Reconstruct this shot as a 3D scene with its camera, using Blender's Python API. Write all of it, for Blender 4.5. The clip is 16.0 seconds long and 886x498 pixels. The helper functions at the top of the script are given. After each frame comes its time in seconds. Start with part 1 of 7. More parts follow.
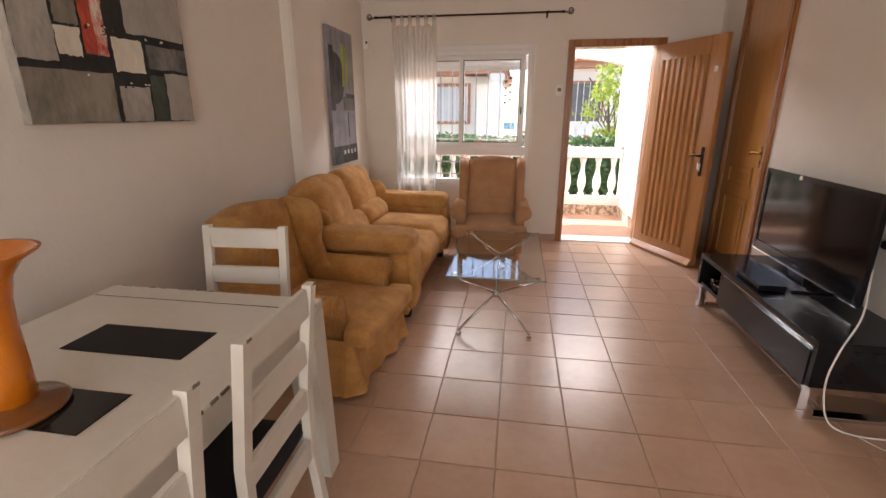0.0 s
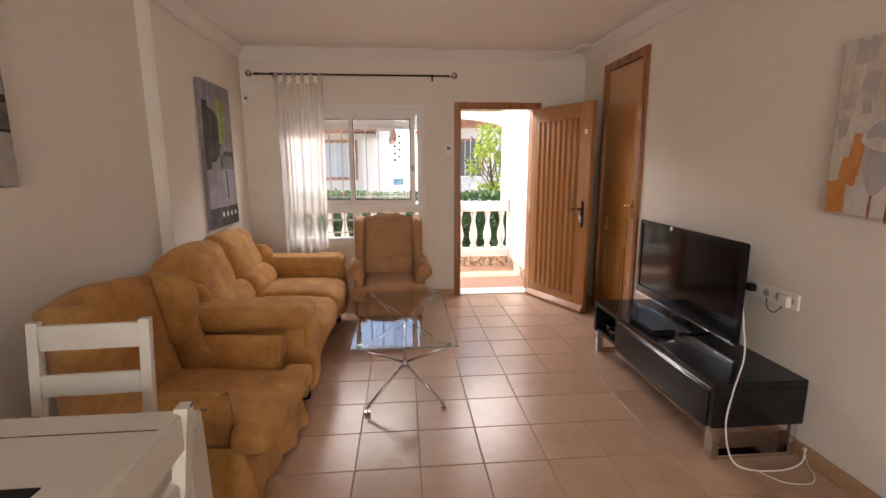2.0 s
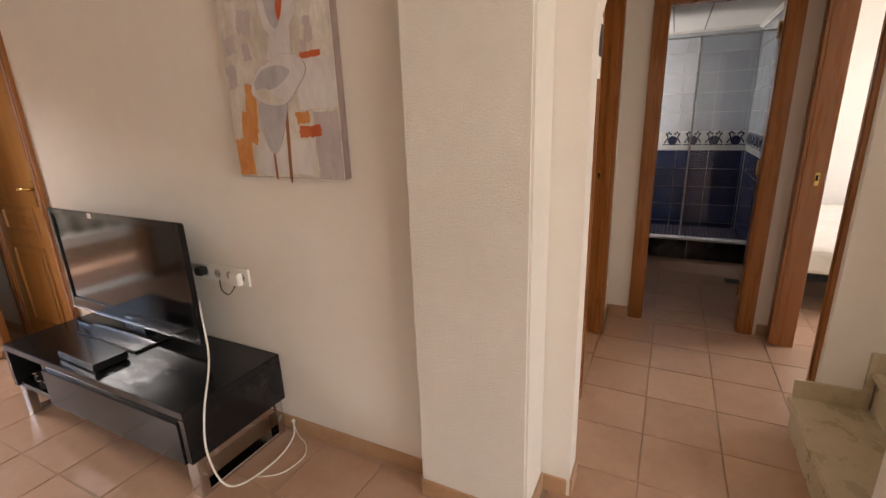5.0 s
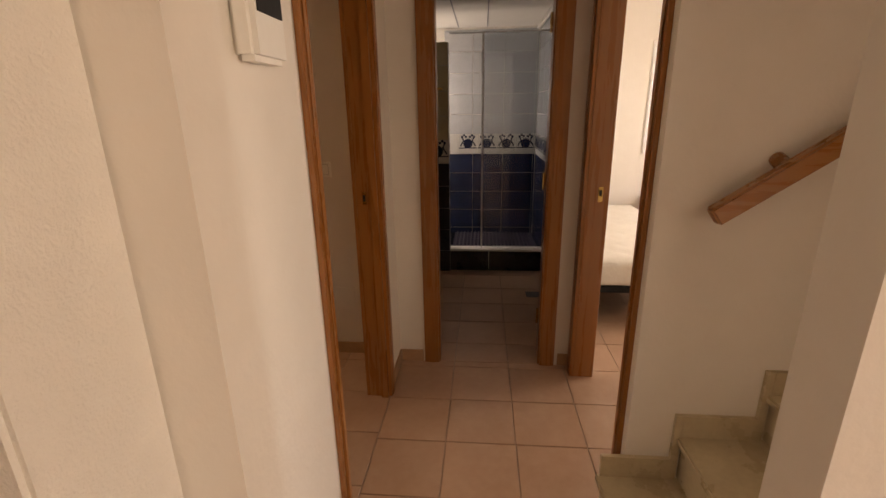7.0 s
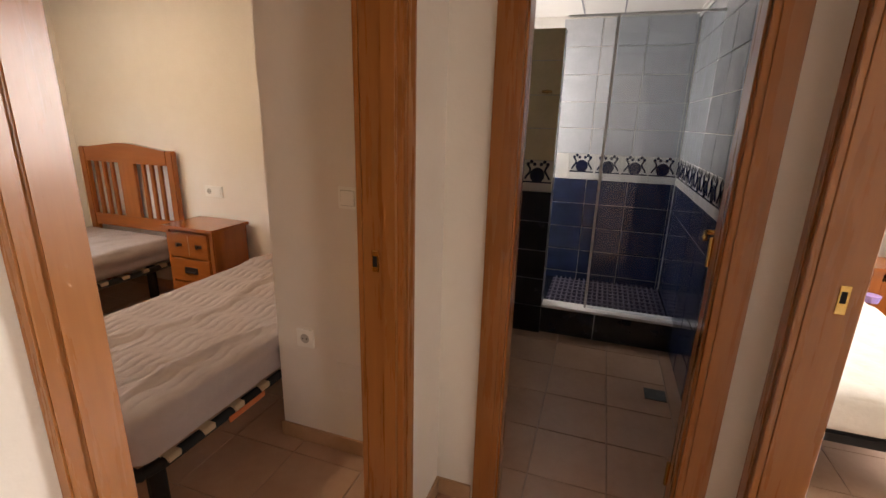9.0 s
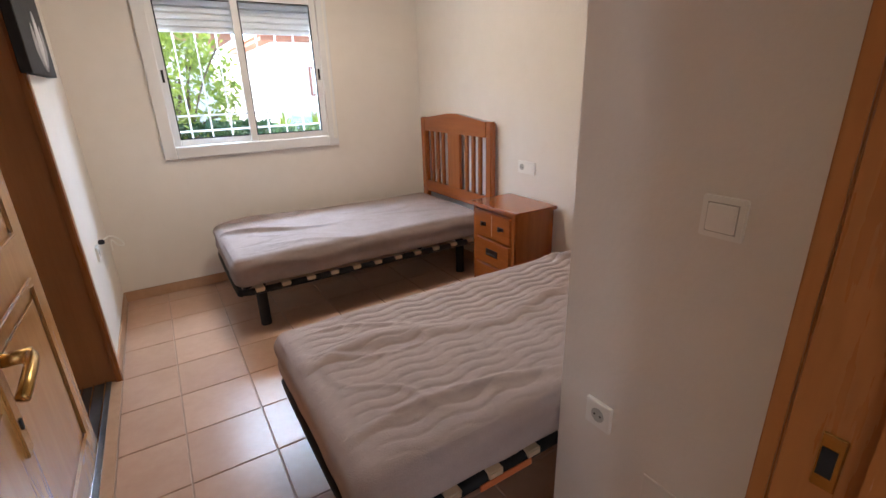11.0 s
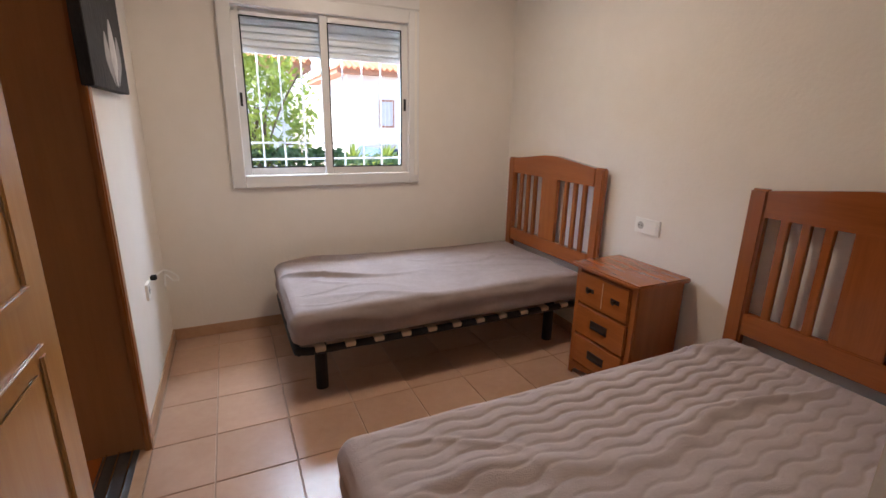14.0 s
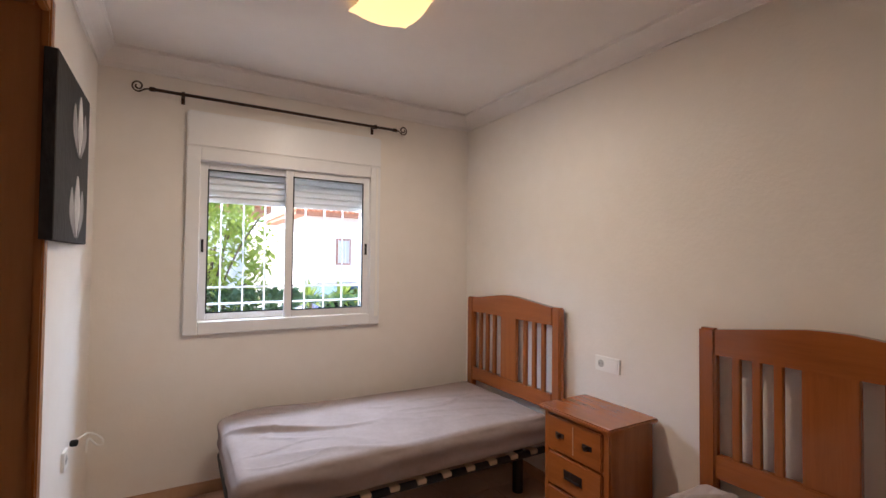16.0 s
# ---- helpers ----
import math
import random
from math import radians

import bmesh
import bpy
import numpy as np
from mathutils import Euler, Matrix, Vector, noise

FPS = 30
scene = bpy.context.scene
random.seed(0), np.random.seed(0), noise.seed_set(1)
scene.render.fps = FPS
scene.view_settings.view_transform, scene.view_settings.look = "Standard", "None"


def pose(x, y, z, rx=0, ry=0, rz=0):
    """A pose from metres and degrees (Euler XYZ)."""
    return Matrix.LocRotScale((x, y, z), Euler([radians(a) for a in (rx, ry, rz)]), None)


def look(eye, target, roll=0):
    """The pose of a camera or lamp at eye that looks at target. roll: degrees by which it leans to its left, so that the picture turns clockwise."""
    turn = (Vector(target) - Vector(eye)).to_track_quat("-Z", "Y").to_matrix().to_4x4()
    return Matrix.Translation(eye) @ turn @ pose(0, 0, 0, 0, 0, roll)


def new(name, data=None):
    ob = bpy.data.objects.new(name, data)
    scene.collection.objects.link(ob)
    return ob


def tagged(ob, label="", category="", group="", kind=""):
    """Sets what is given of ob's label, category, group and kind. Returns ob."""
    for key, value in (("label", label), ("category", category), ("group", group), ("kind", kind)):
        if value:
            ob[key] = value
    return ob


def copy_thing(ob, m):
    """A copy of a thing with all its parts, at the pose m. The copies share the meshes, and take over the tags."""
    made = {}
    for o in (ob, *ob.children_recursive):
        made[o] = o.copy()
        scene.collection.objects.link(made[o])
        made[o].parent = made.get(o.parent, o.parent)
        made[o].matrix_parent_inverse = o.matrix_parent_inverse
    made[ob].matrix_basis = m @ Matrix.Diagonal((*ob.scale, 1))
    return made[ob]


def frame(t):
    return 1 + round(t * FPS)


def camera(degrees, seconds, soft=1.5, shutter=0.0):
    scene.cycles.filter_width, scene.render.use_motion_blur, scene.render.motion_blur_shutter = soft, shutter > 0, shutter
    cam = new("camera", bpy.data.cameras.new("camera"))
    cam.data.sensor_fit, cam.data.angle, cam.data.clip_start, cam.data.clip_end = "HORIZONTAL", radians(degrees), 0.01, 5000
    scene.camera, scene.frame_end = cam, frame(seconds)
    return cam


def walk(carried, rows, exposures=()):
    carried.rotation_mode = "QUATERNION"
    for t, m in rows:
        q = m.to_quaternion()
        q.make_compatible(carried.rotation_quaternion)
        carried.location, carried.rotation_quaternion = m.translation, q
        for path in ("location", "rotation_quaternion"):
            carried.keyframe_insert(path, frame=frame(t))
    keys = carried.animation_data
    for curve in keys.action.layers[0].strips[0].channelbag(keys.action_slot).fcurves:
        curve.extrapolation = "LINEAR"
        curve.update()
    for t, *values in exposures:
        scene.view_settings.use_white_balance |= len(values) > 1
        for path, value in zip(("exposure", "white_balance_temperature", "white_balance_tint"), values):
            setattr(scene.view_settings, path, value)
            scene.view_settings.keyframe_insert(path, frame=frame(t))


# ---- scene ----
cam = camera(88.7, 16.0)
PATH = [
    (0, (-0.286, -2.188, 1.414), (-0.59, -0.297, 0.838), -0.0),
    (0.5, (-0.341, -2.123, 1.432), (-0.574, -0.193, 0.962), -0.1),
    (1, (-0.409, -2.095, 1.451), (-0.538, -0.138, 1.058), -0.0),
    (1.5, (-0.399, -2.057, 1.433), (-0.397, -0.088, 1.08), 0.0),
    (2, (-0.376, -2.001, 1.451), (-0.206, -0.042, 1.094), -0.2),
    (2.5, (-0.315, -1.895, 1.444), (0.055, 0.037, 1.085), -1.2),
    (3, (-0.213, -1.818, 1.438), (0.445, 0.027, 1.034), -1.7),
    (3.5, (-0.109, -1.725, 1.433), (0.87, -0.043, 0.972), -1.7),
    (4, (-0.009, -1.648, 1.463), (1.31, -0.231, 0.963), -2.0),
    (4.5, (0.096, -1.605, 1.458), (1.662, -0.489, 0.907), -2.9),
    (5, (0.256, -1.634, 1.439), (1.972, -0.771, 0.882), -2.0),
    (5.2, (0.33, -1.661, 1.432), (2.086, -0.878, 0.884), -1.3),
    (7.3, (1.32, -1.795, 1.455), (3.228, -1.673, 0.866), -0.9),
    (7.5, (1.43, -1.793, 1.447), (3.34, -1.69, 0.863), -0.8),
    (8, (1.692, -1.809, 1.461), (3.604, -1.723, 0.881), -0.7),
    (8.5, (1.943, -1.795, 1.443), (3.847, -1.554, 0.878), -1.6),
    (9, (2.161, -1.791, 1.432), (3.982, -1.17, 0.887), 1.5),
    (9.5, (2.318, -1.71, 1.418), (4.003, -0.785, 0.866), 0.0),
    (10, (2.535, -1.562, 1.399), (4.043, -0.369, 0.848), -1.7),
    (10.2, (2.645, -1.511, 1.407), (4.037, -0.194, 0.836), -2.0),
    (12.3, (2.764, -1.092, 1.359), (3.5, 0.625, 0.645), -0.5),
    (12.5, (2.764, -1.049, 1.355), (3.506, 0.664, 0.637), -0.3),
    (13, (2.798, -0.938, 1.36), (3.546, 0.776, 0.653), 0.5),
    (13.5, (2.796, -0.857, 1.368), (3.563, 0.868, 0.709), 0.8),
    (14, (2.772, -0.78, 1.393), (3.588, 0.967, 0.863), 1.1),
    (14.5, (2.759, -0.754, 1.416), (3.642, 0.996, 1.018), 1.1),
    (15, (2.734, -0.755, 1.421), (3.694, 0.984, 1.189), 1.1),
    (15.5, (2.718, -0.765, 1.44), (3.729, 0.959, 1.354), 0.8),
    (16, (2.735, -0.765, 1.443), (3.749, 0.959, 1.494), 0.6),
]
walk(cam, [(t, look(eye, target, roll)) for t, eye, target, roll in PATH],
     exposures=((0.0, 2.18, 6900, 18), (2.0, 2.12, 7000, 18), (3.0, 2.05, 7000, 18), (4.0, 1.95, 7100, 18), (4.5, 2.1, 7300, 18), (5.0, 2.5, 7200, 16), (7.3, 2.0, 9600, 24), (8.5, 2.3, 8500, 20), (9.5, 3.05, 6200, 14), (10.0, 2.95, 5500, 12), (12.3, 2.6, 6200, 18), (14.0, 2.4, 6000, 18), (16.0, 2.5, 5900, 18)))

# ---------------------------------------------------------------- world and light
SUN_EL, SUN_AZ = 50.0, -62.0        # degrees; azimuth from +y towards +x
world = bpy.data.worlds.new("sky")
scene.world = world
world.use_nodes = True
wn, wl = world.node_tree.nodes, world.node_tree.links
wn.clear()
sky = wn.new("ShaderNodeTexSky")
sky.sky_type = 'NISHITA'
sky.sun_disc = False
sky.sun_elevation = radians(SUN_EL)
sky.sun_rotation = radians(SUN_AZ)
bg = wn.new("ShaderNodeBackground")
bg.inputs["Strength"].default_value = 0.125
wo = wn.new("ShaderNodeOutputWorld")
wl.new(sky.outputs[0], bg.inputs[0])
wl.new(bg.outputs[0], wo.inputs[0])

sun_data = bpy.data.lights.new("sun", 'SUN')
sun_data.energy, sun_data.angle, sun_data.color = 3.3, radians(0.5), (1.0, 0.95, 0.86)
sun = new("sun", sun_data)
az, el = radians(SUN_AZ), radians(SUN_EL)
sun.matrix_world = look((0, 0, 10), (-math.sin(az) * math.cos(el), -math.cos(az) * math.cos(el), 10 - math.sin(el)))


def area(name, eye, target, w, h, watts, color=(1, 1, 1)):
    d = bpy.data.lights.new(name, 'AREA')
    d.shape, d.size, d.size_y, d.energy, d.color = 'RECTANGLE', w, h, watts, color
    ob = new(name, d)
    ob.matrix_world = look(eye, target)
    return ob


# added fill lamp in an assumed, unseen rear opening behind the walk
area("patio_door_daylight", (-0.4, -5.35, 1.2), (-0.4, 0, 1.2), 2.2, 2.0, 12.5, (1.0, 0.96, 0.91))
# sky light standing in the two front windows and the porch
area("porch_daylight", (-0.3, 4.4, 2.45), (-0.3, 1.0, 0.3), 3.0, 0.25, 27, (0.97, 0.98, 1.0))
area("bedroom_window_daylight", (3.4, 2.90, 2.05), (3.4, 0.0, 0.55), 1.1, 0.3, 13, (0.72, 0.88, 1.0))
area("bathroom_window_daylight", (5.68, -0.82, 1.65), (5.68, -2.2, 1.0), 0.5, 0.6, 2.0, (0.93, 0.97, 1.0))
# fill lamp added over the stairs; no window or fitting stands here
area("stairwell_daylight", (2.1, -4.7, 2.5), (2.1, -2.2, 0.6), 0.8, 1.0, 0.7, (1.0, 0.93, 0.84))
# fill lamp added at a supposed south window of the second bedroom
area("bedroom_side_daylight", (4.7, -4.98, 1.5), (4.7, -3.2, 0.6), 1.2, 1.1, 11, (0.93, 0.96, 1.0))


# ---------------------------------------------------------------- materials
def lin(r, g, b):
    return tuple(((c / 255) / 12.92 if c / 255 < 0.04045 else ((c / 255 + 0.055) / 1.055) ** 2.4) for c in (r, g, b)) + (1,)


def mat(name, c1, c2=None, scale=6.0, rough=0.6, metal=0.0, bump=0.0, bscale=80.0, stretch=(1, 1, 1), rvar=0.08, per_object=0.0, coat=0.0, contrast=0.25, sheen=0.0):
    """Base colour between two tones by a broad and a fine noise, with uneven gloss and fine relief."""
    m = bpy.data.materials.new(name)
    m.use_nodes = True
    n, l = m.node_tree.nodes, m.node_tree.links
    b = n["Principled BSDF"]
    c1 = tuple(c1) + (() if len(c1) == 4 else (1,))
    c2 = c1 if c2 is None else tuple(c2) + (() if len(c2) == 4 else (1,))
    tc = n.new("ShaderNodeTexCoord")
    mp = n.new("ShaderNodeMapping")
    mp.inputs["Scale"].default_value = stretch
    l.new(tc.outputs["Object"], mp.inputs[0])
    vec = mp.outputs[0]
    if per_object:
        oi = n.new("ShaderNodeObjectInfo")
        add = n.new("ShaderNodeVectorMath")
        add.operation = 'MULTIPLY_ADD'
        cmb = n.new("ShaderNodeCombineXYZ")
        for i in range(3):
            l.new(oi.outputs["Random"], cmb.inputs[i])
        l.new(cmb.outputs[0], add.inputs[0])
        add.inputs[1].default_value = (37.0, 53.0, 71.0)
        l.new(vec, add.inputs[2])
        vec = add.outputs[0]
    n1 = n.new("ShaderNodeTexNoise")
    n1.inputs["Scale"].default_value, n1.inputs["Detail"].default_value, n1.inputs["Roughness"].default_value = scale, 6, 0.6
    n2 = n.new("ShaderNodeTexNoise")
    n2.inputs["Scale"].default_value, n2.inputs["Detail"].default_value = scale * 7, 4
    l.new(vec, n1.inputs[0])
    l.new(vec, n2.inputs[0])
    mx = n.new("ShaderNodeMath")
    mx.operation = 'MULTIPLY_ADD'
    l.new(n2.outputs[0], mx.inputs[0])
    mx.inputs[1].default_value = 0.35
    l.new(n1.outputs[0], mx.inputs[2])
    ramp = n.new("ShaderNodeValToRGB")
    ramp.color_ramp.elements[0].position, ramp.color_ramp.elements[1].position = 0.675 - contrast, 0.675 + contrast
    ramp.color_ramp.elements[0].color, ramp.color_ramp.elements[1].color = c1, c2
    l.new(mx.outputs[0], ramp.inputs[0])
    col = ramp.outputs[0]
    if per_object:
        hsv = n.new("ShaderNodeHueSaturation")
        mr = n.new("ShaderNodeMapRange")
        mr.inputs["To Min"].default_value, mr.inputs["To Max"].default_value = 1 - per_object, 1 + per_object
        l.new(oi.outputs["Random"], mr.inputs[0])
        l.new(mr.outputs[0], hsv.inputs["Value"])
        l.new(col, hsv.inputs["Color"])
        col = hsv.outputs[0]
    l.new(col, b.inputs["Base Color"])
    rr = n.new("ShaderNodeMapRange")
    rr.inputs["To Min"].default_value, rr.inputs["To Max"].default_value = max(0.02, rough - rvar), min(1, rough + rvar)
    l.new(n1.outputs[0], rr.inputs[0])
    l.new(rr.outputs[0], b.inputs["Roughness"])
    b.inputs["Metallic"].default_value = metal
    b.inputs["Coat Weight"].default_value = coat
    b.inputs["Coat Roughness"].default_value = 0.12
    b.inputs["Sheen Weight"].default_value = sheen
    if bump:
        n3 = n.new("ShaderNodeTexNoise")
        n3.inputs["Scale"].default_value, n3.inputs["Detail"].default_value = bscale, 3
        l.new(vec, n3.inputs[0])
        bp = n.new("ShaderNodeBump")
        bp.inputs["Strength"].default_value, bp.inputs["Distance"].default_value = bump, 0.01
        l.new(n3.outputs[0], bp.inputs["Height"])
        l.new(bp.outputs[0], b.inputs["Normal"])
    return m


def wood(name, dark, light, axis='Z', rough=0.32, scale=1.0, coat=0.25):
    """Varnished timber: stretched grain along one axis."""
    s = {'X': (1.5, 22, 22), 'Y': (22, 1.5, 22), 'Z': (22, 22, 1.5)}[axis]
    return mat(name, dark, light, scale=1.3 * scale, rough=rough, bump=0.025, bscale=6, stretch=s, coat=coat, per_object=0.05, contrast=0.45)


WALL = mat("wall_paint", (0.785, 0.735, 0.665), (0.84, 0.795, 0.73), 1.6, 0.8, bump=0.12, bscale=55)
PLASTER = mat("rough_plaster", (0.74, 0.705, 0.645), (0.80, 0.77, 0.71), 3, 0.9, bump=0.32, bscale=170)
CEIL = mat("ceiling_paint", (0.79, 0.755, 0.715), (0.84, 0.81, 0.775), 1.2, 0.9, bump=0.06, bscale=40)
CORNICE = mat("plaster_cornice", (0.78, 0.75, 0.71), (0.83, 0.80, 0.77), 3, 0.8)
TILE = mat("floor_tile_glaze", (0.44, 0.265, 0.17), (0.58, 0.385, 0.275), 4, 0.29, bump=0.02, bscale=30, per_object=0.06, rvar=0.015, contrast=0.42)
GROUT = mat("grout", (0.36, 0.25, 0.18), (0.52, 0.39, 0.30), 9, 0.9, bump=0.2)
SKIRT = mat("skirting_tile", (0.42, 0.25, 0.14), (0.52, 0.33, 0.20), 6, 0.35, bump=0.03)
PINE = wood("honey_wood", (0.27, 0.094, 0.023), (0.38, 0.148, 0.04), 'Z', 0.28)
PINE_X = wood("honey_wood_across", (0.29, 0.105, 0.025), (0.41, 0.17, 0.047), 'X', 0.28)
PINE_Y = wood("honey_wood_along", (0.29, 0.105, 0.025), (0.41, 0.17, 0.047), 'Y', 0.28)
DOORW = wood("door_wood", (0.33, 0.14, 0.045), (0.50, 0.25, 0.095), 'Z', 0.3)
GOLDW = wood("golden_door_wood", (0.37, 0.17, 0.045), (0.46, 0.235, 0.072), 'Z', 0.22, coat=0.4)
DARKW = wood("wardrobe_lining", (0.36, 0.15, 0.045), (0.46, 0.21, 0.07), 'Z', 0.45)
CHERRY = wood("cherry_wood", (0.23, 0.058, 0.010), (0.36, 0.105, 0.020), 'Z', 0.24, coat=0.4)
CHERRY_Y = wood("cherry_wood_along", (0.23, 0.058, 0.010), (0.36, 0.105, 0.020), 'Y', 0.24, coat=0.4)
CUPW = wood("glossy_cupboard_wood", (0.43, 0.19, 0.05), (0.54, 0.27, 0.085), 'Z', 0.16, coat=0.6)
SOFA = mat("mustard_chenille", (0.50, 0.235, 0.062), (0.68, 0.37, 0.12), 7, 0.95, bump=0.6, bscale=150, sheen=0.08, contrast=0.17)
RUST = mat("rust_upholstery", (0.44, 0.225, 0.105), (0.57, 0.32, 0.16), 7, 0.95, bump=0.4, bscale=220, sheen=0.2)
WHITEW = mat("white_painted_wood", (0.68, 0.65, 0.57), (0.76, 0.73, 0.66), 5, 0.5, bump=0.1, bscale=40, stretch=(1, 1, 1))
CHIP = mat("chipped_edge", (0.05, 0.045, 0.035), (0.30, 0.27, 0.22), 40, 0.8)
BLACK = mat("black_lacquer", (0.008, 0.008, 0.009), (0.016, 0.016, 0.017), 4, 0.16, coat=0.0, rvar=0.04)
BLACKM = mat("black_matt", (0.012, 0.012, 0.013), (0.022, 0.022, 0.022), 12, 0.55, bump=0.05)
SCREEN = mat("tv_screen", (0.006, 0.006, 0.007), None, 2, 0.09, rvar=0.01)
CHROME = mat("chrome", (0.58, 0.58, 0.58), (0.68, 0.68, 0.68), 9, 0.12, 1.0)
BRASS = mat("brass", (0.55, 0.34, 0.10), (0.68, 0.46, 0.18), 20, 0.25, 1.0)
IRON = mat("dark_bronze_iron", (0.03, 0.017, 0.012), (0.07, 0.04, 0.025), 20, 0.45, 0.7)
ALU = mat("white_aluminium", (0.80, 0.80, 0.79), (0.84, 0.84, 0.83), 5, 0.35)
PLASTIC = mat("white_plastic", (0.86, 0.84, 0.78), (0.90, 0.88, 0.83), 6, 0.35)
SHEET = mat("grey_brown_cotton", (0.28, 0.225, 0.21), (0.36, 0.295, 0.28), 5, 0.95, bump=0.25, bscale=260)
SHEETQ = mat("grey_brown_quilt", (0.43, 0.36, 0.34), (0.51, 0.435, 0.415), 5, 0.95, bump=0.25, bscale=260)
MATTRESS = mat("ivory_quilting", (0.74, 0.70, 0.62), (0.82, 0.79, 0.72), 6, 0.9, bump=0.3, bscale=40)
ORANGE = mat("orange_ceramic", (0.62, 0.16, 0.008), (0.74, 0.23, 0.015), 5, 0.18, coat=0.4)
BROWNG = mat("brown_glass_base", (0.16, 0.05, 0.012), (0.24, 0.09, 0.02), 6, 0.2, coat=0.4)
STONE = mat("cream_marble", (0.50, 0.41, 0.27), (0.62, 0.53, 0.37), 6, 0.28, bump=0.03, contrast=0.2)
BLUE = mat("cobalt_wall_tile", (0.010, 0.018, 0.05), (0.022, 0.038, 0.10), 8, 0.16, bump=0.06, bscale=18, per_object=0.2, coat=0.3)
DKBLUE = mat("navy_step_tile", (0.004, 0.006, 0.012), (0.010, 0.013, 0.024), 8, 0.2, per_object=0.2)
GREYT = mat("pale_grey_wall_tile", (0.44, 0.45, 0.47), (0.54, 0.55, 0.57), 7, 0.18, bump=0.04, bscale=14, per_object=0.05, coat=0.3)
BORDER = mat("border_tile", (0.62, 0.60, 0.56), (0.70, 0.68, 0.64), 7, 0.2, per_object=0.05)
NAVY = mat("navy_glaze", (0.006, 0.010, 0.035), (0.014, 0.02, 0.06), 30, 0.2)
TERRA = mat("terracotta_porch_tile", (0.31, 0.17, 0.11), (0.42, 0.25, 0.18), 5, 0.55, bump=0.08)
ROOF = mat("roof_tile", (0.38, 0.13, 0.06), (0.55, 0.23, 0.11), 5, 0.8, bump=0.2, bscale=20)
REDTRIM = mat("brick_red_trim", (0.36, 0.16, 0.09), (0.46, 0.23, 0.14), 6, 0.8)
WHITEX = mat("outside_white_render", (0.78, 0.76, 0.72), (0.84, 0.82, 0.78), 2, 0.9, bump=0.25, bscale=45)
CAST = mat("white_cast_stone", (0.76, 0.75, 0.72), (0.83, 0.82, 0.80), 8, 0.75, bump=0.1, bscale=60)
LEAF = mat("leaf_green", (0.16, 0.24, 0.035), (0.38, 0.45, 0.10), 3, 0.5)
LEAFD = mat("hedge_green", (0.035, 0.09, 0.04), (0.09, 0.17, 0.07), 4, 0.55)
BARK = mat("bark", (0.10, 0.07, 0.045), (0.2, 0.15, 0.1), 12, 0.95, bump=0.5, bscale=30)
EARTH = mat("pale_paving", (0.36, 0.30, 0.24), (0.47, 0.41, 0.34), 3, 0.95, bump=0.2)
CARB = mat("blue_car_paint", (0.03, 0.06, 0.15), (0.05, 0.09, 0.2), 3, 0.2, coat=0.8)
CYAN = mat("turquoise_plastic", (0.02, 0.25, 0.42), (0.03, 0.32, 0.5), 5, 0.5)
LILAC = mat("lilac_plastic", (0.42, 0.30, 0.62), (0.5, 0.36, 0.7), 8, 0.4)
REDP = mat("red_flower", (0.5, 0.03, 0.02), (0.65, 0.07, 0.05), 9, 0.6)
SLATW = mat("bent_beech_slat", (0.55, 0.42, 0.27), (0.66, 0.53, 0.37), 10, 0.6)
for m_, spec in ((BLACK, 0.32), (SCREEN, 0.25), (BLACKM, 0.2)):
    m_.node_tree.nodes["Principled BSDF"].inputs["Specular IOR Level"].default_value = spec
ORANGET = mat("orange_label", (0.62, 0.16, 0.05), (0.7, 0.22, 0.08), 9, 0.7)


def let_light_through(m, color, share=0.45):
    """Thin leaf: part of the light passes and glows on the far side."""
    n, l = m.node_tree.nodes, m.node_tree.links
    tl, mx = n.new("ShaderNodeBsdfTranslucent"), n.new("ShaderNodeMixShader")
    tl.inputs[0].default_value = (*color, 1)
    mx.inputs[0].default_value = share
    l.new(n["Principled BSDF"].outputs[0], mx.inputs[1])
    l.new(tl.outputs[0], mx.inputs[2])
    l.new(mx.outputs[0], n["Material Output"].inputs[0])


let_light_through(LEAF, (0.36, 0.46, 0.06), 0.35)
let_light_through(LEAFD, (0.10, 0.20, 0.05), 0.25)


def glass(name, tint=(1, 1, 1), mix=0.12, rough=0.0):
    """Thin clear pane: see-through with a mirror gloss that grows at grazing angles."""
    m = bpy.data.materials.new(name)
    m.use_nodes = True
    n, l = m.node_tree.nodes, m.node_tree.links
    n.clear()
    out = n.new("ShaderNodeOutputMaterial")
    tr = n.new("ShaderNodeBsdfTransparent")
    tr.inputs[0].default_value = (*tint, 1)
    gl = n.new("ShaderNodeBsdfGlossy")
    gl.inputs["Roughness"].default_value = rough
    lw = n.new("ShaderNodeLayerWeight")
    lw.inputs["Blend"].default_value = 0.5
    pw = n.new("ShaderNodeMath")
    pw.operation = 'POWER'
    pw.inputs[1].default_value = 5.0
    fr = n.new("ShaderNodeMapRange")
    fr.inputs["To Min"].default_value, fr.inputs["To Max"].default_value = mix, 1.0
    l.new(lw.outputs["Facing"], pw.inputs[0])
    l.new(pw.outputs[0], fr.inputs[0])
    mx = n.new("ShaderNodeMixShader")
    l.new(fr.outputs[0], mx.inputs[0])
    l.new(tr.outputs[0], mx.inputs[1])
    l.new(gl.outputs[0], mx.inputs[2])
    l.new(mx.outputs[0], out.inputs[0])
    return m


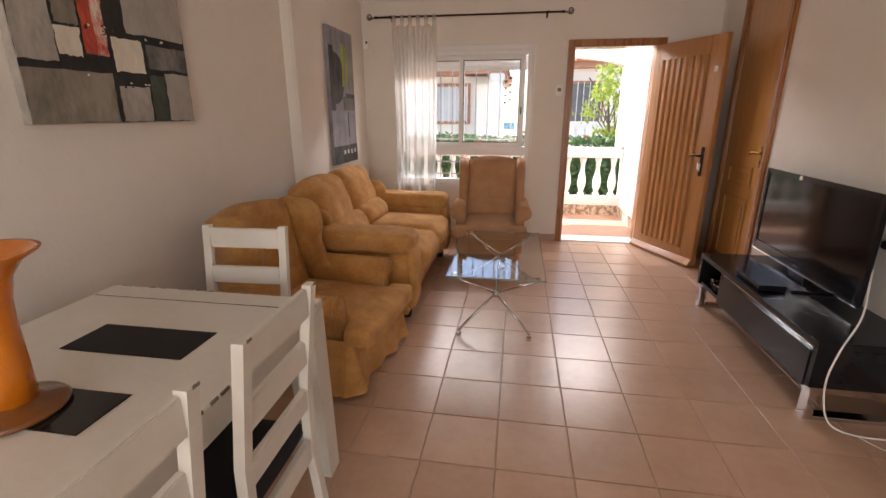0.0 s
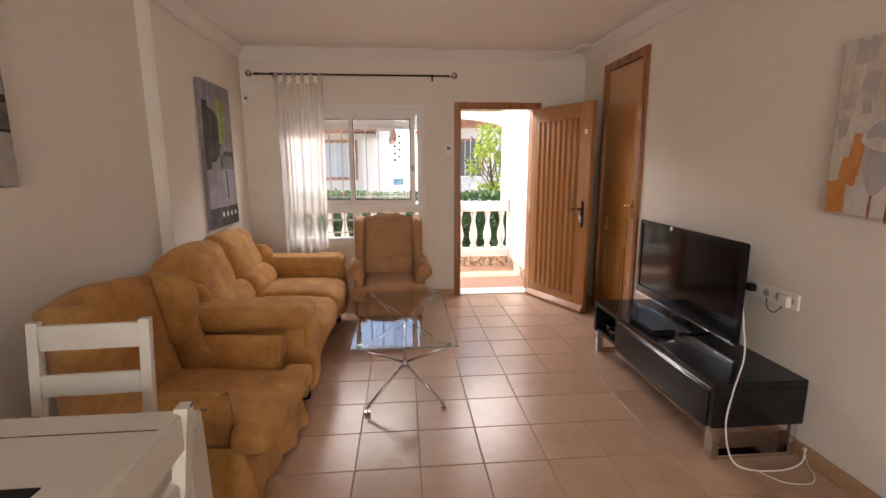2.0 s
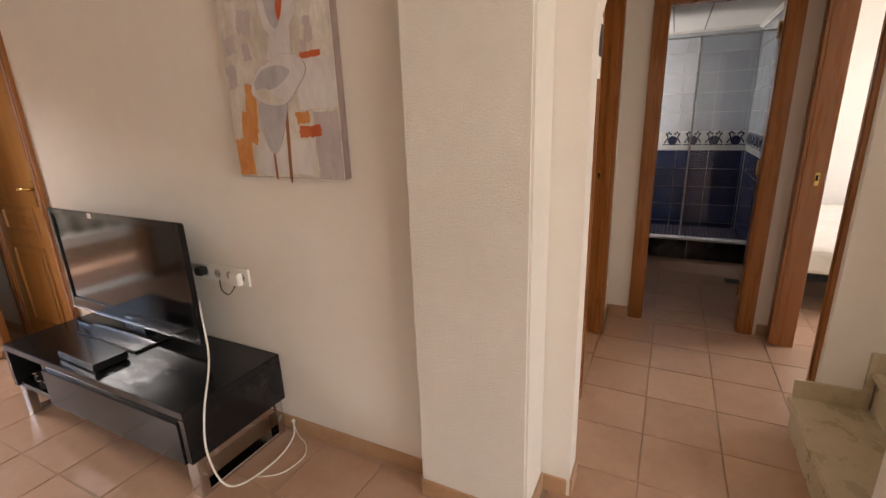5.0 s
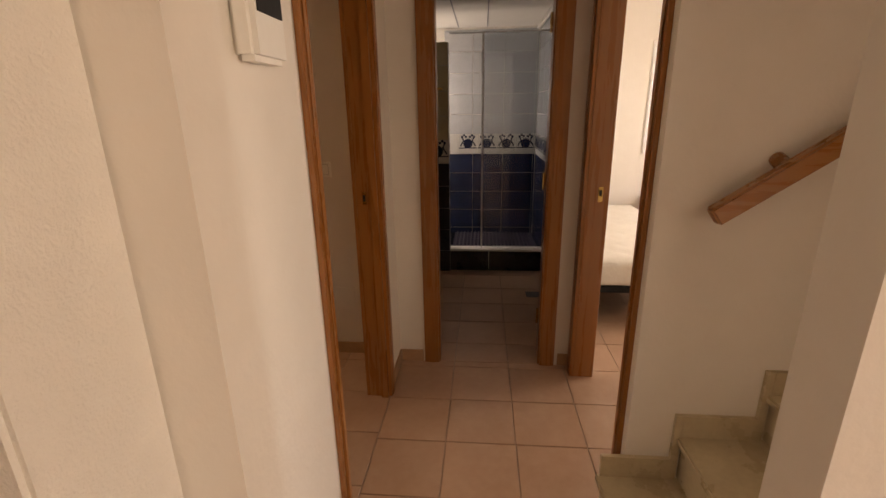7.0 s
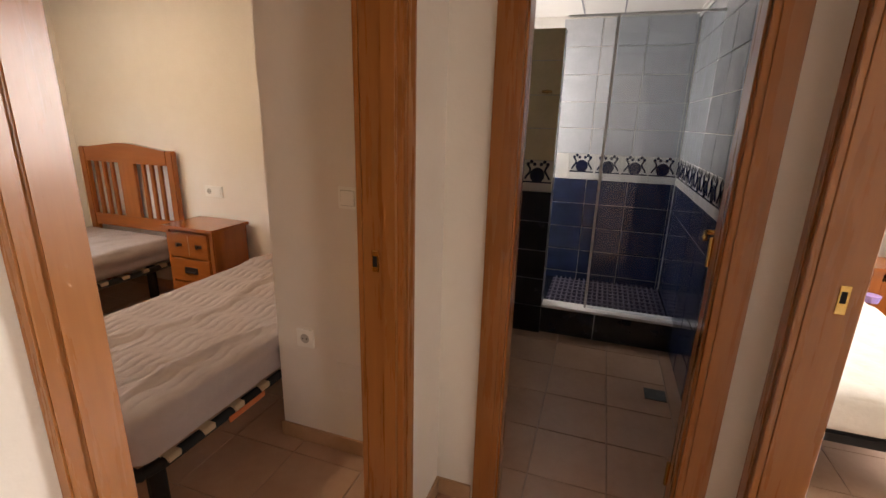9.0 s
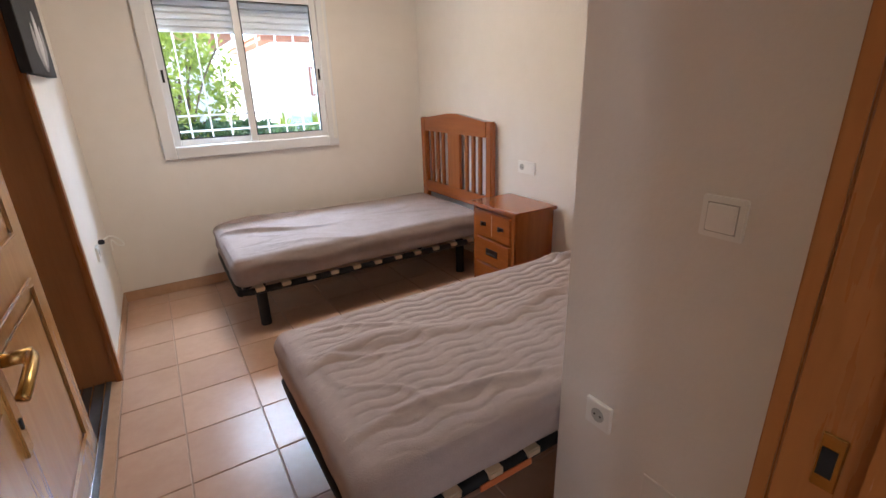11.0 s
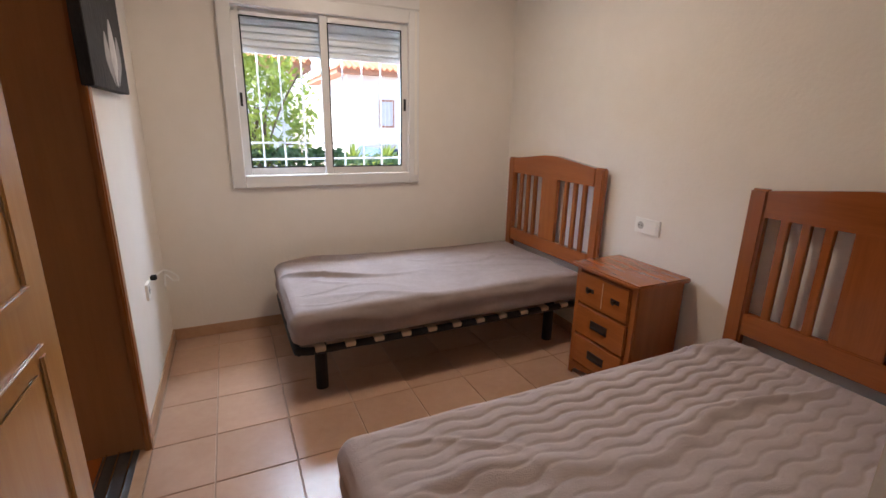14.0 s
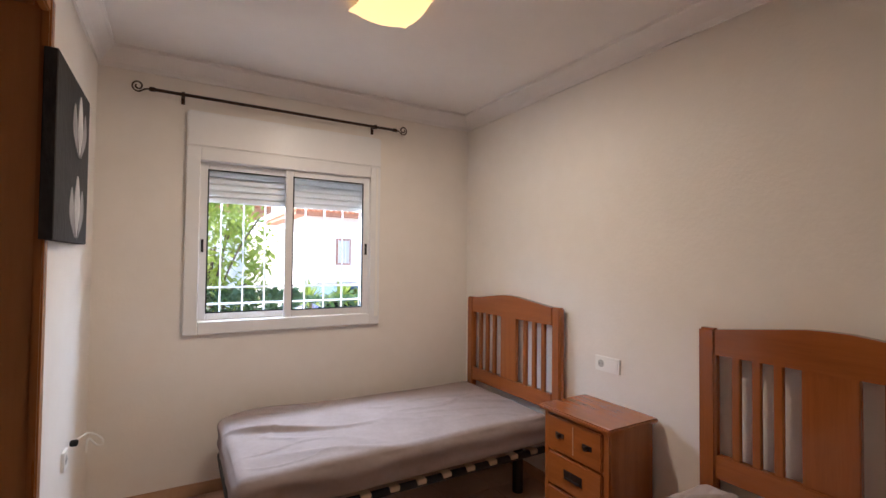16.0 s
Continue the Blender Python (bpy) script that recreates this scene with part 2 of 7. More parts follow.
PANE = glass("window_glass", (0.985, 0.99, 0.988), 0.03)
TABLEG = glass("table_glass", (0.96, 0.98, 0.97), 0.07)
EDGEG = mat("green_glass_edge", (0.10, 0.16, 0.14), (0.22, 0.30, 0.27), 9, 0.15, coat=0.5)
# grey that paints the shade of socket wells and rocker gaps on white plastic
WELL_SHADE = mat("painted_recess_shade", (0.42, 0.40, 0.36), (0.50, 0.48, 0.44), 9, 0.4)
SHOWERG = glass("shower_glass", (0.84, 0.86, 0.88), 0.04)


def sheer(name):
    m = bpy.data.materials.new(name)
    m.use_nodes = True
    n, l = m.node_tree.nodes, m.node_tree.links
    n.clear()
    out = n.new("ShaderNodeOutputMaterial")
    tr, tl, df = n.new("ShaderNodeBsdfTransparent"), n.new("ShaderNodeBsdfTranslucent"), n.new("ShaderNodeBsdfDiffuse")
    for s in (tl, df):
        s.inputs[0].default_value = (0.95, 0.93, 0.89, 1)
    a, b = n.new("ShaderNodeMixShader"), n.new("ShaderNodeMixShader")
    a.inputs[0].default_value = 0.25
    wv = n.new("ShaderNodeTexNoise")
    wv.inputs["Scale"].default_value = 30
    mr = n.new("ShaderNodeMapRange")
    mr.inputs["To Min"].default_value, mr.inputs["To Max"].default_value = 0.34, 0.56
    l.new(wv.outputs[0], mr.inputs[0])
    l.new(tl.outputs[0], a.inputs[1])
    l.new(df.outputs[0], a.inputs[2])
    l.new(mr.outputs[0], b.inputs[0])
    l.new(tr.outputs[0], b.inputs[1])
    l.new(a.outputs[0], b.inputs[2])
    l.new(b.outputs[0], out.inputs[0])
    return m


SHEER = sheer("sheer_voile")


def glow(name, color, strength):
    m = bpy.data.materials.new(name)
    m.use_nodes = True
    b = m.node_tree.nodes["Principled BSDF"]
    b.inputs["Base Color"].default_value = (*color, 1)
    b.inputs["Emission Color"].default_value = (*color, 1)
    b.inputs["Emission Strength"].default_value = strength
    return m


LAMPG = glow("lit_opal_glass", (1.0, 0.66, 0.24), 0.26)


def canvas_paint(name, c1, c2, scale=9.0):
    """Brushed acrylic: streaky two-tone paint with relief."""
    return mat(name, c1, c2, scale, 0.75, bump=0.35, bscale=45, stretch=(1, 1, 0.45), contrast=0.16)


# ---------------------------------------------------------------- mesh helpers
def part(name, bm, material, parent=None, label="", smooth=False, bevel=0.0, segs=2):
    """Links a bmesh as one mesh object, under a thing or a part."""
    if bevel:
        bmesh.ops.bevel(bm, geom=[e for e in bm.edges if e.is_manifold and e.calc_face_angle(0) > 0.5], offset=bevel, segments=segs, affect='EDGES', clamp_overlap=True)
    bmesh.ops.recalc_face_normals(bm, faces=bm.faces)
    me = bpy.data.meshes.new(name)
    bm.to_mesh(me)
    bm.free()
    if smooth:
        for p in me.polygons:
            p.use_smooth = True
    me.materials.append(material)
    ob = new(name, me)
    if parent:
        ob.parent = parent
    if label:
        ob["label"] = label
    return ob


def thing(name, label, category, m=None, group="", kind=""):
    ob = new(name)
    ob.empty_display_size = 0.1
    if m is not None:
        ob.matrix_world = m
    return tagged(ob, label, category, group, kind)


def box(x0, x1, y0, y1, z0, z1, bm=None, m=None):
    bm = bm or bmesh.new()
    mm = Matrix.Translation(((x0 + x1) / 2, (y0 + y1) / 2, (z0 + z1) / 2)) @ Matrix.Diagonal((abs(x1 - x0), abs(y1 - y0), abs(z1 - z0), 1))
    bmesh.ops.create_cube(bm, size=1, matrix=(m @ mm) if m else mm)
    return bm


def cyl(p0, p1, r0, r1=None, n=14, bm=None):
    bm = bm or bmesh.new()
    p0, p1 = Vector(p0), Vector(p1)
    d = p1 - p0
    m = Matrix.Translation((p0 + p1) / 2) @ d.to_track_quat('Z', 'Y').to_matrix().to_4x4()
    bmesh.ops.create_cone(bm, cap_ends=True, segments=n, radius1=r0, radius2=r0 if r1 is None else r1, depth=d.length, matrix=m)
    return bm


def tube(points, r, n=8, bm=None):
    """A round bar along points."""
    bm = bm or bmesh.new()
    pts = [Vector(p) for p in points]
    rings, up = [], Vector((0.13, 0.27, 0.95)).normalized()
    for i, p in enumerate(pts):
        d = (pts[min(i + 1, len(pts) - 1)] - pts[max(i - 1, 0)]).normalized()
        a = d.cross(up).normalized()
        b = a.cross(d)
        rings.append([bm.verts.new(p + r * (math.cos(2 * math.pi * k / n) * a + math.sin(2 * math.pi * k / n) * b)) for k in range(n)])
    for s, t in zip(rings, rings[1:]):
        for k in range(n):
            bm.faces.new((s[k], s[(k + 1) % n], t[(k + 1) % n], t[k]))
    bm.faces.new(rings[0]), bm.faces.new(rings[-1][::-1])
    return bm


def smooth_path(points, steps=8):
    """Catmull-Rom through points."""
    p = [Vector(q) for q in points]
    p = [p[0]] + p + [p[-1]]
    out = []
    for i in range(1, len(p) - 2):
        for k in range(steps):
            t = k / steps
            out.append(0.5 * ((2 * p[i]) + (p[i + 1] - p[i - 1]) * t + (2 * p[i - 1] - 5 * p[i] + 4 * p[i + 1] - p[i + 2]) * t * t + (3 * p[i] - p[i - 1] - 3 * p[i + 1] + p[i + 2]) * t ** 3))
    return out + [p[-2]]


def lathe(profile, n=24, bm=None, at=(0, 0, 0)):
    bm = bm or bmesh.new()
    rings = [[bm.verts.new((at[0] + r * math.cos(2 * math.pi * k / n), at[1] + r * math.sin(2 * math.pi * k / n), at[2] + z)) for k in range(n)] for r, z in profile]
    for s, t in zip(rings, rings[1:]):
        for k in range(n):
            bm.faces.new((s[k], s[(k + 1) % n], t[(k + 1) % n], t[k]))
    bm.faces.new(rings[0][::-1]), bm.faces.new(rings[-1])
    return bm


def soft(x0, x1, y0, y1, z0, z1, r=0.06, cuts=10, puff=0.0, wobble=0.004, seed=0, m=None, bm=None):
    """A stuffed block: rounded edges, bulging faces, slight creases."""
    bm = bm or bmesh.new()
    b2 = bmesh.new()
    bmesh.ops.create_cube(b2, size=2)
    bmesh.ops.subdivide_edges(b2, edges=b2.edges[:], cuts=cuts, use_grid_fill=True)
    h = Vector(((x1 - x0) / 2, (y1 - y0) / 2, (z1 - z0) / 2))
    c = Vector(((x0 + x1) / 2, (y0 + y1) / 2, (z0 + z1) / 2))
    r = min(r, *(0.98 * v for v in h))
    for v in b2.verts:
        u = v.co.copy()
        p = Vector((u.x * h.x, u.y * h.y, u.z * h.z))
        inner = Vector([max(-(h[i] - r), min(h[i] - r, p[i])) for i in range(3)])
        d = p - inner
        if d.length > 1e-6:
            p = inner + d.normalized() * r if d.length > r or True else p
        for i in range(3):
            j, k = (i + 1) % 3, (i + 2) % 3
            p[i] += u[i] * puff * (1 - u[j] ** 2) * (1 - u[k] ** 2)
        q = p + c
        p += Vector((noise.noise(q * 7 + Vector((seed, 0, 0))), noise.noise(q * 7 + Vector((0, seed, 5))), noise.noise(q * 7 + Vector((9, 0, seed))))) * wobble
        v.co = (m @ (p + c)) if m else p + c
    vm = {v: bm.verts.new(v.co) for v in b2.verts}
    for f in b2.faces:
        bm.faces.new([vm[v] for v in f.verts])
    b2.free()
    return bm


def prism(outline, axis, a0, a1, bm=None, m=None):
    """Extrudes a 2D outline along an axis: 'x' takes (y, z), 'y' takes (x, z), 'z' takes (x, y)."""
    bm = bm or bmesh.new()

    def at(p, a):
        q = {'x': (a, p[0], p[1]), 'y': (p[0], a, p[1]), 'z': (p[0], p[1], a)}[axis]
        return m @ Vector(q) if m else q
    lo, hi = [bm.verts.new(at(p, a0)) for p in outline], [bm.verts.new(at(p, a1)) for p in outline]
    for k in range(len(outline)):
        bm.faces.new((lo[k], lo[(k + 1) % len(lo)], hi[(k + 1) % len(lo)], hi[k]))
    bm.faces.new(lo[::-1]), bm.faces.new(hi)
    return bm


def wall_mesh(axis, a0, a1, c0, c1, z0, z1, holes=(), bm=None):
    """A wall from a0 to a1 along 'x' or 'y', between c0 and c1 across, with holes (a, b, bottom, top) cut through it."""
    bm = bm or bmesh.new()

    def put(u0, u1, w0, w1):
        if u1 - u0 > 1e-4 and w1 - w0 > 1e-4:
            box(*((u0, u1, c0, c1) if axis == 'x' else (c0, c1, u0, u1)), w0, w1, bm=bm)
    cut = sorted({a0, a1, *(h[0] for h in holes), *(h[1] for h in holes)})
    for u0, u1 in zip(cut, cut[1:]):
        w = z0
        for h in sorted((h for h in holes if h[0] <= u0 + 1e-6 and h[1] >= u1 - 1e-6), key=lambda h: h[2]):
            put(u0, u1, w, h[2])
            w = h[3]
        put(u0, u1, w, z1)
    return bm


def structure(name, bm, material, label, category, bevel=0.0):
    return tagged(part(name, bm, material, bevel=bevel), label, category, kind="structure")

# ---------------------------------------------------------------- the house: walls, floors, ceilings
H = 2.64          # ceiling
T = 0.318         # floor tile with its joint
WIN1 = (-1.64, -0.18, 0.60, 2.08)     # living room window in the front wall
DOOR1 = (0.22, 1.09, -0.03, 2.09)       # front door
WIN2 = (2.82, 3.99, 1.02, 2.10)       # bedroom window
WIN3 = (-4.33, -3.52, 1.00, 2.05)     # far bedroom window
LX = 1.61                             # face of the television wall

structure("wall_front", wall_mesh('x', -2.3, LX + 0.12, 3.0, 3.22, -0.02, H, (WIN1, DOOR1)), WALL, "cream painted front wall with a window and the entrance", "wall")
structure("wall_west_near", wall_mesh('y', -5.6, 1.31, -2.3, -2.08, -0.02, H, ()), WALL, "cream painted side wall behind the dining table", "wall")
structure("wall_west_far", box(-2.3, -2.01, 1.31, 3.0, -0.02, H), WALL, "cream painted side wall behind the sofa", "wall")
structure("wall_west_pilaster", box(-2.01, -1.99, 1.31, 1.64, 0, H), WALL, "shallow cream pilaster on the side wall", "wall", 0.006)
structure("wall_television", wall_mesh('y', -0.87, 3.0, LX, LX + 0.12, -0.02, H, ((1.72, 2.42, -0.03, 2.35),)), WALL, "cream painted wall behind the television", "wall")
structure("wall_pier", box(1.52, 1.74, -1.29, -0.87, 0, H), PLASTER, "square pier in rough cream plaster", "wall", 0.008)
# the rear wall's opening is made up, to go with the fill lamp
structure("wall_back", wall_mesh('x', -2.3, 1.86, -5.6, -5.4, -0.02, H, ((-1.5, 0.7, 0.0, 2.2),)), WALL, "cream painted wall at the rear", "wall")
structure("wall_east_rear", box(1.62, 1.74, -5.4, -3.1, -0.02, H), WALL, "cream painted wall beside the stairs", "wall")


def arch():
    """The wall between living room and hall, with its round-headed opening."""
    y0, y1, spring, n = -1.40, -2.30, 1.66, 20
    mid, ry, rz = (y0 + y1) / 2, (y0 - y1) / 2, 0.42
    curve = [(mid + ry * math.cos(math.pi * k / n), spring + rz * math.sin(math.pi * k / n)) for k in range(n + 1)]
    bm = box(1.74, 1.86, -1.40, -1.21, 0, H)
    box(1.74, 1.86, -2.44, -2.30, 0, H, bm=bm)
    for (ya, za), (yb, zb) in zip(curve, curve[1:]):
        prism([(ya, za), (yb, zb), (yb, H), (ya, H)], 'x', 1.74, 1.86, bm=bm)
    bmesh.ops.remove_doubles(bm, verts=bm.verts, dist=1e-5)
    return bm


structure("wall_arch", arch(), WALL, "cream wall with a round-headed arch into the hall", "wall")
# hall
structure("wall_hall_north", wall_mesh('x', 1.86, 3.66, -1.31, -1.21, -0.02, H, ((2.435, 3.22, -0.03, 2.06),)), WALL, "cream hall wall with the bedroom doorway", "wall")
structure("wall_hall_east", wall_mesh('y', -2.42, -1.31, 3.57, 3.66, -0.02, H, ((-2.15, -1.53, -0.03, 2.06),)), WALL, "cream wall with the bathroom doorway", "wall")
structure("wall_hall_south", wall_mesh('x', 2.54, 3.57, -2.42, -2.31, -0.02, H, ((2.615, 3.47, -0.03, 2.06),)), WALL, "cream hall wall with the second bedroom doorway", "wall")
structure("wall_stairs", box(2.54, 2.612, -5.4, -2.42, -0.02, H + 1.6), WALL, "cream painted wall along the stairs", "wall")
structure("wall_stairs_end", box(1.74, 2.54, -5.4, -5.25, -0.02, H + 1.6), WALL, "cream painted wall at the head of the stairs", "wall")
# bedroom
structure("wall_bedroom_entry", box(3.64, 3.76, -1.31, -0.53, -0.02, H), WALL, "cream bedroom wall with a switch and a socket", "wall", 0.004)
structure("wall_bedroom_front", wall_mesh('x', LX + 0.12, 5.05, 2.40, 2.62, -0.02, H, (WIN2,)), WALL, "cream bedroom wall with a sliding window", "wall")
structure("wall_bedroom_west", box(LX + 0.12, 2.33, 1.29, 2.40, -0.02, H), WALL, "cream bedroom wall beside the wardrobe", "wall")
structure("wall_bedroom_east", box(4.83, 5.05, -0.61, 2.40, -0.02, H), WALL, "cream bedroom wall behind the headboards", "wall")
structure("wall_bedroom_south", box(3.76, 4.83, -0.61, -0.535, -0.02, H), WALL, "cream bedroom wall beside the bed", "wall")
structure("wall_wardrobe_head", box(2.20, 2.33, -1.21, 1.29, 2.32, H), WALL, "cream bulkhead above the wardrobe", "wall")
# bathroom shell
structure("wall_bath_north", wall_mesh('x', 3.77, 6.3, -0.80, -0.70, -0.02, H, ((5.43, 5.93, 1.35, 1.95),)), WALL, "bathroom wall", "wall")
structure("wall_bath_south", box(3.665, 6.3, -2.42, -2.345, -0.02, H), WALL, "bathroom wall behind its tiles", "wall")
structure("wall_bath_east", box(6.06, 6.3, -2.345, -0.80, -0.02, H), WALL, "bathroom wall behind the shower", "wall")
structure("ceiling_bath", box(3.66, 6.06, -2.345, -0.80, 2.22, 2.27), CEIL, "white bathroom ceiling", "ceiling")
# second bedroom shell
structure("wall_second_east", wall_mesh('y', -5.2, -2.42, 6.27, 6.45, -0.02, H, (WIN3,)), WALL, "white second bedroom wall with a window", "wall")
# the south window hole is supposed, never in view; the fill lamp hangs before it
structure("wall_second_south", wall_mesh('x', 2.66, 6.45, -5.2, -5.02, -0.02, H, ((4.1, 5.3, 0.9, 2.1),)), WALL, "white second bedroom wall", "wall")
structure("ceiling", box(-2.3, 6.45, -5.6, 3.22, H, H + 0.1), CEIL, "white painted ceiling", "ceiling")
structure("floor", box(-2.3, 6.45, -5.6, 3.22, -0.12, -0.005), GROUT, "grouted bed of the tiled floor", "floor")


def cornice(name, runs):
    """Stepped plaster moulding: runs (axis, from, to, wall face, side)."""
    bm = bmesh.new()
    prof = [(0, 0), (0.012, 0), (0.018, 0.018), (0.03, 0.03), (0.055, 0.05), (0.07, 0.062), (0.085, 0.066), (0.085, 0.08), (0, 0.08)]
    for axis, a0, a1, face, side in runs:
        prism([(face + side * u, H - 0.112 + 1.4 * w) for u, w in prof], axis, a0, a1, bm=bm)
    return structure(name, bm, CORNICE, "white moulded plaster cornice", "cornice")


cornice("cornice_living", [('x', -2.01, LX, 3.0, -1), ('y', -5.4, 1.31, -2.08, 1), ('y', 1.31, 1.64, -1.99, 1), ('y', 1.64, 3.0, -2.01, 1), ('y', -0.87, 3.0, LX, -1)])
cornice("cornice_bedroom", [('x', 2.33, 4.83, 2.40, -1), ('y', -0.535, 2.40, 4.83, -1), ('y', 1.29, 2.40, 2.33, 1), ('y', -1.21, 1.29, 2.33, 1)])


def skirting(name, runs, material=SKIRT, h=0.075):
    for i, (axis, a0, a1, face, side) in enumerate(runs):
        c0, c1 = sorted((face, face + side * 0.010))
        bm = box(*((a0, a1, c0, c1) if axis == 'x' else (c0, c1, a0, a1)), 0, h)
        tagged(part("baseboard", bm, material, bevel=0.002, segs=1), "tan glazed skirting tile along the wall foot", "baseboard", kind="structure")


skirting("baseboard", [('x', -1.9, 0.19, 3.0, -1), ('x', 1.15, LX, 3.0, -1), ('y', -0.87, 1.64, LX, -1), ('y', 2.50, 2.99, LX, -1), ('y', -1.30, -0.87, 1.52, -1), ('x', 1.50, 1.74, -1.29, -1),
                       ('x', 1.742, 1.87, -1.40, -1), ('y', -1.39, -1.30, 1.74, -1), ('x', 1.87, 2.36, -1.31, -1), ('x', 3.30, 3.57, -1.31, -1), ('y', -1.45, -1.32, 3.57, -1), ('y', -2.31, -2.24, 3.57, -1),
                       ('x', 2.33, 4.83, 2.40, -1), ('y', 1.29, 2.39, 2.33, 1), ('y', -0.525, 2.39, 4.83, -1), ('x', 3.63, 4.82, -0.535, 1), ('y', -1.21, -0.52, 3.64, -1), ('y', -5.3, 1.31, -2.08, 1)])

# ---------------------------------------------------------------- doors, casings, windows
def casing(parent, axis, a0, a1, z1, face, side, w=0.075, d=0.018, material=PINE, w_first=None):
    """Moulded architrave round an opening, on one side of a wall: two uprights and a head."""
    for name, (u0, u1, w0, w1) in (("upright", (a0 - (w_first or w), a0, 0, z1)), ("upright", (a1, a1 + w, 0, z1)), ("head", (a0 - (w_first or w), a1 + w, z1, z1 + w))):
        c0, c1 = sorted((face, face + side * d))
        bm = box(*((u0, u1, c0, c1) if axis == 'x' else (c0, c1, u0, u1)), w0, w1)
        e0, e1 = sorted((face + side * d, face + side * (d + 0.004)))
        k = 0.018 if u1 - u0 > 0.055 else 0.012
        box(*((u0 + k, u1 - k, e0, e1) if axis == 'x' else (e0, e1, u0 + k, u1 - k)), w0 + (k if name == "head" else 0), w1 - (k if name == "head" else 0), bm=bm)
        part(name, bm, material, parent, bevel=0.004)


def lining(parent, axis, a0, a1, z1, c0, c1, t=0.022, material=PINE):
    """Timber lining inside a doorway."""
    for name, (u0, u1, w0, w1) in (("lining", (a0, a0 + t, 0, z1)), ("lining", (a1 - t, a1, 0, z1)), ("lining", (a0 + t, a1 - t, z1 - t, z1))):
        bm = box(*((u0, u1, c0, c1) if axis == 'x' else (c0, c1, u0, u1)), w0, w1)
        part(name, bm, material, parent, bevel=0.002, segs=1)


def panel_leaf(parent, w, h, t, material, panels, side_faces=(1, -1)):
    """A door leaf from x=0 to w, y=-t/2..t/2, with raised-and-fielded panels (x0, x1, z0, z1)."""
    part("leaf", box(0, w, -t / 2, t / 2, 0, h), material, parent, bevel=0.003, segs=1)
    for s in side_faces:
        for x0, x1, z0, z1 in panels:
            bm = bmesh.new()
            a, b = s * t / 2, s * (t / 2 + 0.011)
            for q in ((x0, x1, z0, z0 + 0.028), (x0, x1, z1 - 0.028, z1), (x0, x0 + 0.028, z0 + 0.028, z1 - 0.028), (x1 - 0.028, x1, z0 + 0.028, z1 - 0.028)):
                box(q[0], q[1], min(a, b), max(a, b), q[2], q[3], bm=bm)
            part("panel_moulding", bm, material, parent, bevel=0.005)
            part("panel_field", box(x0 + 0.06, x1 - 0.06, min(a, s * (t / 2 + 0.007)), max(a, s * (t / 2 + 0.007)), z0 + 0.06, z1 - 0.06), material, parent, bevel=0.006)


def lever(parent, x, z, y, s, material=BRASS, length=0.11, plate=0.24):
    """Lever handle on a long back plate; y is the leaf's face, s its side, the lever points to -x for length > 0."""
    bm = box(x - 0.019, x + 0.019, min(y, y + s * 0.007), max(y, y + s * 0.007), z - plate * 0.7, z + plate * 0.3)
    h = part("handle", bm, material, parent, "brass lever handle on a long plate" if material is BRASS else "dark lever handle on a long plate", bevel=0.004)
    bm = cyl((x, y, z), (x, y + s * 0.05, z), 0.011)
    tube(smooth_path([(x, y + s * 0.045, z), (x - length * 0.3, y + s * 0.052, z + 0.004), (x - length * 0.8, y + s * 0.05, z - 0.002), (x - length, y + s * 0.045, z - 0.012)]), 0.009, bm=bm)
    part("lever", bm, material, h, smooth=True)
    part("keyhole", box(x - 0.004, x + 0.004, min(y, y + s * 0.009), max(y, y + s * 0.009), z - plate * 0.5, z - plate * 0.5 + 0.018), BLACKM, h)
    return h


# front door: frame, and the leaf standing open
fd = thing("door_1", "open entrance door frame in honey-coloured wood", "door frame", kind="structure")
casing(fd, 'x', DOOR1[0] + 0.035, DOOR1[1] - 0.03, 2.055, 3.0, -1, w=0.072)
lining(fd, 'x', DOOR1[0] + 0.005, DOOR1[1] - 0.005, 2.085, 3.0, 3.2, t=0.03)
part("threshold", box(0.25, 1.06, 2.99, 3.24, -0.004, 0.012), CAST, fd, "pale stone threshold", bevel=0.004)

leaf = thing("entrance_door", "open varnished entrance door with vertical boards and keys in its lock", "door", pose(1.065, 2.985, 0.012, 0, 0, -65))
W = 0.835
part("slab", box(0, W, -0.022, 0.018, 0.0, 2.04), DOORW, leaf, bevel=0.003)
for x0, x1, z0, z1 in ((0, 0.075, 0, 2.04), (W - 0.15, W, 0, 2.04), (0.075, W - 0.15, 1.90, 2.04), (0.075, W - 0.15, 0.0, 0.14)):
    part("rail" if z1 - z0 < 0.3 else "stile", box(x0, x1, -0.034, -0.022, z0, z1), DOORW, leaf, bevel=0.003)
n_boards = 8
for i in range(n_boards):
    a = 0.080 + i * (W - 0.235) / n_boards
    b = a + (W - 0.235) / n_boards
    bm = prism([(a + 0.004, -0.022), (b - 0.020, -0.022), (b - 0.028, -0.046), (a + 0.014, -0.046)], 'z', 0.15, 1.89)
    part("board", bm, DOORW, leaf, bevel=0.002, segs=1)
part("weather_bar", prism([(-0.022, 0.0), (-0.075, 0.0), (-0.075, 0.02), (-0.04, 0.065), (-0.022, 0.065)], 'x', 0.0, W), DOORW, leaf, bevel=0.004)
hd = lever(leaf, W - 0.065, 1.03, -0.034, -1, IRON, 0.10, 0.26)
part("sticker", box(W - 0.085, W - 0.05, -0.0355, -0.034, 1.74, 1.785), PLASTIC, leaf, "white sticker")
bm = bmesh.new()
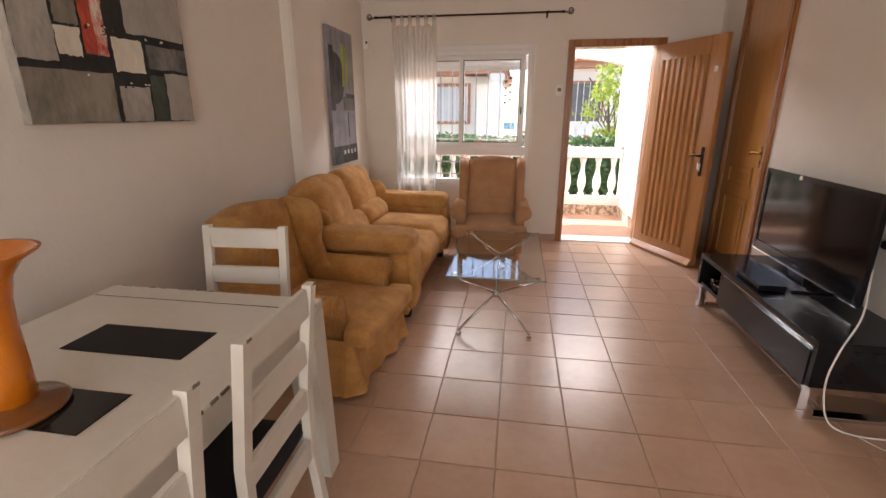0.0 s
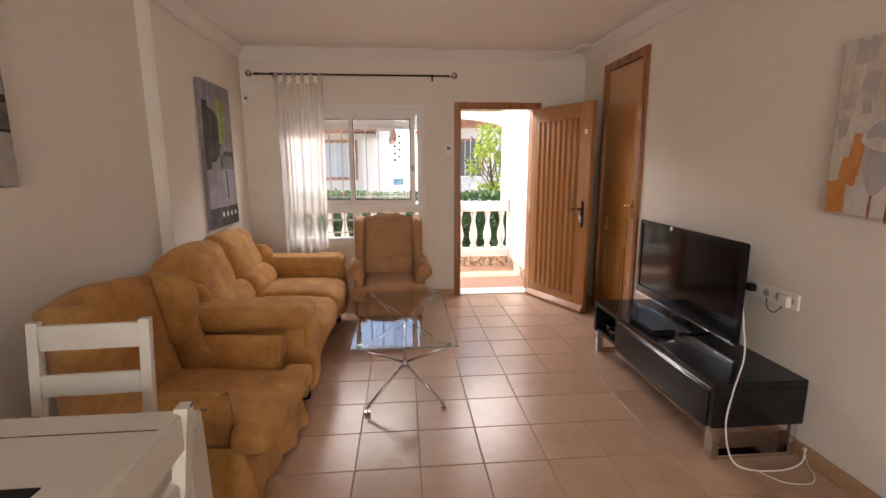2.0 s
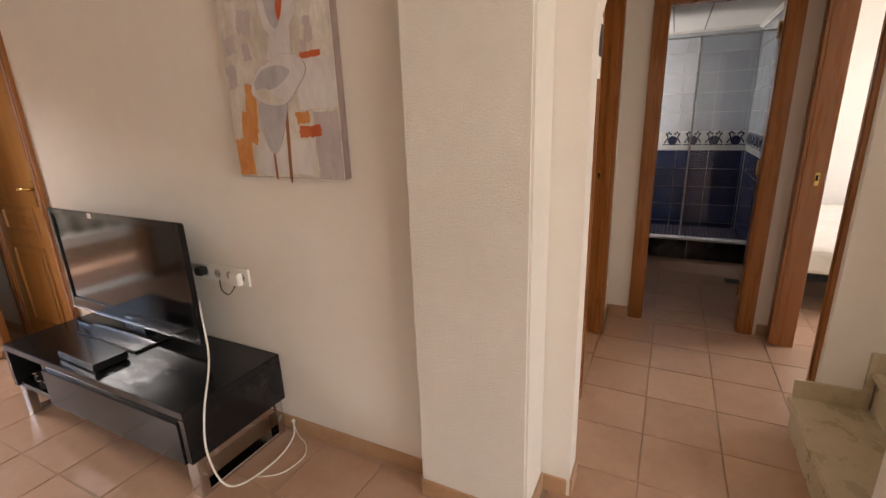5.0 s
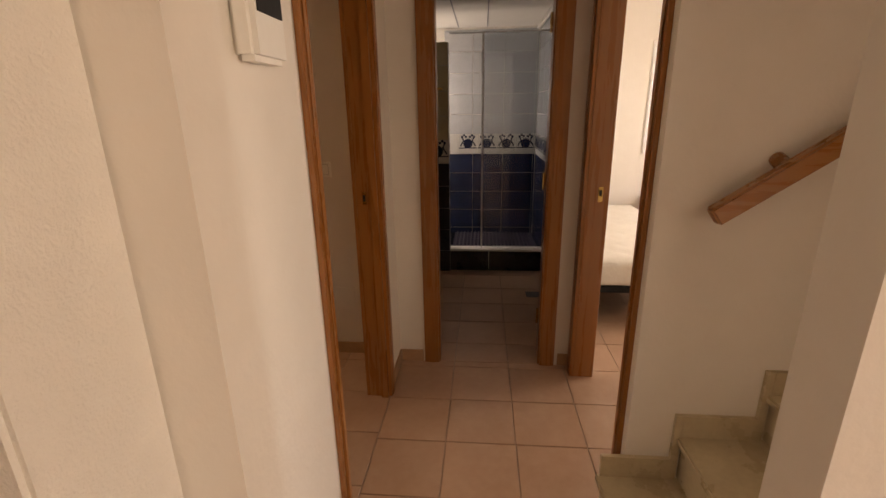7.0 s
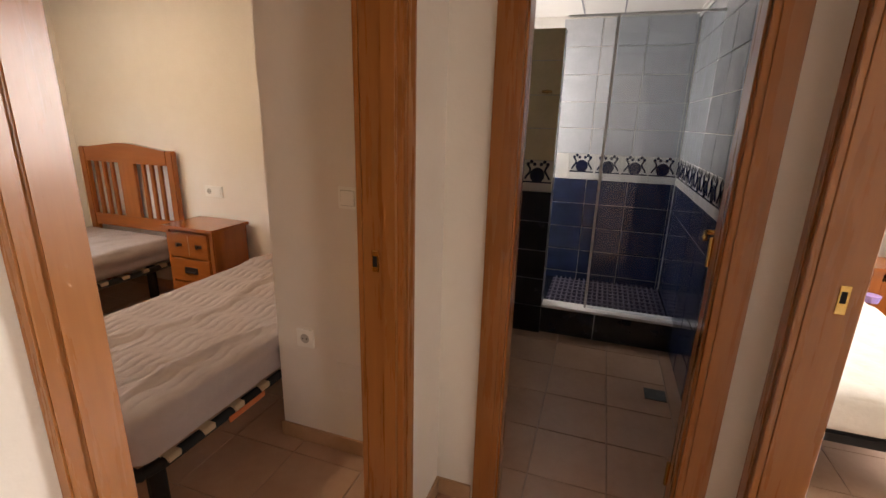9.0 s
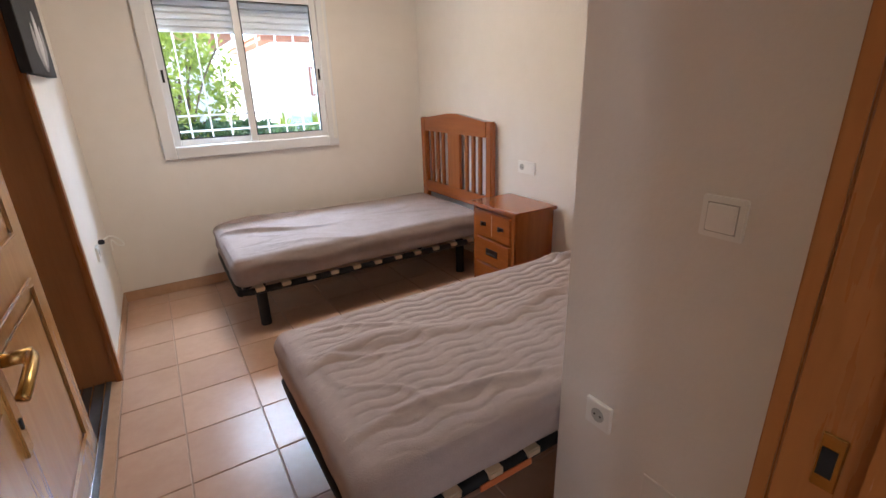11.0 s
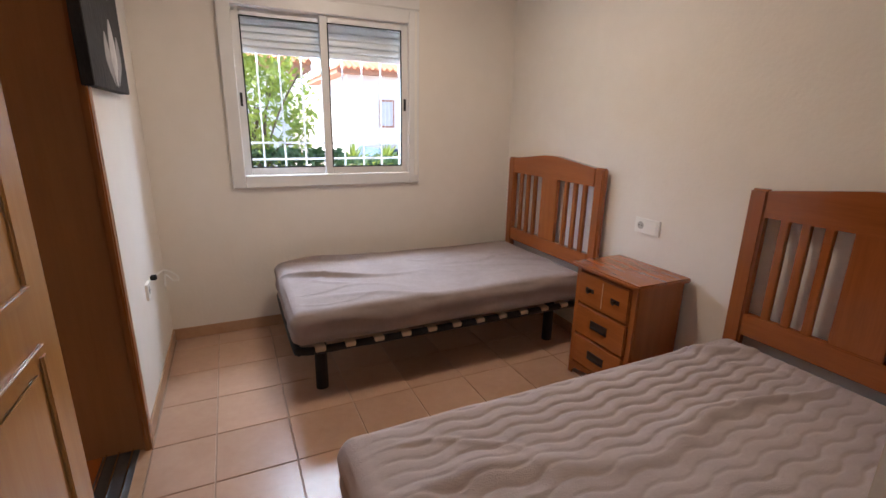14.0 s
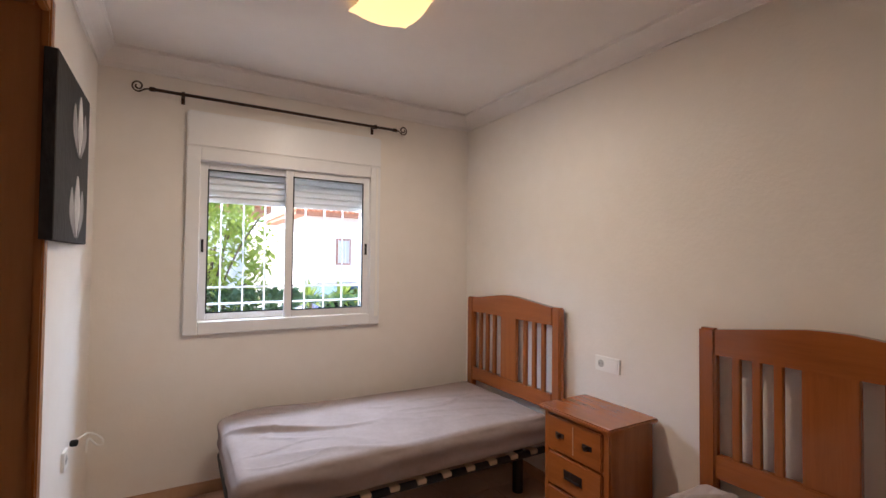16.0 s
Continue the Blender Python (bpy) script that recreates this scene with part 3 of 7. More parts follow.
for dx, dz, r in ((0, -0.07, 0.3), (0.008, -0.075, -0.2), (-0.008, -0.07, 0.5)):
    box(W - 0.065 + dx - 0.008, W - 0.065 + dx + 0.008, -0.062, -0.058, 0.97 + dz, 0.97 + dz + 0.055, bm=bm, m=Matrix.Translation((0, 0, 0)))
tube([(W - 0.065 + 0.014 * math.cos(a), -0.060, 0.952 + 0.016 * math.sin(a)) for a in np.linspace(0, 6.28, 14)], 0.0018, 6, bm=bm)
box(W - 0.071, W - 0.059, -0.075, -0.034, 0.955, 0.975, bm=bm)
part("keys", bm, CHROME, hd, "bunch of steel keys")

# store cupboard door in the television wall
cd = thing("door_2", "tall closed cupboard door in varnished honey wood", "door", kind="structure")
casing(cd, 'y', 1.735, 2.405, 2.335, LX, -1, w=0.07, d=0.02)
cl = new("cupboard_leaf")
cl.parent = cd
cl.matrix_world = pose(LX + 0.016, 2.40, 0.01, 0, 0, -90)
panel_leaf(cl, 0.66, 2.32, 0.036, CUPW, [(0.12, 0.54, 0.80, 0.98), (0.12, 0.54, 0.14, 0.72)], (-1,))
lever(cl, 0.62, 1.10, -0.018, -1, BRASS, 0.09, 0.16)
tagged(cl, "cupboard leaf with brass lever", "")
part("cupboard_back", box(LX + 0.10, LX + 0.12, 1.70, 2.44, 0, 2.36), DARKW, cd)


# sliding windows
def sash(parent, x0, x1, z0, z1, y, t=0.028, w=0.05):
    s = part("sash_frame", wall_mesh('x', x0, x1, y - t / 2, y + t / 2, z0, z1, ((x0 + w, x1 - w, z0 + w, z1 - w),)), ALU, parent, bevel=0.003, segs=1)
    part("gasket", wall_mesh('x', x0 + w - 0.004, x1 - w + 0.004, y - t / 2 - 0.0015, y - t / 2 + 0.004, z0 + w - 0.004, z1 - w + 0.004, ((x0 + w + 0.004, x1 - w - 0.004, z0 + w + 0.004, z1 - w - 0.004),)), BLACKM, s, "dark rubber gasket")
    g = part("pane", box(x0 + w - 0.004, x1 - w + 0.004, y - 0.003, y + 0.003, z0 + w - 0.004, z1 - w + 0.004), PANE, s)
    g.visible_shadow = False
    return s


def frame_ring(parent, x0, x1, z0, z1, y0, y1, w, name="window_frame"):
    return part(name, wall_mesh('x', x0, x1, y0, y1, z0, z1, ((x0 + w, x1 - w, z0 + w, z1 - w),)), ALU, parent, bevel=0.004, segs=1)


def bars(parent, xs, z0, z1, y, rails, r=0.007, twisted=True, iron=ALU):
    for x in xs:
        bm = bmesh.new()
        n = 40 if twisted else 2
        pts = [(x, y, z0 + (z1 - z0) * k / n) for k in range(n + 1)]
        rings = []
        for k, p in enumerate(pts):
            a = k * 0.6 if twisted and 0.2 < k / n < 0.8 else 0.0
            rings.append([bm.verts.new((p[0] + r * 1.3 * math.cos(a + q * math.pi / 2), p[1] + r * 1.3 * math.sin(a + q * math.pi / 2), p[2])) for q in range(4)])
        for s, t in zip(rings, rings[1:]):
            for q in range(4):
                bm.faces.new((s[q], s[(q + 1) % 4], t[(q + 1) % 4], t[q]))
        part("bar", bm, iron, parent)
    for z in rails:
        part("rail", box(xs[0] - 0.05, xs[-1] + 0.05, y - 0.005, y + 0.005, z - 0.007, z + 0.007), iron, parent)


w1 = thing("window_1", "white aluminium sliding window above a low fixed light", "window", kind="structure")
x0, x1, z0, z1 = WIN1
frame_ring(w1, x0 - 0.02, x1 + 0.02, 0.63, z1 + 0.02, 2.985, 3.10, 0.055)
part("transom", box(x0 + 0.03, x1 - 0.03, 2.99, 3.10, 0.96, 1.05), ALU, w1, bevel=0.004)
part("lower_mullion", box(-0.93, -0.88, 3.0, 3.09, 0.685, 0.96), ALU, w1, bevel=0.003)
part("upper_box", box(x0 + 0.035, x1 - 0.035, 2.995, 3.09, 2.0, 2.045), ALU, w1, bevel=0.004)
sash(w1, x0 + 0.037, -0.89, 1.05, 2.0, 3.065)
sash(w1, -0.945, x1 - 0.065, 1.05, 2.0, 3.03)
part("sash_pull", box(-0.275, -0.262, 3.008, 3.018, 1.40, 1.47), BLACKM, w1)
part("sash_pull", box(-1.575, -1.562, 3.042, 3.052, 1.40, 1.47), BLACKM, w1)
g = part("pane", box(x0 + 0.03, x1 - 0.03, 3.045, 3.051, 0.685, 0.965), PANE, w1)
g.visible_shadow = False
part("window_sill", box(x0 - 0.05, x1 + 0.05, 2.965, 3.25, 0.595, 0.628), ALU, w1, bevel=0.006)
for i in range(4):
    z = 1.99 - 0.045 * i
    part("shutter_slat", prism([(3.13, z), (3.142, z + 0.004), (3.145, z + 0.022), (3.142, z + 0.040), (3.13, z + 0.043)], 'x', x0 + 0.03, x1 - 0.03), ALU, w1)
part("strap", box(x1 + 0.028, x1 + 0.042, 2.992, 2.997, 0.95, 2.09), PLASTIC, w1, "pale shutter strap")
grille = thing("window_grille", "white iron security bars outside the living room window", "window bars")
# white bars coloured grey, so the shade of their backlit side is painted in
bars(grille, [x0 + 0.06 + i * (x1 - x0 - 0.12) / 10 for i in range(11)], 0.63, 2.05, 3.20, (0.72, 0.86, 1.12, 1.98), 0.0052, iron=mat("backlit_white_iron", (0.30, 0.30, 0.30), (0.42, 0.42, 0.41), 20, 0.5))

w2 = thing("window_2", "white aluminium sliding window with a half-lowered roller shutter", "window", kind="structure")
x0, x1, z0, z1 = WIN2
frame_ring(w2, x0 - 0.045, x1 + 0.045, z0 - 0.045, z1 + 0.025, 2.372, 2.50, 0.078)
sash(w2, x0 + 0.03, 3.42, z0 + 0.03, z1 - 0.05, 2.45)
sash(w2, 3.365, x1 - 0.03, z0 + 0.03, z1 - 0.05, 2.418)
for xx, yy in ((2.872, 2.433), (3.935, 2.401)):
    part("sash_pull", box(xx - 0.007, xx + 0.007, yy - 0.006, yy + 0.003, 1.48, 1.56), BLACKM, w2)
part("shutter_box", box(2.775, 4.035, 2.365, 2.40, 2.125, 2.345), ALU, w2, bevel=0.01)
for i in range(7):
    z = 2.055 - 0.042 * i
    part("shutter_slat", prism([(2.535, z + 0.002), (2.531, z + 0.008), (2.530, z + 0.02), (2.531, z + 0.032), (2.535, z + 0.038), (2.546, z + 0.038), (2.546, z + 0.002)], 'x', x0 + 0.01, x1 - 0.01), ALU, w2)
# unseen sheet added behind the slats to keep light out of their gaps
part("shutter_backing", box(x0 + 0.01, x1 - 0.01, 2.547, 2.551, 1.807, 2.095), ALU, w2)
part("strap", box(4.000, 4.014, 2.366, 2.371, 1.05, 2.12), PLASTIC, w2, "pale shutter strap")
part("strap_reel", box(3.993, 4.021, 2.352, 2.371, 1.03, 1.13), PLASTIC, w2, bevel=0.005)
grille2 = thing("window_grille", "white twisted iron bars outside the bedroom window", "window bars")
bars(grille2, [x0 + 0.03 + i * (x1 - x0 - 0.06) / 8 for i in range(9)], 1.0, 2.09, 2.60, (1.14, 1.25, 1.95), 0.0048)

w3 = thing("window_3", "white barred window of the second bedroom", "window", kind="structure")
for name, (a0, a1, b0, b1) in (("window_frame", (-4.36, -3.49, 0.97, 2.08)),):
    part(name, wall_mesh('y', a0, a1, 6.25, 6.36, b0, b1, ((a0 + 0.07, a1 - 0.07, b0 + 0.07, b1 - 0.07),)), ALU, w3, bevel=0.004, segs=1)
for a0, a1, xx in ((-4.29, -3.90, 6.31), (-3.94, -3.56, 6.285)):
    s = part("sash_frame", wall_mesh('y', a0, a1, xx - 0.012, xx + 0.012, 1.04, 2.01, ((a0 + 0.045, a1 - 0.045, 1.085, 1.965),)), ALU, w3)
    g = part("pane", box(xx - 0.003, xx + 0.003, a0 + 0.04, a1 - 0.04, 1.08, 1.97), PANE, s)
    g.visible_shadow = False
part("shutter", box(6.37, 6.39, -4.33, -3.52, 1.88, 2.05), ALU, w3)
for i in range(6):
    y = -4.28 + i * 0.14
    part("bar", box(6.43, 6.445, y - 0.009, y + 0.009, 1.0, 2.05), ALU, w3)
for z in (1.12, 1.42):
    part("rail", box(6.43, 6.445, -4.33, -3.52, z - 0.009, z + 0.009), ALU, w3)


# ---------------------------------------------------------------- curtain rods and curtain
def rod(label, y, z, x0, x1, wall):
    t = thing("curtain_rod", label, "curtain rod")
    part("pole", cyl((x0 + 0.09, y, z), (x1 - 0.09, y, z), 0.0095), IRON, t, smooth=True)
    for s, xe in ((-1, x0 + 0.09), (1, x1 - 0.09)):
        pts = [(xe, y, z), (xe + s * 0.02, y, z - 0.004)]
        for k in range(22):
            a = math.radians(-100 + 24 * k)
            r = 0.032 * (1 - k / 30)
            pts.append((xe + s * (0.055 + r * math.cos(a)), y, z + 0.008 + r * math.sin(a)))
        part("scroll_finial", tube(pts, 0.0048, 7), IRON, t, smooth=True)
        part("collar", cyl((xe - 0.03 * s, y, z), (xe, y, z), 0.013), IRON, t)
        bx = xe - s * 0.17
        bm = box(bx - 0.006, bx + 0.006, y - 0.004, wall - 0.001, z - 0.006, z + 0.006)
        cyl((bx - 0.008, y, z), (bx + 0.008, y, z), 0.016, bm=bm)
        box(bx - 0.010, bx + 0.010, wall - 0.006, wall - 0.001, z - 0.04, z + 0.02, bm=bm)
        part("bracket", bm, IRON, t)
    return t


rod("dark bronze curtain rod with scrolled ends above the window", 2.92, 2.375, -1.93, 0.21, 3.0)
rod("bare bronze curtain rod with scrolled ends above the window", 2.33, 2.415, 2.49, 4.23, 2.40)


def curtain():
    t = thing("curtain", "sheer ivory tab-top curtain drawn aside", "curtain")
    x0, x1, top, foot = -1.66, -1.17, 2.29, 0.30
    nu, nv = 90, 26
    bm = bmesh.new()
    grid = []
    for j in range(nv + 1):
        v = j / nv
        row = []
        for i in range(nu + 1):
            u = i / nu
            spread = 1.0 - 0.10 * math.sin(v * 2.2)
            x = (x0 + x1) / 2 + (u - 0.5) * (x1 - x0) * spread + 0.012 * math.sin(v * 3)
            y = 2.905 + 0.030 * math.sin(u * 26 + 5 * noise.noise(Vector((u * 2.5, v * 0.8, 3))) + 0.9 * v) * (0.35 + 0.65 * v) + 0.008 * math.sin(u * 71 + 2 + 3 * v)
            row.append(bm.verts.new((x, y, top + (foot - top) * v + 0.012 * math.cos(u * 31.4))))
        grid.append(row)
    for a, b in zip(grid, grid[1:]):
        for i in range(nu):
            bm.faces.new((a[i], a[i + 1], b[i + 1], b[i]))
    part("drape", bm, SHEER, t, smooth=True)
    for i in range(6):
        xx = x0 + 0.03 + i * (x1 - x0 - 0.06) / 5
        pts = [(xx, 2.905, 2.285), (xx, 2.903, 2.36), (xx, 2.907, 2.388), (xx, 2.92, 2.393), (xx, 2.933, 2.388), (xx, 2.937, 2.36), (xx, 2.93, 2.285)]
        bm = bmesh.new()
        vs = [(bm.verts.new((p[0] - 0.018, p[1], p[2])), bm.verts.new((p[0] + 0.018, p[1], p[2]))) for p in pts]
        for (a, b), (c, d) in zip(vs, vs[1:]):
            bm.faces.new((a, b, d, c))
        part("tab", bm, SHEER, t)


curtain()

# ---------------------------------------------------------------- seats
def wing_chair(name, label, m, fabric, skirt, w=0.74, dd=0.0, zs=1.0, af=-0.27, group="wing armchairs"):
    """A wing armchair with scrolled arms; local: faces -y, floor at z=0, origin under the seat's middle, arm fronts at af."""
    t = thing(name, label, "armchair", m @ Matrix.Diagonal((1, 1, zs, 1)), group)
    h = w / 2
    part("base", soft(-h + 0.06, h - 0.06, af - 0.05, 0.30 + dd, 0.12, 0.30, 0.03, 8), fabric, t, smooth=True)
    part("seat_cushion", soft(-h + 0.125, h - 0.125, -0.40, 0.20 + dd, 0.30, 0.435, 0.045, 14, 0.018, 0.006, 3), fabric, t, smooth=True)
    part("cushion_front", soft(-h + 0.03, h - 0.03, -0.405, af - 0.012, 0.298, 0.425, 0.04, 14, 0.008, 0.005, 6), fabric, t, smooth=True)
    lean = Matrix.Translation((0, 0.22 + dd, 0.40)) @ Matrix.Rotation(radians(-11), 4, 'X')
    bk = part("backrest", soft(-h + 0.115, h - 0.115, -0.07, 0.08, -0.12, 0.58, 0.045, 14, 0.014, 0.005, 5, m=lean), fabric, t, smooth=True)
    part("lumbar_pad", soft(-h + 0.125, h - 0.125, -0.088, 0.0, -0.03, 0.20, 0.04, 12, 0.010, 0.005, 9, m=lean), fabric, bk, smooth=True)
    top = [(-h + 0.105) + (w - 0.21) * k / 16 for k in range(17)]
    bm = prism([(x, 0.585 + 0.05 * math.cos((x / (h - 0.105)) * math.pi / 2)) for x in top] + [(h - 0.105, 0.48), (-h + 0.105, 0.48)], 'y', -0.06, 0.085, m=lean)
    part("crest", bm, fabric, t, bevel=0.022, segs=3, smooth=True)
    for s in (-1, 1):
        out = [(0.30, 0.38), (0.33, 0.95), (0.25, 0.995), (0.15, 0.985), (0.085, 0.92), (0.07, 0.80), (0.085, 0.70), (0.05, 0.60), (0.0, 0.54), (0.0, 0.42), (0.1, 0.38)]
        out = [(p.x + dd, p.y) for p in smooth_path([(q[0], q[1], 0) for q in out + out[:1]], 4)[:-1]]
        a, b = sorted((s * (h - 0.045), s * (h - 0.125)))
        part("wing", prism(out, 'x', a, b), fabric, t, bevel=0.020, segs=4, smooth=True)
        # scrolled arm: an upright panel whose top rolls outwards, cut off flat in front
        cx, cz, rr = h - 0.055, 0.535, 0.066
        prof = [(h - 0.135, 0.14), (h - 0.130, 0.50)] + [(cx + rr * math.cos(math.radians(q)), cz + rr * math.sin(math.radians(q))) for q in range(165, -76, -20)] + [(h - 0.055, 0.455), (h - 0.060, 0.14)]
        prof = [(s * x, z) for x, z in prof]
        arm = part("arm", prism(prof, 'y', af, 0.24 + dd), fabric, t, bevel=0.010, segs=2, smooth=True)
        part("piping", tube([(x, af - 0.001, z) for x, z in prof], 0.005, 6), fabric, arm, smooth=True)
    if skirt:
        bm = bmesh.new()
        pts = []
        for i in range(121):
            u = i / 120
            seg = [(-h + 0.05, 0.30 + dd), (-h + 0.04, af - 0.07), (h - 0.04, af - 0.07), (h - 0.05, 0.30 + dd)]
            k = min(int(u * 3), 2)
            f = u * 3 - k
            x = seg[k][0] + (seg[k + 1][0] - seg[k][0]) * f
            y = seg[k][1] + (seg[k + 1][1] - seg[k][1]) * f
            n = [(-1, 0), (0, -1), (1, 0)][k]
            wv = 0.012 * math.sin(u * 70) + 0.016 * math.sin(u * 23 + 1) + (0.03 if abs(u - 1 / 3) < 0.02 or abs(u - 2 / 3) < 0.02 else 0)
            pts.append(((x, y, 0.34), (x + n[0] * (0.03 + wv), y + n[1] * (0.03 + wv), 0.02 + 0.008 * math.sin(u * 40))))
        vs = [(bm.verts.new(a), bm.verts.new([(p + q) / 2 for p, q in zip(a, b)]), bm.verts.new(b)) for a, b in pts]
        for p, q in zip(vs, vs[1:]):
            bm.faces.new((p[0], q[0], q[1], p[1])), bm.faces.new((p[1], q[1], q[2], p[2]))
        part("skirt", bm, fabric, t, smooth=True)
    for sx in (-1, 1):
        for y in (-0.30, 0.26 + dd):
            part("leg", cyl((sx * (h - 0.11), y, 0.12), (sx * (h - 0.10), y - 0.015, 0.0), 0.024, 0.015), CHERRY, t, "dark turned wooden foot", smooth=True)
    return t


wing_chair("armchair", "mustard chenille wing armchair with a pleated skirt", pose(-1.33, 0.13, 0, 0, 0, 84), SOFA, True, 0.76, 0.13, 0.90, -0.235)
wing_chair("armchair", "rust upholstered wing armchair standing by the window", pose(-0.52, 2.27, 0, 0, 0, 2), RUST, False, 0.74, 0.02, 0.96)


def sofa():
    """A two-seater with its back to the side wall, facing +x; local origin on the floor at its back, middle."""
    t = thing("sofa", "mustard chenille two-seat sofa with plump cushions", "sofa", pose(-1.93, 1.47, 0))
    part("base", soft(0.06, 0.93, -0.66, 0.66, 0.07, 0.32, 0.05, 8), SOFA, t, smooth=True)
    for s in (-1, 1):
        part("seat_cushion", soft(0.28, 1.02, min(0.005 * s, 0.61 * s), max(0.005 * s, 0.61 * s), 0.27, 0.48, 0.085, 14, 0.03, 0.008, 2 + s), SOFA, t, smooth=True)
        lean = Matrix.Translation((0.30, 0, 0.42)) @ Matrix.Rotation(radians(-17), 4, 'Y')
        bk = part("back_cushion", soft(-0.20, 0.06, min(0.004 * s, 0.63 * s), max(0.004 * s, 0.63 * s), 0.10, 0.535, 0.10, 18, 0.028, 0.018, 11 + s, m=lean), SOFA, t, smooth=True)
        part("lumbar_roll", soft(-0.10, 0.16, min(0.006 * s, 0.60 * s), max(0.006 * s, 0.60 * s), -0.02, 0.20, 0.10, 14, 0.012, 0.014, 21 + s, m=lean), SOFA, bk, smooth=True)
        a0, a1 = sorted((0.60 * s, 0.87 * s))
        part("arm_body", soft(0.10, 0.95, a0 + 0.015, a1 - 0.015, 0.05, 0.56, 0.04, 12, 0.008, 0.006, 31 + s), SOFA, t, smooth=True)
        part("armrest", soft(0.12, 0.985, *((a0 - 0.02, a1 - 0.012) if s < 0 else (a0 + 0.012, a1 + 0.02)), 0.50, 0.650, 0.052, 18, 0.008, 0.010, 41 + s), SOFA, t, smooth=True)
        part("arm_front", soft(0.93, 1.0, a0 + 0.03, a1 - 0.03, 0.10, 0.545, 0.033, 8, 0.008, 0.004, 51 + s), SOFA, t, smooth=True)
        part("back_wing", soft(0.06, 0.36, min(0.60 * s, 0.78 * s), max(0.60 * s, 0.78 * s), 0.46, 0.755, 0.085, 12, 0.012, 0.01, 61 + s), SOFA, t, smooth=True)
    part("back_frame", soft(0.0, 0.20, -0.70, 0.70, 0.05, 0.80, 0.06, 10), SOFA, t, smooth=True)
    for s in (-1, 1):
        for x in (0.16, 0.88):
            part("foot", box(x, x + 0.06, s * 0.72 - 0.03, s * 0.72 + 0.03, 0, 0.08), BLACKM, t, "dark block foot", bevel=0.006)


sofa()

# ---------------------------------------------------------------- coffee table
def coffee_table():
    t = thing("coffee_table", "glass coffee table on crossed chrome legs", "coffee table")
    x0, x1, y0, y1, z = -0.695, -0.075, 0.485, 1.665, 0.425
    part("tabletop", box(x0, x1, y0, y1, z - 0.010, z), TABLEG, t, "clear glass top", bevel=0.002, segs=1)
    for q in ((x0, x1, y0 - 0.0025, y0 - 0.0005), (x0, x1, y1 + 0.0005, y1 + 0.0025), (x0 - 0.0025, x0 - 0.0005, y0, y1), (x1 + 0.0005, x1 + 0.0025, y0, y1)):
        part("glass_edge", box(*q, z - 0.009, z - 0.001), EDGEG, t, "greenish polished glass edge")
    cx = (x0 + x1) / 2
    hubs = []
    for y, s in ((y0 + 0.02, 1), (y1 - 0.02, -1)):
        hub = Vector((cx, y + s * 0.13, 0.265))
        hubs.append(hub)
        part("hub", cyl(hub - Vector((0, 0.03, 0)), hub + Vector((0, 0.03, 0)), 0.019), CHROME, t, smooth=True)
        for sx in (-1, 1):
            foot = Vector((cx + sx * 0.228, y + s * 0.005, 0.045))
            part("leg", tube([hub, foot], 0.0085, 10), CHROME, t, smooth=True)
            bm = cyl(foot, (foot.x, foot.y, 0.02), 0.007)
            cyl((foot.x, foot.y, 0.022), (foot.x, foot.y, 0.0), 0.017, bm=bm)
            part("castor", bm, CHROME, t)
            pad = Vector((cx + sx * 0.26, y + s * 0.02, z - 0.022))
            part("arm", tube([hub, pad], 0.0075, 10), CHROME, t, smooth=True)
            bm = cyl(pad, (pad.x, pad.y, z - 0.0105), 0.020)
            cyl((pad.x, pad.y, z + 0.0005), (pad.x, pad.y, z + 0.008), 0.020, bm=bm)
            part("pad", bm, CHROME, t)
            part("brace", tube([pad, (cx, (y0 + y1) / 2, 0.36)], 0.005, 8), CHROME, t, smooth=True)
    part("stretcher", tube([hubs[0], (cx, (y0 + y1) / 2, 0.36), hubs[1]], 0.008, 8), CHROME, t, smooth=True)


coffee_table()

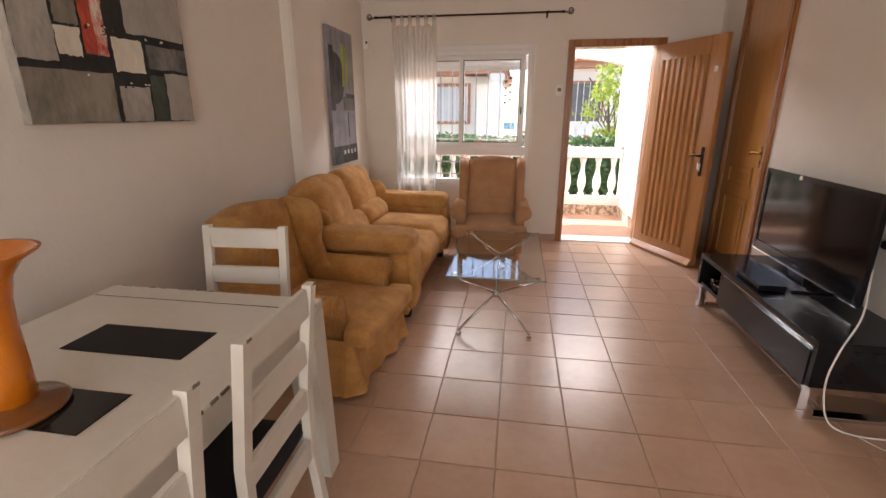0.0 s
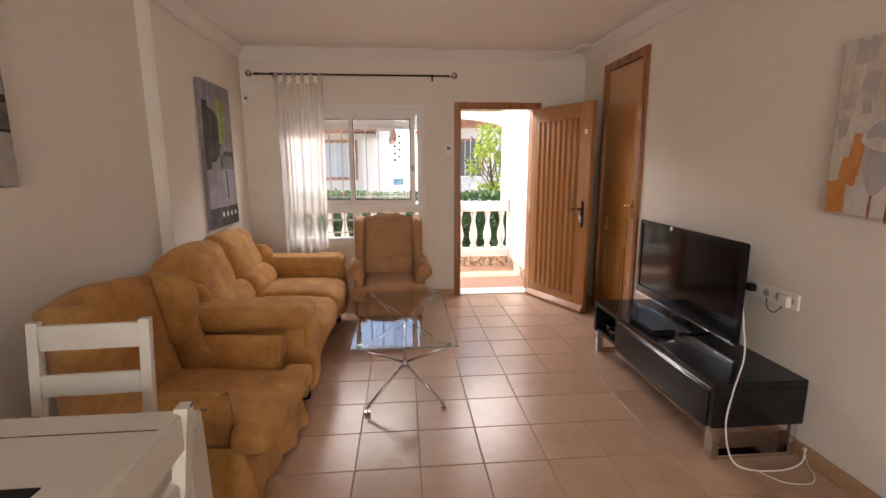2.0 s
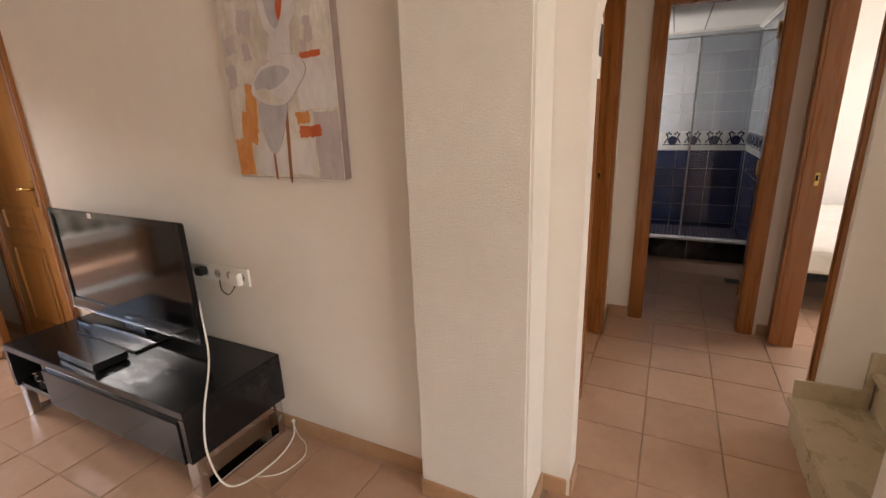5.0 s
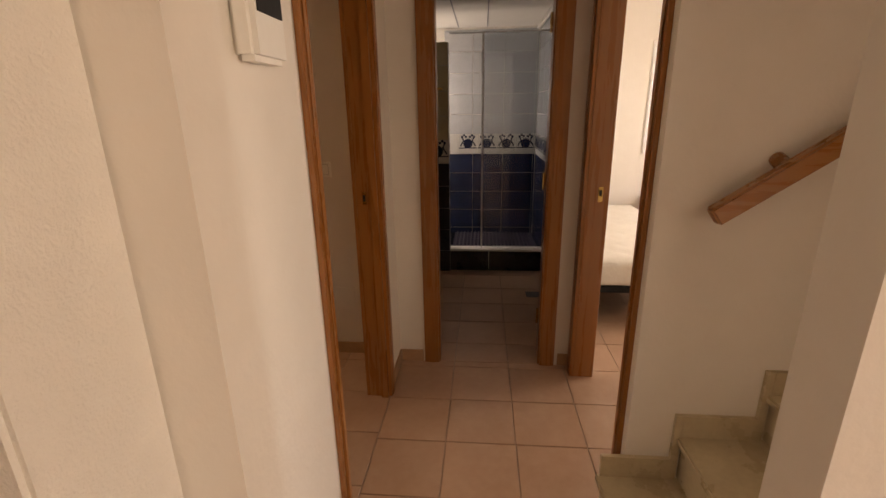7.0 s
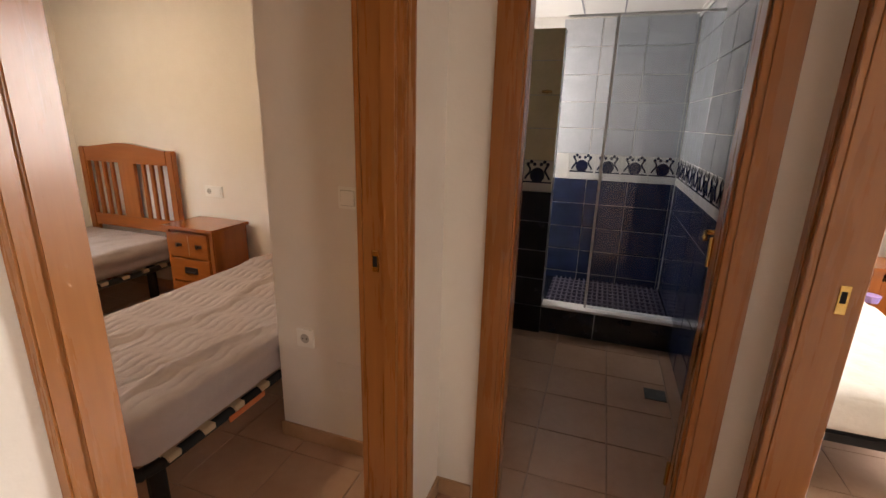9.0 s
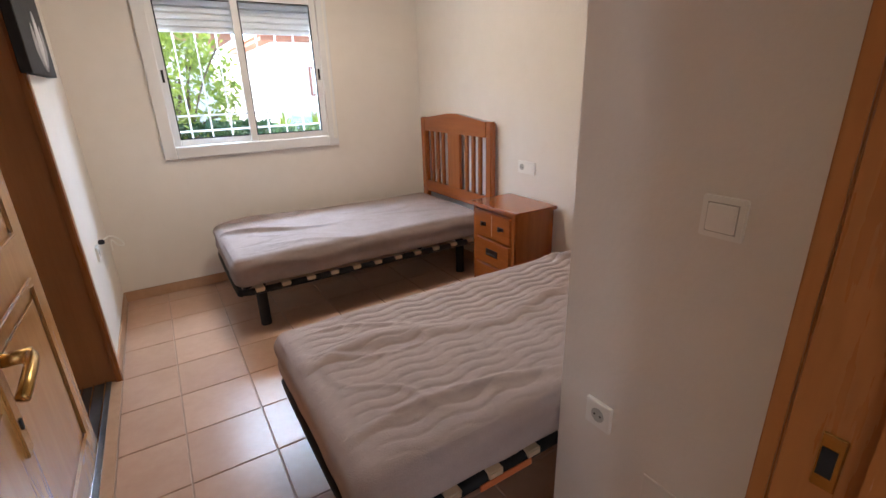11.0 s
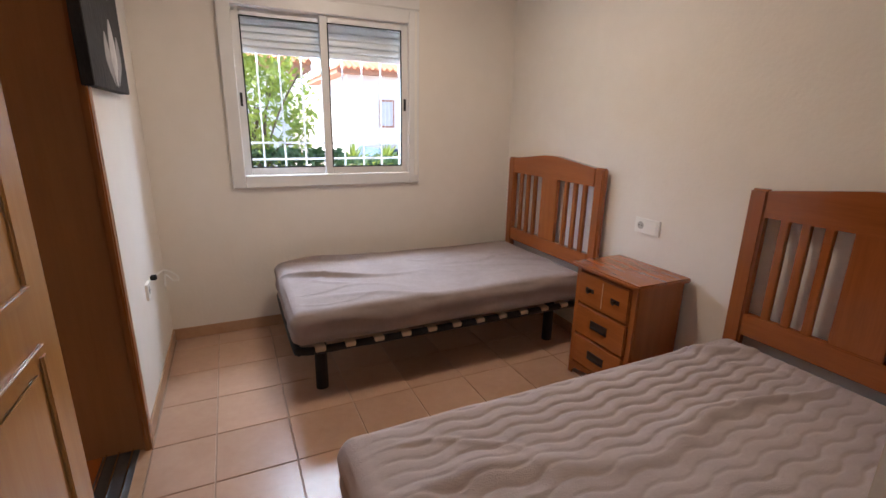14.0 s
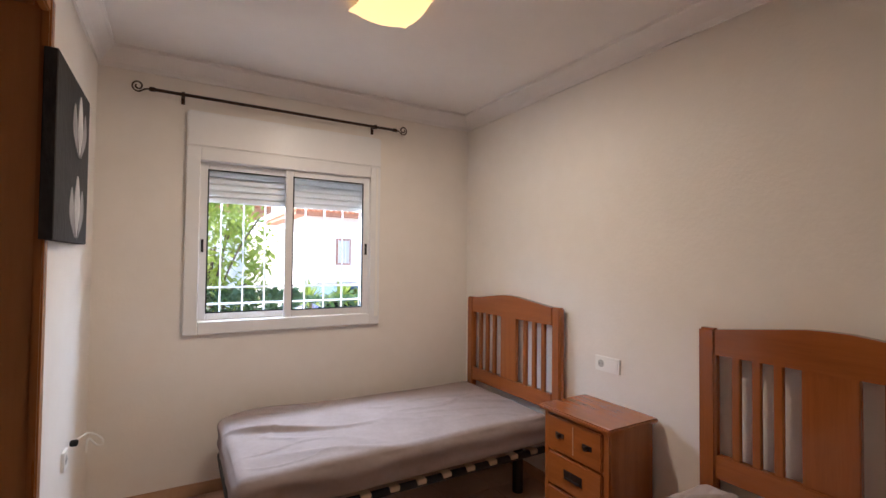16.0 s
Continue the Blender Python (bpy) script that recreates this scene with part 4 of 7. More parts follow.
# ---------------------------------------------------------------- television corner
def tv_stand():
    t = thing("tv_stand", "low black gloss television bench on chrome frames", "tv stand")
    x0, x1, y0, y1 = 1.115, 1.60, -0.085, 1.325
    part("top", box(x0, x1, y0, y1, 0.375, 0.41), BLACK, t, bevel=0.003)
    part("end_panel", box(x0, x1, y0, y0 + 0.035, 0.175, 0.375), BLACK, t, bevel=0.002)
    part("end_panel", box(x0, x1, y1 - 0.035, y1, 0.175, 0.375), BLACK, t, bevel=0.002)
    part("bottom", box(x0 + 0.01, x1, y0 + 0.035, y1 - 0.035, 0.175, 0.20), BLACK, t)
    part("back", box(x1 - 0.015, x1, y0 + 0.035, y1 - 0.035, 0.20, 0.375), BLACKM, t)
    part("divider", box(x0 + 0.01, x1 - 0.015, 0.955, 0.985, 0.20, 0.375), BLACK, t)
    d = part("drawer", box(x0 - 0.006, x0 + 0.012, y0 + 0.038, 0.952, 0.165, 0.352), BLACK, t, "long black gloss drawer front", bevel=0.002)
    part("finger_rail", box(x0 + 0.012, x0 + 0.02, y0 + 0.04, 0.95, 0.352, 0.374), CHROME, d)
    part("drawer_box", box(x0 + 0.021, x1 - 0.05, y0 + 0.05, 0.94, 0.205, 0.34), BLACKM, t)
    for y in (y0 + 0.004, y1 - 0.064):
        bm = box(x0 + 0.015, x0 + 0.055, y, y + 0.06, 0, 0.175)
        box(x1 - 0.06, x1 - 0.02, y, y + 0.06, 0, 0.175, bm=bm)
        box(x0 + 0.055, x1 - 0.06, y + 0.01, y + 0.05, 0.135, 0.175, bm=bm)
        box(x0 + 0.055, x1 - 0.06, y, y + 0.06, 0.0, 0.02, bm=bm)
        part("leg_frame", bm, CHROME, t, "polished chrome leg frame", bevel=0.002, segs=1)


tv_stand()


def television():
    t = thing("television", "black flat television standing on a swivel foot", "television", pose(1.485, 0.825, 0.41, 0, 0, -91.5))
    part("casing", box(-0.575, 0.575, -0.0, 0.018, 0.055, 0.625), BLACK, t, bevel=0.006)
    bm = wall_mesh('x', -0.58, 0.58, -0.014, 0.0, 0.045, 0.63, ((-0.545, 0.545, 0.115, 0.60),))
    part("bezel", bm, BLACK, t, bevel=0.003)
    part("screen", box(-0.546, 0.546, -0.006, -0.001, 0.114, 0.601), SCREEN, t)
    part("lower_trim", box(-0.575, 0.575, -0.018, -0.0145, 0.046, 0.056), CHROME, t, "silver trim line")
    part("maker_mark", box(-0.03, 0.03, -0.0155, -0.0145, 0.075, 0.085), CHROME, t)
    part("tag", box(-0.16, -0.13, -0.016, -0.0145, 0.60, 0.625), PLASTIC, t, "white tag on the top edge")
    part("rear_bulge", box(-0.40, 0.40, 0.018, 0.075, 0.10, 0.50), BLACKM, t, bevel=0.015)
    part("neck", box(-0.09, 0.09, 0.0, 0.05, 0.012, 0.06), BLACK, t)
    part("foot_plate", soft(-0.27, 0.27, -0.15, 0.12, 0.0, 0.014, 0.006, 6, 0, 0), BLACK, t, smooth=False)


television()
b = thing("set_top_box", "flat black receiver box lying on the bench", "receiver", pose(1.24, 0.70, 0.41, 0, 0, 88))
part("casing", box(-0.16, 0.16, -0.055, 0.09, 0.004, 0.040), BLACK, b, bevel=0.004)
part("display", box(-0.05, 0.05, -0.0565, -0.055, 0.012, 0.028), SCREEN, b)
b = thing("plastic_wrap", "crumpled clear plastic sleeve lying on the bench", "packaging")
bm = bmesh.new()
bmesh.ops.create_grid(bm, x_segments=14, y_segments=10, size=0.5)
for v in bm.verts:
    v.co = Vector((1.24 + v.co.x * 0.18, 0.35 + v.co.y * 0.26, 0.418 + 0.006 * noise.noise(v.co * 4)))
part("sleeve", bm, glass("clear_plastic", (0.93, 0.94, 0.95), 0.08, 0.18), b)
for i, (xx, yy, a) in enumerate(((1.20, 1.07, 12), (1.22, 1.16, -8))):
    g = thing("game_controller", "small dark controller with silver rings in the open shelf", "controller", pose(xx, yy, 0.20, 0, 0, a), "shelf gadgets")
    part("body", soft(-0.07, 0.07, -0.035, 0.035, 0, 0.05, 0.024, 8), BLACKM, g, smooth=True)
    for s in (-1, 1):
        part("ring", cyl((-0.06, s * 0.02, 0.05), (-0.06, s * 0.02, 0.056), 0.013), CHROME, g)


def socket(label, m, gangs=1, w=0.082, switch=False, group=""):
    """Wall plate; local: face towards -y, centre at the origin."""
    t = thing("light_switch" if switch else "wall_socket", label, "switch" if switch else "socket", m, group)
    part("plate", box(-w * gangs / 2, w * gangs / 2, -0.012, 0.0, -0.041, 0.041), PLASTIC, t, bevel=0.002)
    for i in range(gangs):
        cx = (i - (gangs - 1) / 2) * w
        if switch:
            part("rocker", box(cx - 0.027, cx + 0.027, -0.018, -0.010, -0.027, 0.027), PLASTIC, t, bevel=0.002)
            part("rim", wall_mesh('x', cx - 0.0295, cx + 0.0295, -0.0128, -0.0115, -0.0295, 0.0295, ((cx - 0.027, cx + 0.027, -0.027, 0.027),)), WELL_SHADE, t, "grey ring painted as the shade round the rocker")
        else:
            r = part("well", cyl((cx, -0.0128, 0), (cx, -0.009, 0), 0.021, n=20), WELL_SHADE, t)
            bm = cyl((cx - 0.0095, -0.0136, 0), (cx - 0.0095, -0.011, 0), 0.0035, n=8)
            cyl((cx + 0.0095, -0.0136, 0), (cx + 0.0095, -0.011, 0), 0.0035, n=8, bm=bm)
            part("holes", bm, BLACKM, r)
    return t


s = socket("white triple socket plate with a plug in it", pose(LX, 0.20, 0.765, 0, 0, -90), 4)
pl = thing("plug", "black plug with a thin dark lead in the socket", "plug", pose(LX - 0.012, 0.325, 0.775))
part("body", box(-0.045, 0.0, -0.022, 0.022, -0.02, 0.02), BLACKM, pl, bevel=0.006)
pl2 = thing("aerial_adapter", "white adapter pushed into the socket", "plug", pose(LX - 0.012, 0.10, 0.76))
part("body", box(-0.03, 0.0, -0.03, 0.03, -0.03, 0.03), PLASTIC, pl2, bevel=0.005)
part("lead", tube(smooth_path([(-0.025, 0.0, -0.03), (-0.04, 0.03, -0.07), (-0.03, 0.09, -0.06), (-0.01, 0.12, -0.02)]), 0.0025, 6), BLACKM, pl2)
cb = thing("television_cable", "white cable hanging from the television to the floor", "cable")
pts = [(1.50, 0.27, 0.66), (1.46, 0.21, 0.62), (1.33, 0.02, 0.50), (1.19, -0.105, 0.38), (1.155, -0.125, 0.22), (1.18, -0.15, 0.06), (1.26, -0.17, 0.006), (1.42, -0.19, 0.006), (1.55, -0.155, 0.012), (1.597, -0.12, 0.055)]
part("lead", tube(smooth_path(pts), 0.0042, 8), PLASTIC, cb, smooth=True)
part("slack", tube(smooth_path([(1.30, -0.19, 0.006), (1.36, -0.27, 0.005), (1.47, -0.29, 0.005), (1.54, -0.24, 0.005), (1.57, -0.17, 0.01), (1.59, -0.125, 0.05)]), 0.0025, 6), PLASTIC, cb, smooth=True)
part("connector", cyl((1.59, -0.12, 0.055), (1.609, -0.12, 0.06), 0.009), PLASTIC, cb)

# ---------------------------------------------------------------- small wall fittings in the living room
th = thing("thermostat", "small white thermostat with a grey display", "thermostat", pose(0.12, 3.0, 1.64))
part("housing", box(-0.035, 0.035, -0.022, 0, -0.052, 0.052), PLASTIC, th, bevel=0.006)
part("display", box(-0.018, 0.018, -0.024, -0.022, -0.012, 0.022), mat("grey_display", (0.12, 0.12, 0.12), (0.16, 0.16, 0.15), 5, 0.2), th)
pir = thing("motion_sensor", "white alarm detector in the wall corner", "sensor", pose(-1.975, 2.96, 2.12, 0, 0, 40))
part("housing", soft(-0.028, 0.028, -0.045, 0.0, -0.055, 0.055, 0.016, 6), PLASTIC, pir, smooth=True)
part("lens", box(-0.010, 0.010, -0.048, -0.043, 0.005, 0.03), BLACKM, pir)


# ---------------------------------------------------------------- paintings
def canvas(name, label, m, w, h, d, edge):
    t = thing(name, label, "painting", m)
    part("stretcher", box(0, w, 0, d, 0, h), edge, t, bevel=0.003, segs=1)
    return t


def patch(t, name, x0, x1, z0, z1, material, lift, tilt=0.0, ragged=0.012, seed=0):
    """A daub of paint with uneven edges on the canvas front (y < 0)."""
    rnd = random.Random(seed + int(1000 * x0) + int(7000 * z0))
    ragged = min(0.5 * ragged, 0.12 * min(x1 - x0, z1 - z0))
    n = 7
    edge = [(x0 + (x1 - x0) * k / n, z0) for k in range(n)] + [(x1, z0 + (z1 - z0) * k / n) for k in range(n)] + [(x1 - (x1 - x0) * k / n, z1) for k in range(n)] + [(x0, z1 - (z1 - z0) * k / n) for k in range(n)]
    cx, cz = (x0 + x1) / 2, (z0 + z1) / 2
    ca, sa = math.cos(radians(tilt)), math.sin(radians(tilt))
    out = []
    for x, z in edge:
        x, z = x + rnd.uniform(-ragged, ragged), z + rnd.uniform(-ragged, ragged)
        out.append((cx + (x - cx) * ca - (z - cz) * sa, cz + (x - cx) * sa + (z - cz) * ca))
    part(name, prism(out, 'y', -0.5 * lift - 0.0003 * rnd.random(), 0.0), material, t)


def blob(t, name, pts, material, lift):
    """A smooth closed painted shape."""
    out = [(p.x, p.y) for p in smooth_path([(x, z, 0) for x, z in pts] + [(pts[0][0], pts[0][1], 0)], 6)[:-1]]
    part(name, prism(out, 'y', -0.5 * lift, 0.0), material, t)


P_GREY = canvas_paint("paint_grey", (0.20, 0.19, 0.175), (0.36, 0.35, 0.33))
P_DARK = canvas_paint("paint_charcoal", (0.012, 0.012, 0.013), (0.10, 0.10, 0.10))
P_MID = canvas_paint("paint_slate", (0.09, 0.09, 0.085), (0.24, 0.235, 0.225))
P_WHITE = canvas_paint("paint_white", (0.62, 0.60, 0.54), (0.80, 0.78, 0.72))
P_RED = canvas_paint("paint_red", (0.32, 0.03, 0.015), (0.60, 0.10, 0.05), 14)
P_LILAC = canvas_paint("paint_lilac_grey", (0.20, 0.19, 0.22), (0.36, 0.35, 0.39))
P_LIME = canvas_paint("paint_lime", (0.28, 0.34, 0.03), (0.48, 0.52, 0.10))
P_CREAM = canvas_paint("paint_cream", (0.50, 0.45, 0.38), (0.74, 0.70, 0.64), 7)
P_ORANGE = canvas_paint("paint_orange", (0.52, 0.17, 0.03), (0.68, 0.34, 0.12))
P_BURNT = canvas_paint("paint_burnt_orange", (0.45, 0.07, 0.015), (0.58, 0.15, 0.05))
P_MAUVE = canvas_paint("paint_mauve_grey", (0.43, 0.37, 0.365), (0.56, 0.50, 0.49))
P_PETAL = canvas_paint("paint_petal", (0.58, 0.54, 0.53), (0.74, 0.71, 0.69), 5)
P_LINE = canvas_paint("paint_outline", (0.30, 0.26, 0.26), (0.46, 0.41, 0.41))
P_LILY = canvas_paint("paint_lily_shade", (0.36, 0.34, 0.37), (0.55, 0.53, 0.55), 5)
P_SIDE = canvas_paint("paint_brown_mauve", (0.20, 0.145, 0.13), (0.30, 0.23, 0.21))
P_OCHRE = canvas_paint("paint_ochre", (0.40, 0.30, 0.16), (0.55, 0.44, 0.27), 7)
P_STEM = canvas_paint("paint_stem", (0.24, 0.09, 0.03), (0.34, 0.15, 0.06))

# dining wall: grey block abstract; its front faces +x
P_ASH = canvas_paint("paint_ash", (0.27, 0.25, 0.22), (0.50, 0.47, 0.42), 6)
P_STONE = canvas_paint("paint_stone_grey", (0.33, 0.31, 0.275), (0.46, 0.44, 0.40), 4)
P_UMBER = canvas_paint("paint_umber", (0.15, 0.13, 0.10), (0.33, 0.30, 0.25), 5)
P_PINE = canvas_paint("paint_bottle_green", (0.03, 0.045, 0.035), (0.08, 0.10, 0.08), 5)
P_BONE = canvas_paint("paint_bone", (0.66, 0.61, 0.50), (0.82, 0.78, 0.68), 6)
P_COAL = canvas_paint("paint_coal", (0.006, 0.006, 0.006), (0.03, 0.03, 0.028), 8)
P_FLECK = canvas_paint("paint_red_over_bone", (0.55, 0.05, 0.025), (0.80, 0.70, 0.58), 26)
a1 = canvas("painting", "square abstract canvas in greys with white and red blocks", pose(-2.042, -0.73, 1.37, 0, 0, 90), 0.88, 0.88, 0.037, P_ASH)
patch(a1, "ground", 0.004, 0.876, 0.004, 0.876, P_COAL, 0.002, 0, 0.002)
for name, x0, x1, z0, z1, paint in (("grey_block", 0.006, 0.392, 0.006, 0.205, P_UMBER), ("grey_block", 0.418, 0.590, 0.006, 0.160, P_ASH), ("green_block", 0.604, 0.696, 0.006, 0.215, P_PINE),
                                    ("grey_block", 0.706, 0.874, 0.006, 0.232, P_STONE), ("slate_block", 0.612, 0.872, 0.246, 0.350, P_MID), ("white_block", 0.420, 0.586, 0.218, 0.358, P_BONE),
                                    ("grey_block", 0.508, 0.872, 0.388, 0.622, P_STONE), ("grey_block", 0.404, 0.872, 0.652, 0.872, P_STONE), ("red_block", 0.288, 0.348, 0.276, 0.492, P_RED),
                                    ("flecked_block", 0.346, 0.398, 0.276, 0.496, P_FLECK), ("white_block", 0.168, 0.272, 0.262, 0.368, P_BONE), ("cream_block", 0.190, 0.386, 0.512, 0.606, P_BONE),
                                    ("grey_block", 0.176, 0.278, 0.378, 0.488, P_UMBER), ("grey_block", 0.006, 0.160, 0.232, 0.480, P_ASH), ("grey_block", 0.006, 0.180, 0.500, 0.690, P_STONE), ("grey_block", 0.020, 0.386, 0.632, 0.870, P_ASH)):
    patch(a1, name, x0, x1, z0, z1, paint, 0.006, 0, 0.008)
rnd = random.Random(21)
for i in range(46):                      # dry-brush nicks along the blocks' edges
    x, z = rnd.choice(((0.50, 0.66), (0.42, 0.36), (0.60, 0.37), (0.30, 0.20), (0.50, 0.16), (0.39, 0.55), (0.45, 0.55), (0.35, 0.38)))
    x, z, w = x + rnd.uniform(-0.06, 0.12), z + rnd.uniform(-0.012, 0.012), rnd.uniform(0.004, 0.016)
    patch(a1, "nick", x, x + w, z, z + rnd.uniform(0.003, 0.008), P_COAL if i % 3 else P_BONE, 0.008, rnd.uniform(-20, 20), 0.002, i)

a2 = canvas("painting", "tall narrow abstract canvas with black disc and lime bars", pose(-1.972, 1.92, 0.935, 0, 0, 90), 0.62, 1.22, 0.036, P_LILAC)
patch(a2, "dark_edge", 0.0, 0.10, 0.5, 1.06, P_DARK, 0.003, 0, 0.01)
blob(a2, "disc", [(0.02, 0.62), (0.10, 0.56), (0.26, 0.60), (0.34, 0.76), (0.30, 0.93), (0.18, 1.00), (0.03, 0.98)], P_DARK, 0.004)
patch(a2, "lime_bar", 0.30, 0.36, 0.72, 1.10, P_LIME, 0.0055, 0, 0.006)
patch(a2, "lime_bar", 0.40, 0.44, 0.76, 1.08, P_LIME, 0.005, 0, 0.006)
patch(a2, "smear", 0.30, 0.60, 0.50, 0.63, P_MID, 0.005)
patch(a2, "smear", 0.38, 0.60, 0.62, 0.66, P_DARK, 0.0055)
patch(a2, "streak", 0.40, 0.42, 0.24, 0.48, P_DARK, 0.004, 3, 0.004)
patch(a2, "foot_band", 0.0, 0.62, 0.0, 0.17, P_DARK, 0.0045, 0, 0.003)
for i in range(4):
    patch(a2, "white_square", 0.24 + i * 0.095, 0.28 + i * 0.095, 0.085, 0.125, P_WHITE, 0.006, 0, 0.004)
patch(a2, "pale_field", 0.46, 0.61, 0.68, 1.15, P_GREY, 0.003)

# television wall: lilies; its front faces -x
a3 = canvas("painting", "canvas of two white lilies with orange patches", pose(1.572, -0.055, 1.235, 0, 0, -90), 0.535, 0.745, 0.037, P_SIDE)
part("face", box(0.002, 0.533, -0.0008, 0.0, 0.002, 0.743), P_CREAM, a3)
patch(a3, "mauve_band", 0.416, 0.53, 0.004, 0.24, P_MAUVE, 0.0025, 0, 0.008)
patch(a3, "pale_field", 0.36, 0.53, 0.25, 0.42, P_PETAL, 0.0022, 0, 0.010)
patch(a3, "pale_field", 0.12, 0.40, 0.01, 0.14, P_PETAL, 0.0022, 0, 0.014)
patch(a3, "ochre_daub", 0.405, 0.462, 0.66, 0.742, P_OCHRE, 0.003, 0, 0.008)
patch(a3, "mauve_daub", 0.05, 0.15, 0.64, 0.735, P_MAUVE, 0.003, -3, 0.012)
for x0, x1, z0, z1, a in ((0.02, 0.08, 0.46, 0.52, 8), (0.10, 0.17, 0.52, 0.60, -5), (0.01, 0.06, 0.34, 0.42, 4), (0.415, 0.45, 0.47, 0.55, 0), (0.38, 0.42, 0.44, 0.48, 0), (0.11, 0.15, 0.43, 0.49, 8)):
    patch(a3, "mauve_daub", x0, x1, z0, z1, P_MAUVE, 0.003, a, 0.012)
patch(a3, "orange_daub", 0.005, 0.09, 0.008, 0.15, P_ORANGE, 0.0035, 0, 0.012)
patch(a3, "orange_daub", 0.055, 0.135, 0.13, 0.25, P_ORANGE, 0.0052, -6, 0.012)
patch(a3, "orange_daub", 0.09, 0.145, 0.22, 0.345, P_ORANGE, 0.0068, -4, 0.010)
patch(a3, "burnt_daub", 0.384, 0.476, 0.420, 0.440, P_BURNT, 0.0045, 3, 0.007)
patch(a3, "burnt_daub", 0.335, 0.40, 0.20, 0.24, P_ORANGE, 0.0045, 4, 0.009)
patch(a3, "burnt_daub", 0.346, 0.449, 0.152, 0.192, P_BURNT, 0.0062, 2, 0.009)
blob(a3, "stem", [(0.199, 0.0), (0.200, 0.11), (0.208, 0.11), (0.209, 0.0)], P_STEM, 0.0060)
blob(a3, "stem", [(0.270, 0.0), (0.288, 0.28), (0.299, 0.28), (0.283, 0.0)], P_STEM, 0.0064)
cup = [(0.308, 0.742), (0.222, 0.65), (0.232, 0.54), (0.262, 0.50), (0.245, 0.47), (0.238, 0.42), (0.34, 0.42), (0.357, 0.53), (0.416, 0.616), (0.405, 0.70), (0.345, 0.74)]
horn = [(0.160, 0.275), (0.297, 0.29), (0.268, 0.17), (0.225, 0.098), (0.19, 0.106), (0.162, 0.183)]
lip = [(0.143, 0.355), (0.19, 0.404), (0.225, 0.412), (0.305, 0.440), (0.384, 0.422), (0.405, 0.378), (0.351, 0.315), (0.297, 0.272), (0.211, 0.272), (0.138, 0.31)]
for k, (shape, paint) in enumerate(((cup, P_PETAL), (horn, P_LILY), (lip, P_PETAL))):
    cx, cz = np.mean([p[0] for p in shape]), np.mean([p[1] for p in shape])
    blob(a3, "lily_outline", [(cx + (x - cx) * 1.018, min(cz + (z - cz) * 1.014, 0.743)) for x, z in shape], P_LINE, 0.0078 + 0.0024 * k)
    blob(a3, "lily", shape, paint, 0.0088 + 0.0024 * k)
blob(a3, "lily_throat", [(0.305, 0.715), (0.252, 0.64), (0.258, 0.56), (0.296, 0.525), (0.335, 0.60), (0.362, 0.675)], P_LILY, 0.0094)
blob(a3, "spadix", [(0.308, 0.545), (0.300, 0.59), (0.318, 0.632), (0.334, 0.610), (0.322, 0.565)], P_BURNT, 0.0100)
blob(a3, "lily_throat", [(0.150, 0.350), (0.20, 0.392), (0.286, 0.404), (0.335, 0.378), (0.262, 0.330), (0.168, 0.323)], P_LILY, 0.0146)
blob(a3, "petal_fold", [(0.143, 0.318), (0.205, 0.330), (0.262, 0.300), (0.300, 0.290), (0.285, 0.276), (0.205, 0.280)], P_CREAM, 0.0152)


# ---------------------------------------------------------------- dining table, chairs, vase
def dining_table():
    t = thing("dining_table", "white distressed wooden dining table with chipped edges", "dining table")
    x0, x1, y0, y1 = -1.86, -0.98, -2.35, -0.715
    part("tabletop", box(x0, x1, y0, y1 - 0.10, 0.712, 0.75), WHITEW, t, bevel=0.003)
    part("breadboard_end", box(x0, x1, y1 - 0.098, y1, 0.712, 0.751), WHITEW, t, bevel=0.003)
    part("breadboard_joint", box(x0 + 0.01, x1 - 0.01, y1 - 0.0985, y1 - 0.0975, 0.745, 0.7505), CHIP, t)
    part("apron", box(x1 - 0.075, x1 - 0.05, y0 + 0.08, y1 - 0.08, 0.60, 0.712), WHITEW, t)
    part("apron", box(x0 + 0.05, x0 + 0.075, y0 + 0.08, y1 - 0.08, 0.60, 0.712), WHITEW, t)
    part("apron", box(x0 + 0.08, x1 - 0.08, y1 - 0.075, y1 - 0.05, 0.60, 0.712), WHITEW, t)
    for x, sx in ((x0, 1), (x1, -1)):
        for y, sy in ((y0, 1), (y1, -1)):
            bm = bmesh.new()
            pts = []
            for z, w, o in ((0.712, 0.10, 0.0), (0.0, 0.085, -0.012)):
                xa, ya = x + sx * o * 1, y + sy * o
                pts.append([bm.verts.new((xa + sx * a * w, ya + sy * b * w, z)) for a, b in ((0, 0), (1, 0), (1, 1), (0, 1))])
            for k in range(4):
                bm.faces.new((pts[0][k], pts[0][(k + 1) % 4], pts[1][(k + 1) % 4], pts[1][k]))
            bm.faces.new(pts[0]), bm.faces.new(pts[1])
            part("leg", bm, WHITEW, t, bevel=0.003)
    rnd = random.Random(4)
    for i in range(26):
        y = rnd.uniform(-2.0, y1 - 0.02)
        part("chip", soft(x1 - 0.004, x1 + 0.0012, y, y + rnd.uniform(0.01, 0.05), 0.742, 0.7518, 0.001, 2, 0, 0.001, i), CHIP, t)
    for i in range(12):
        x = rnd.uniform(x0, x1)
        part("chip", soft(x, x + rnd.uniform(0.01, 0.05), y1 - 0.004, y1 + 0.0012, 0.743, 0.7522, 0.001, 2, 0, 0.001, i), CHIP, t)
    return t


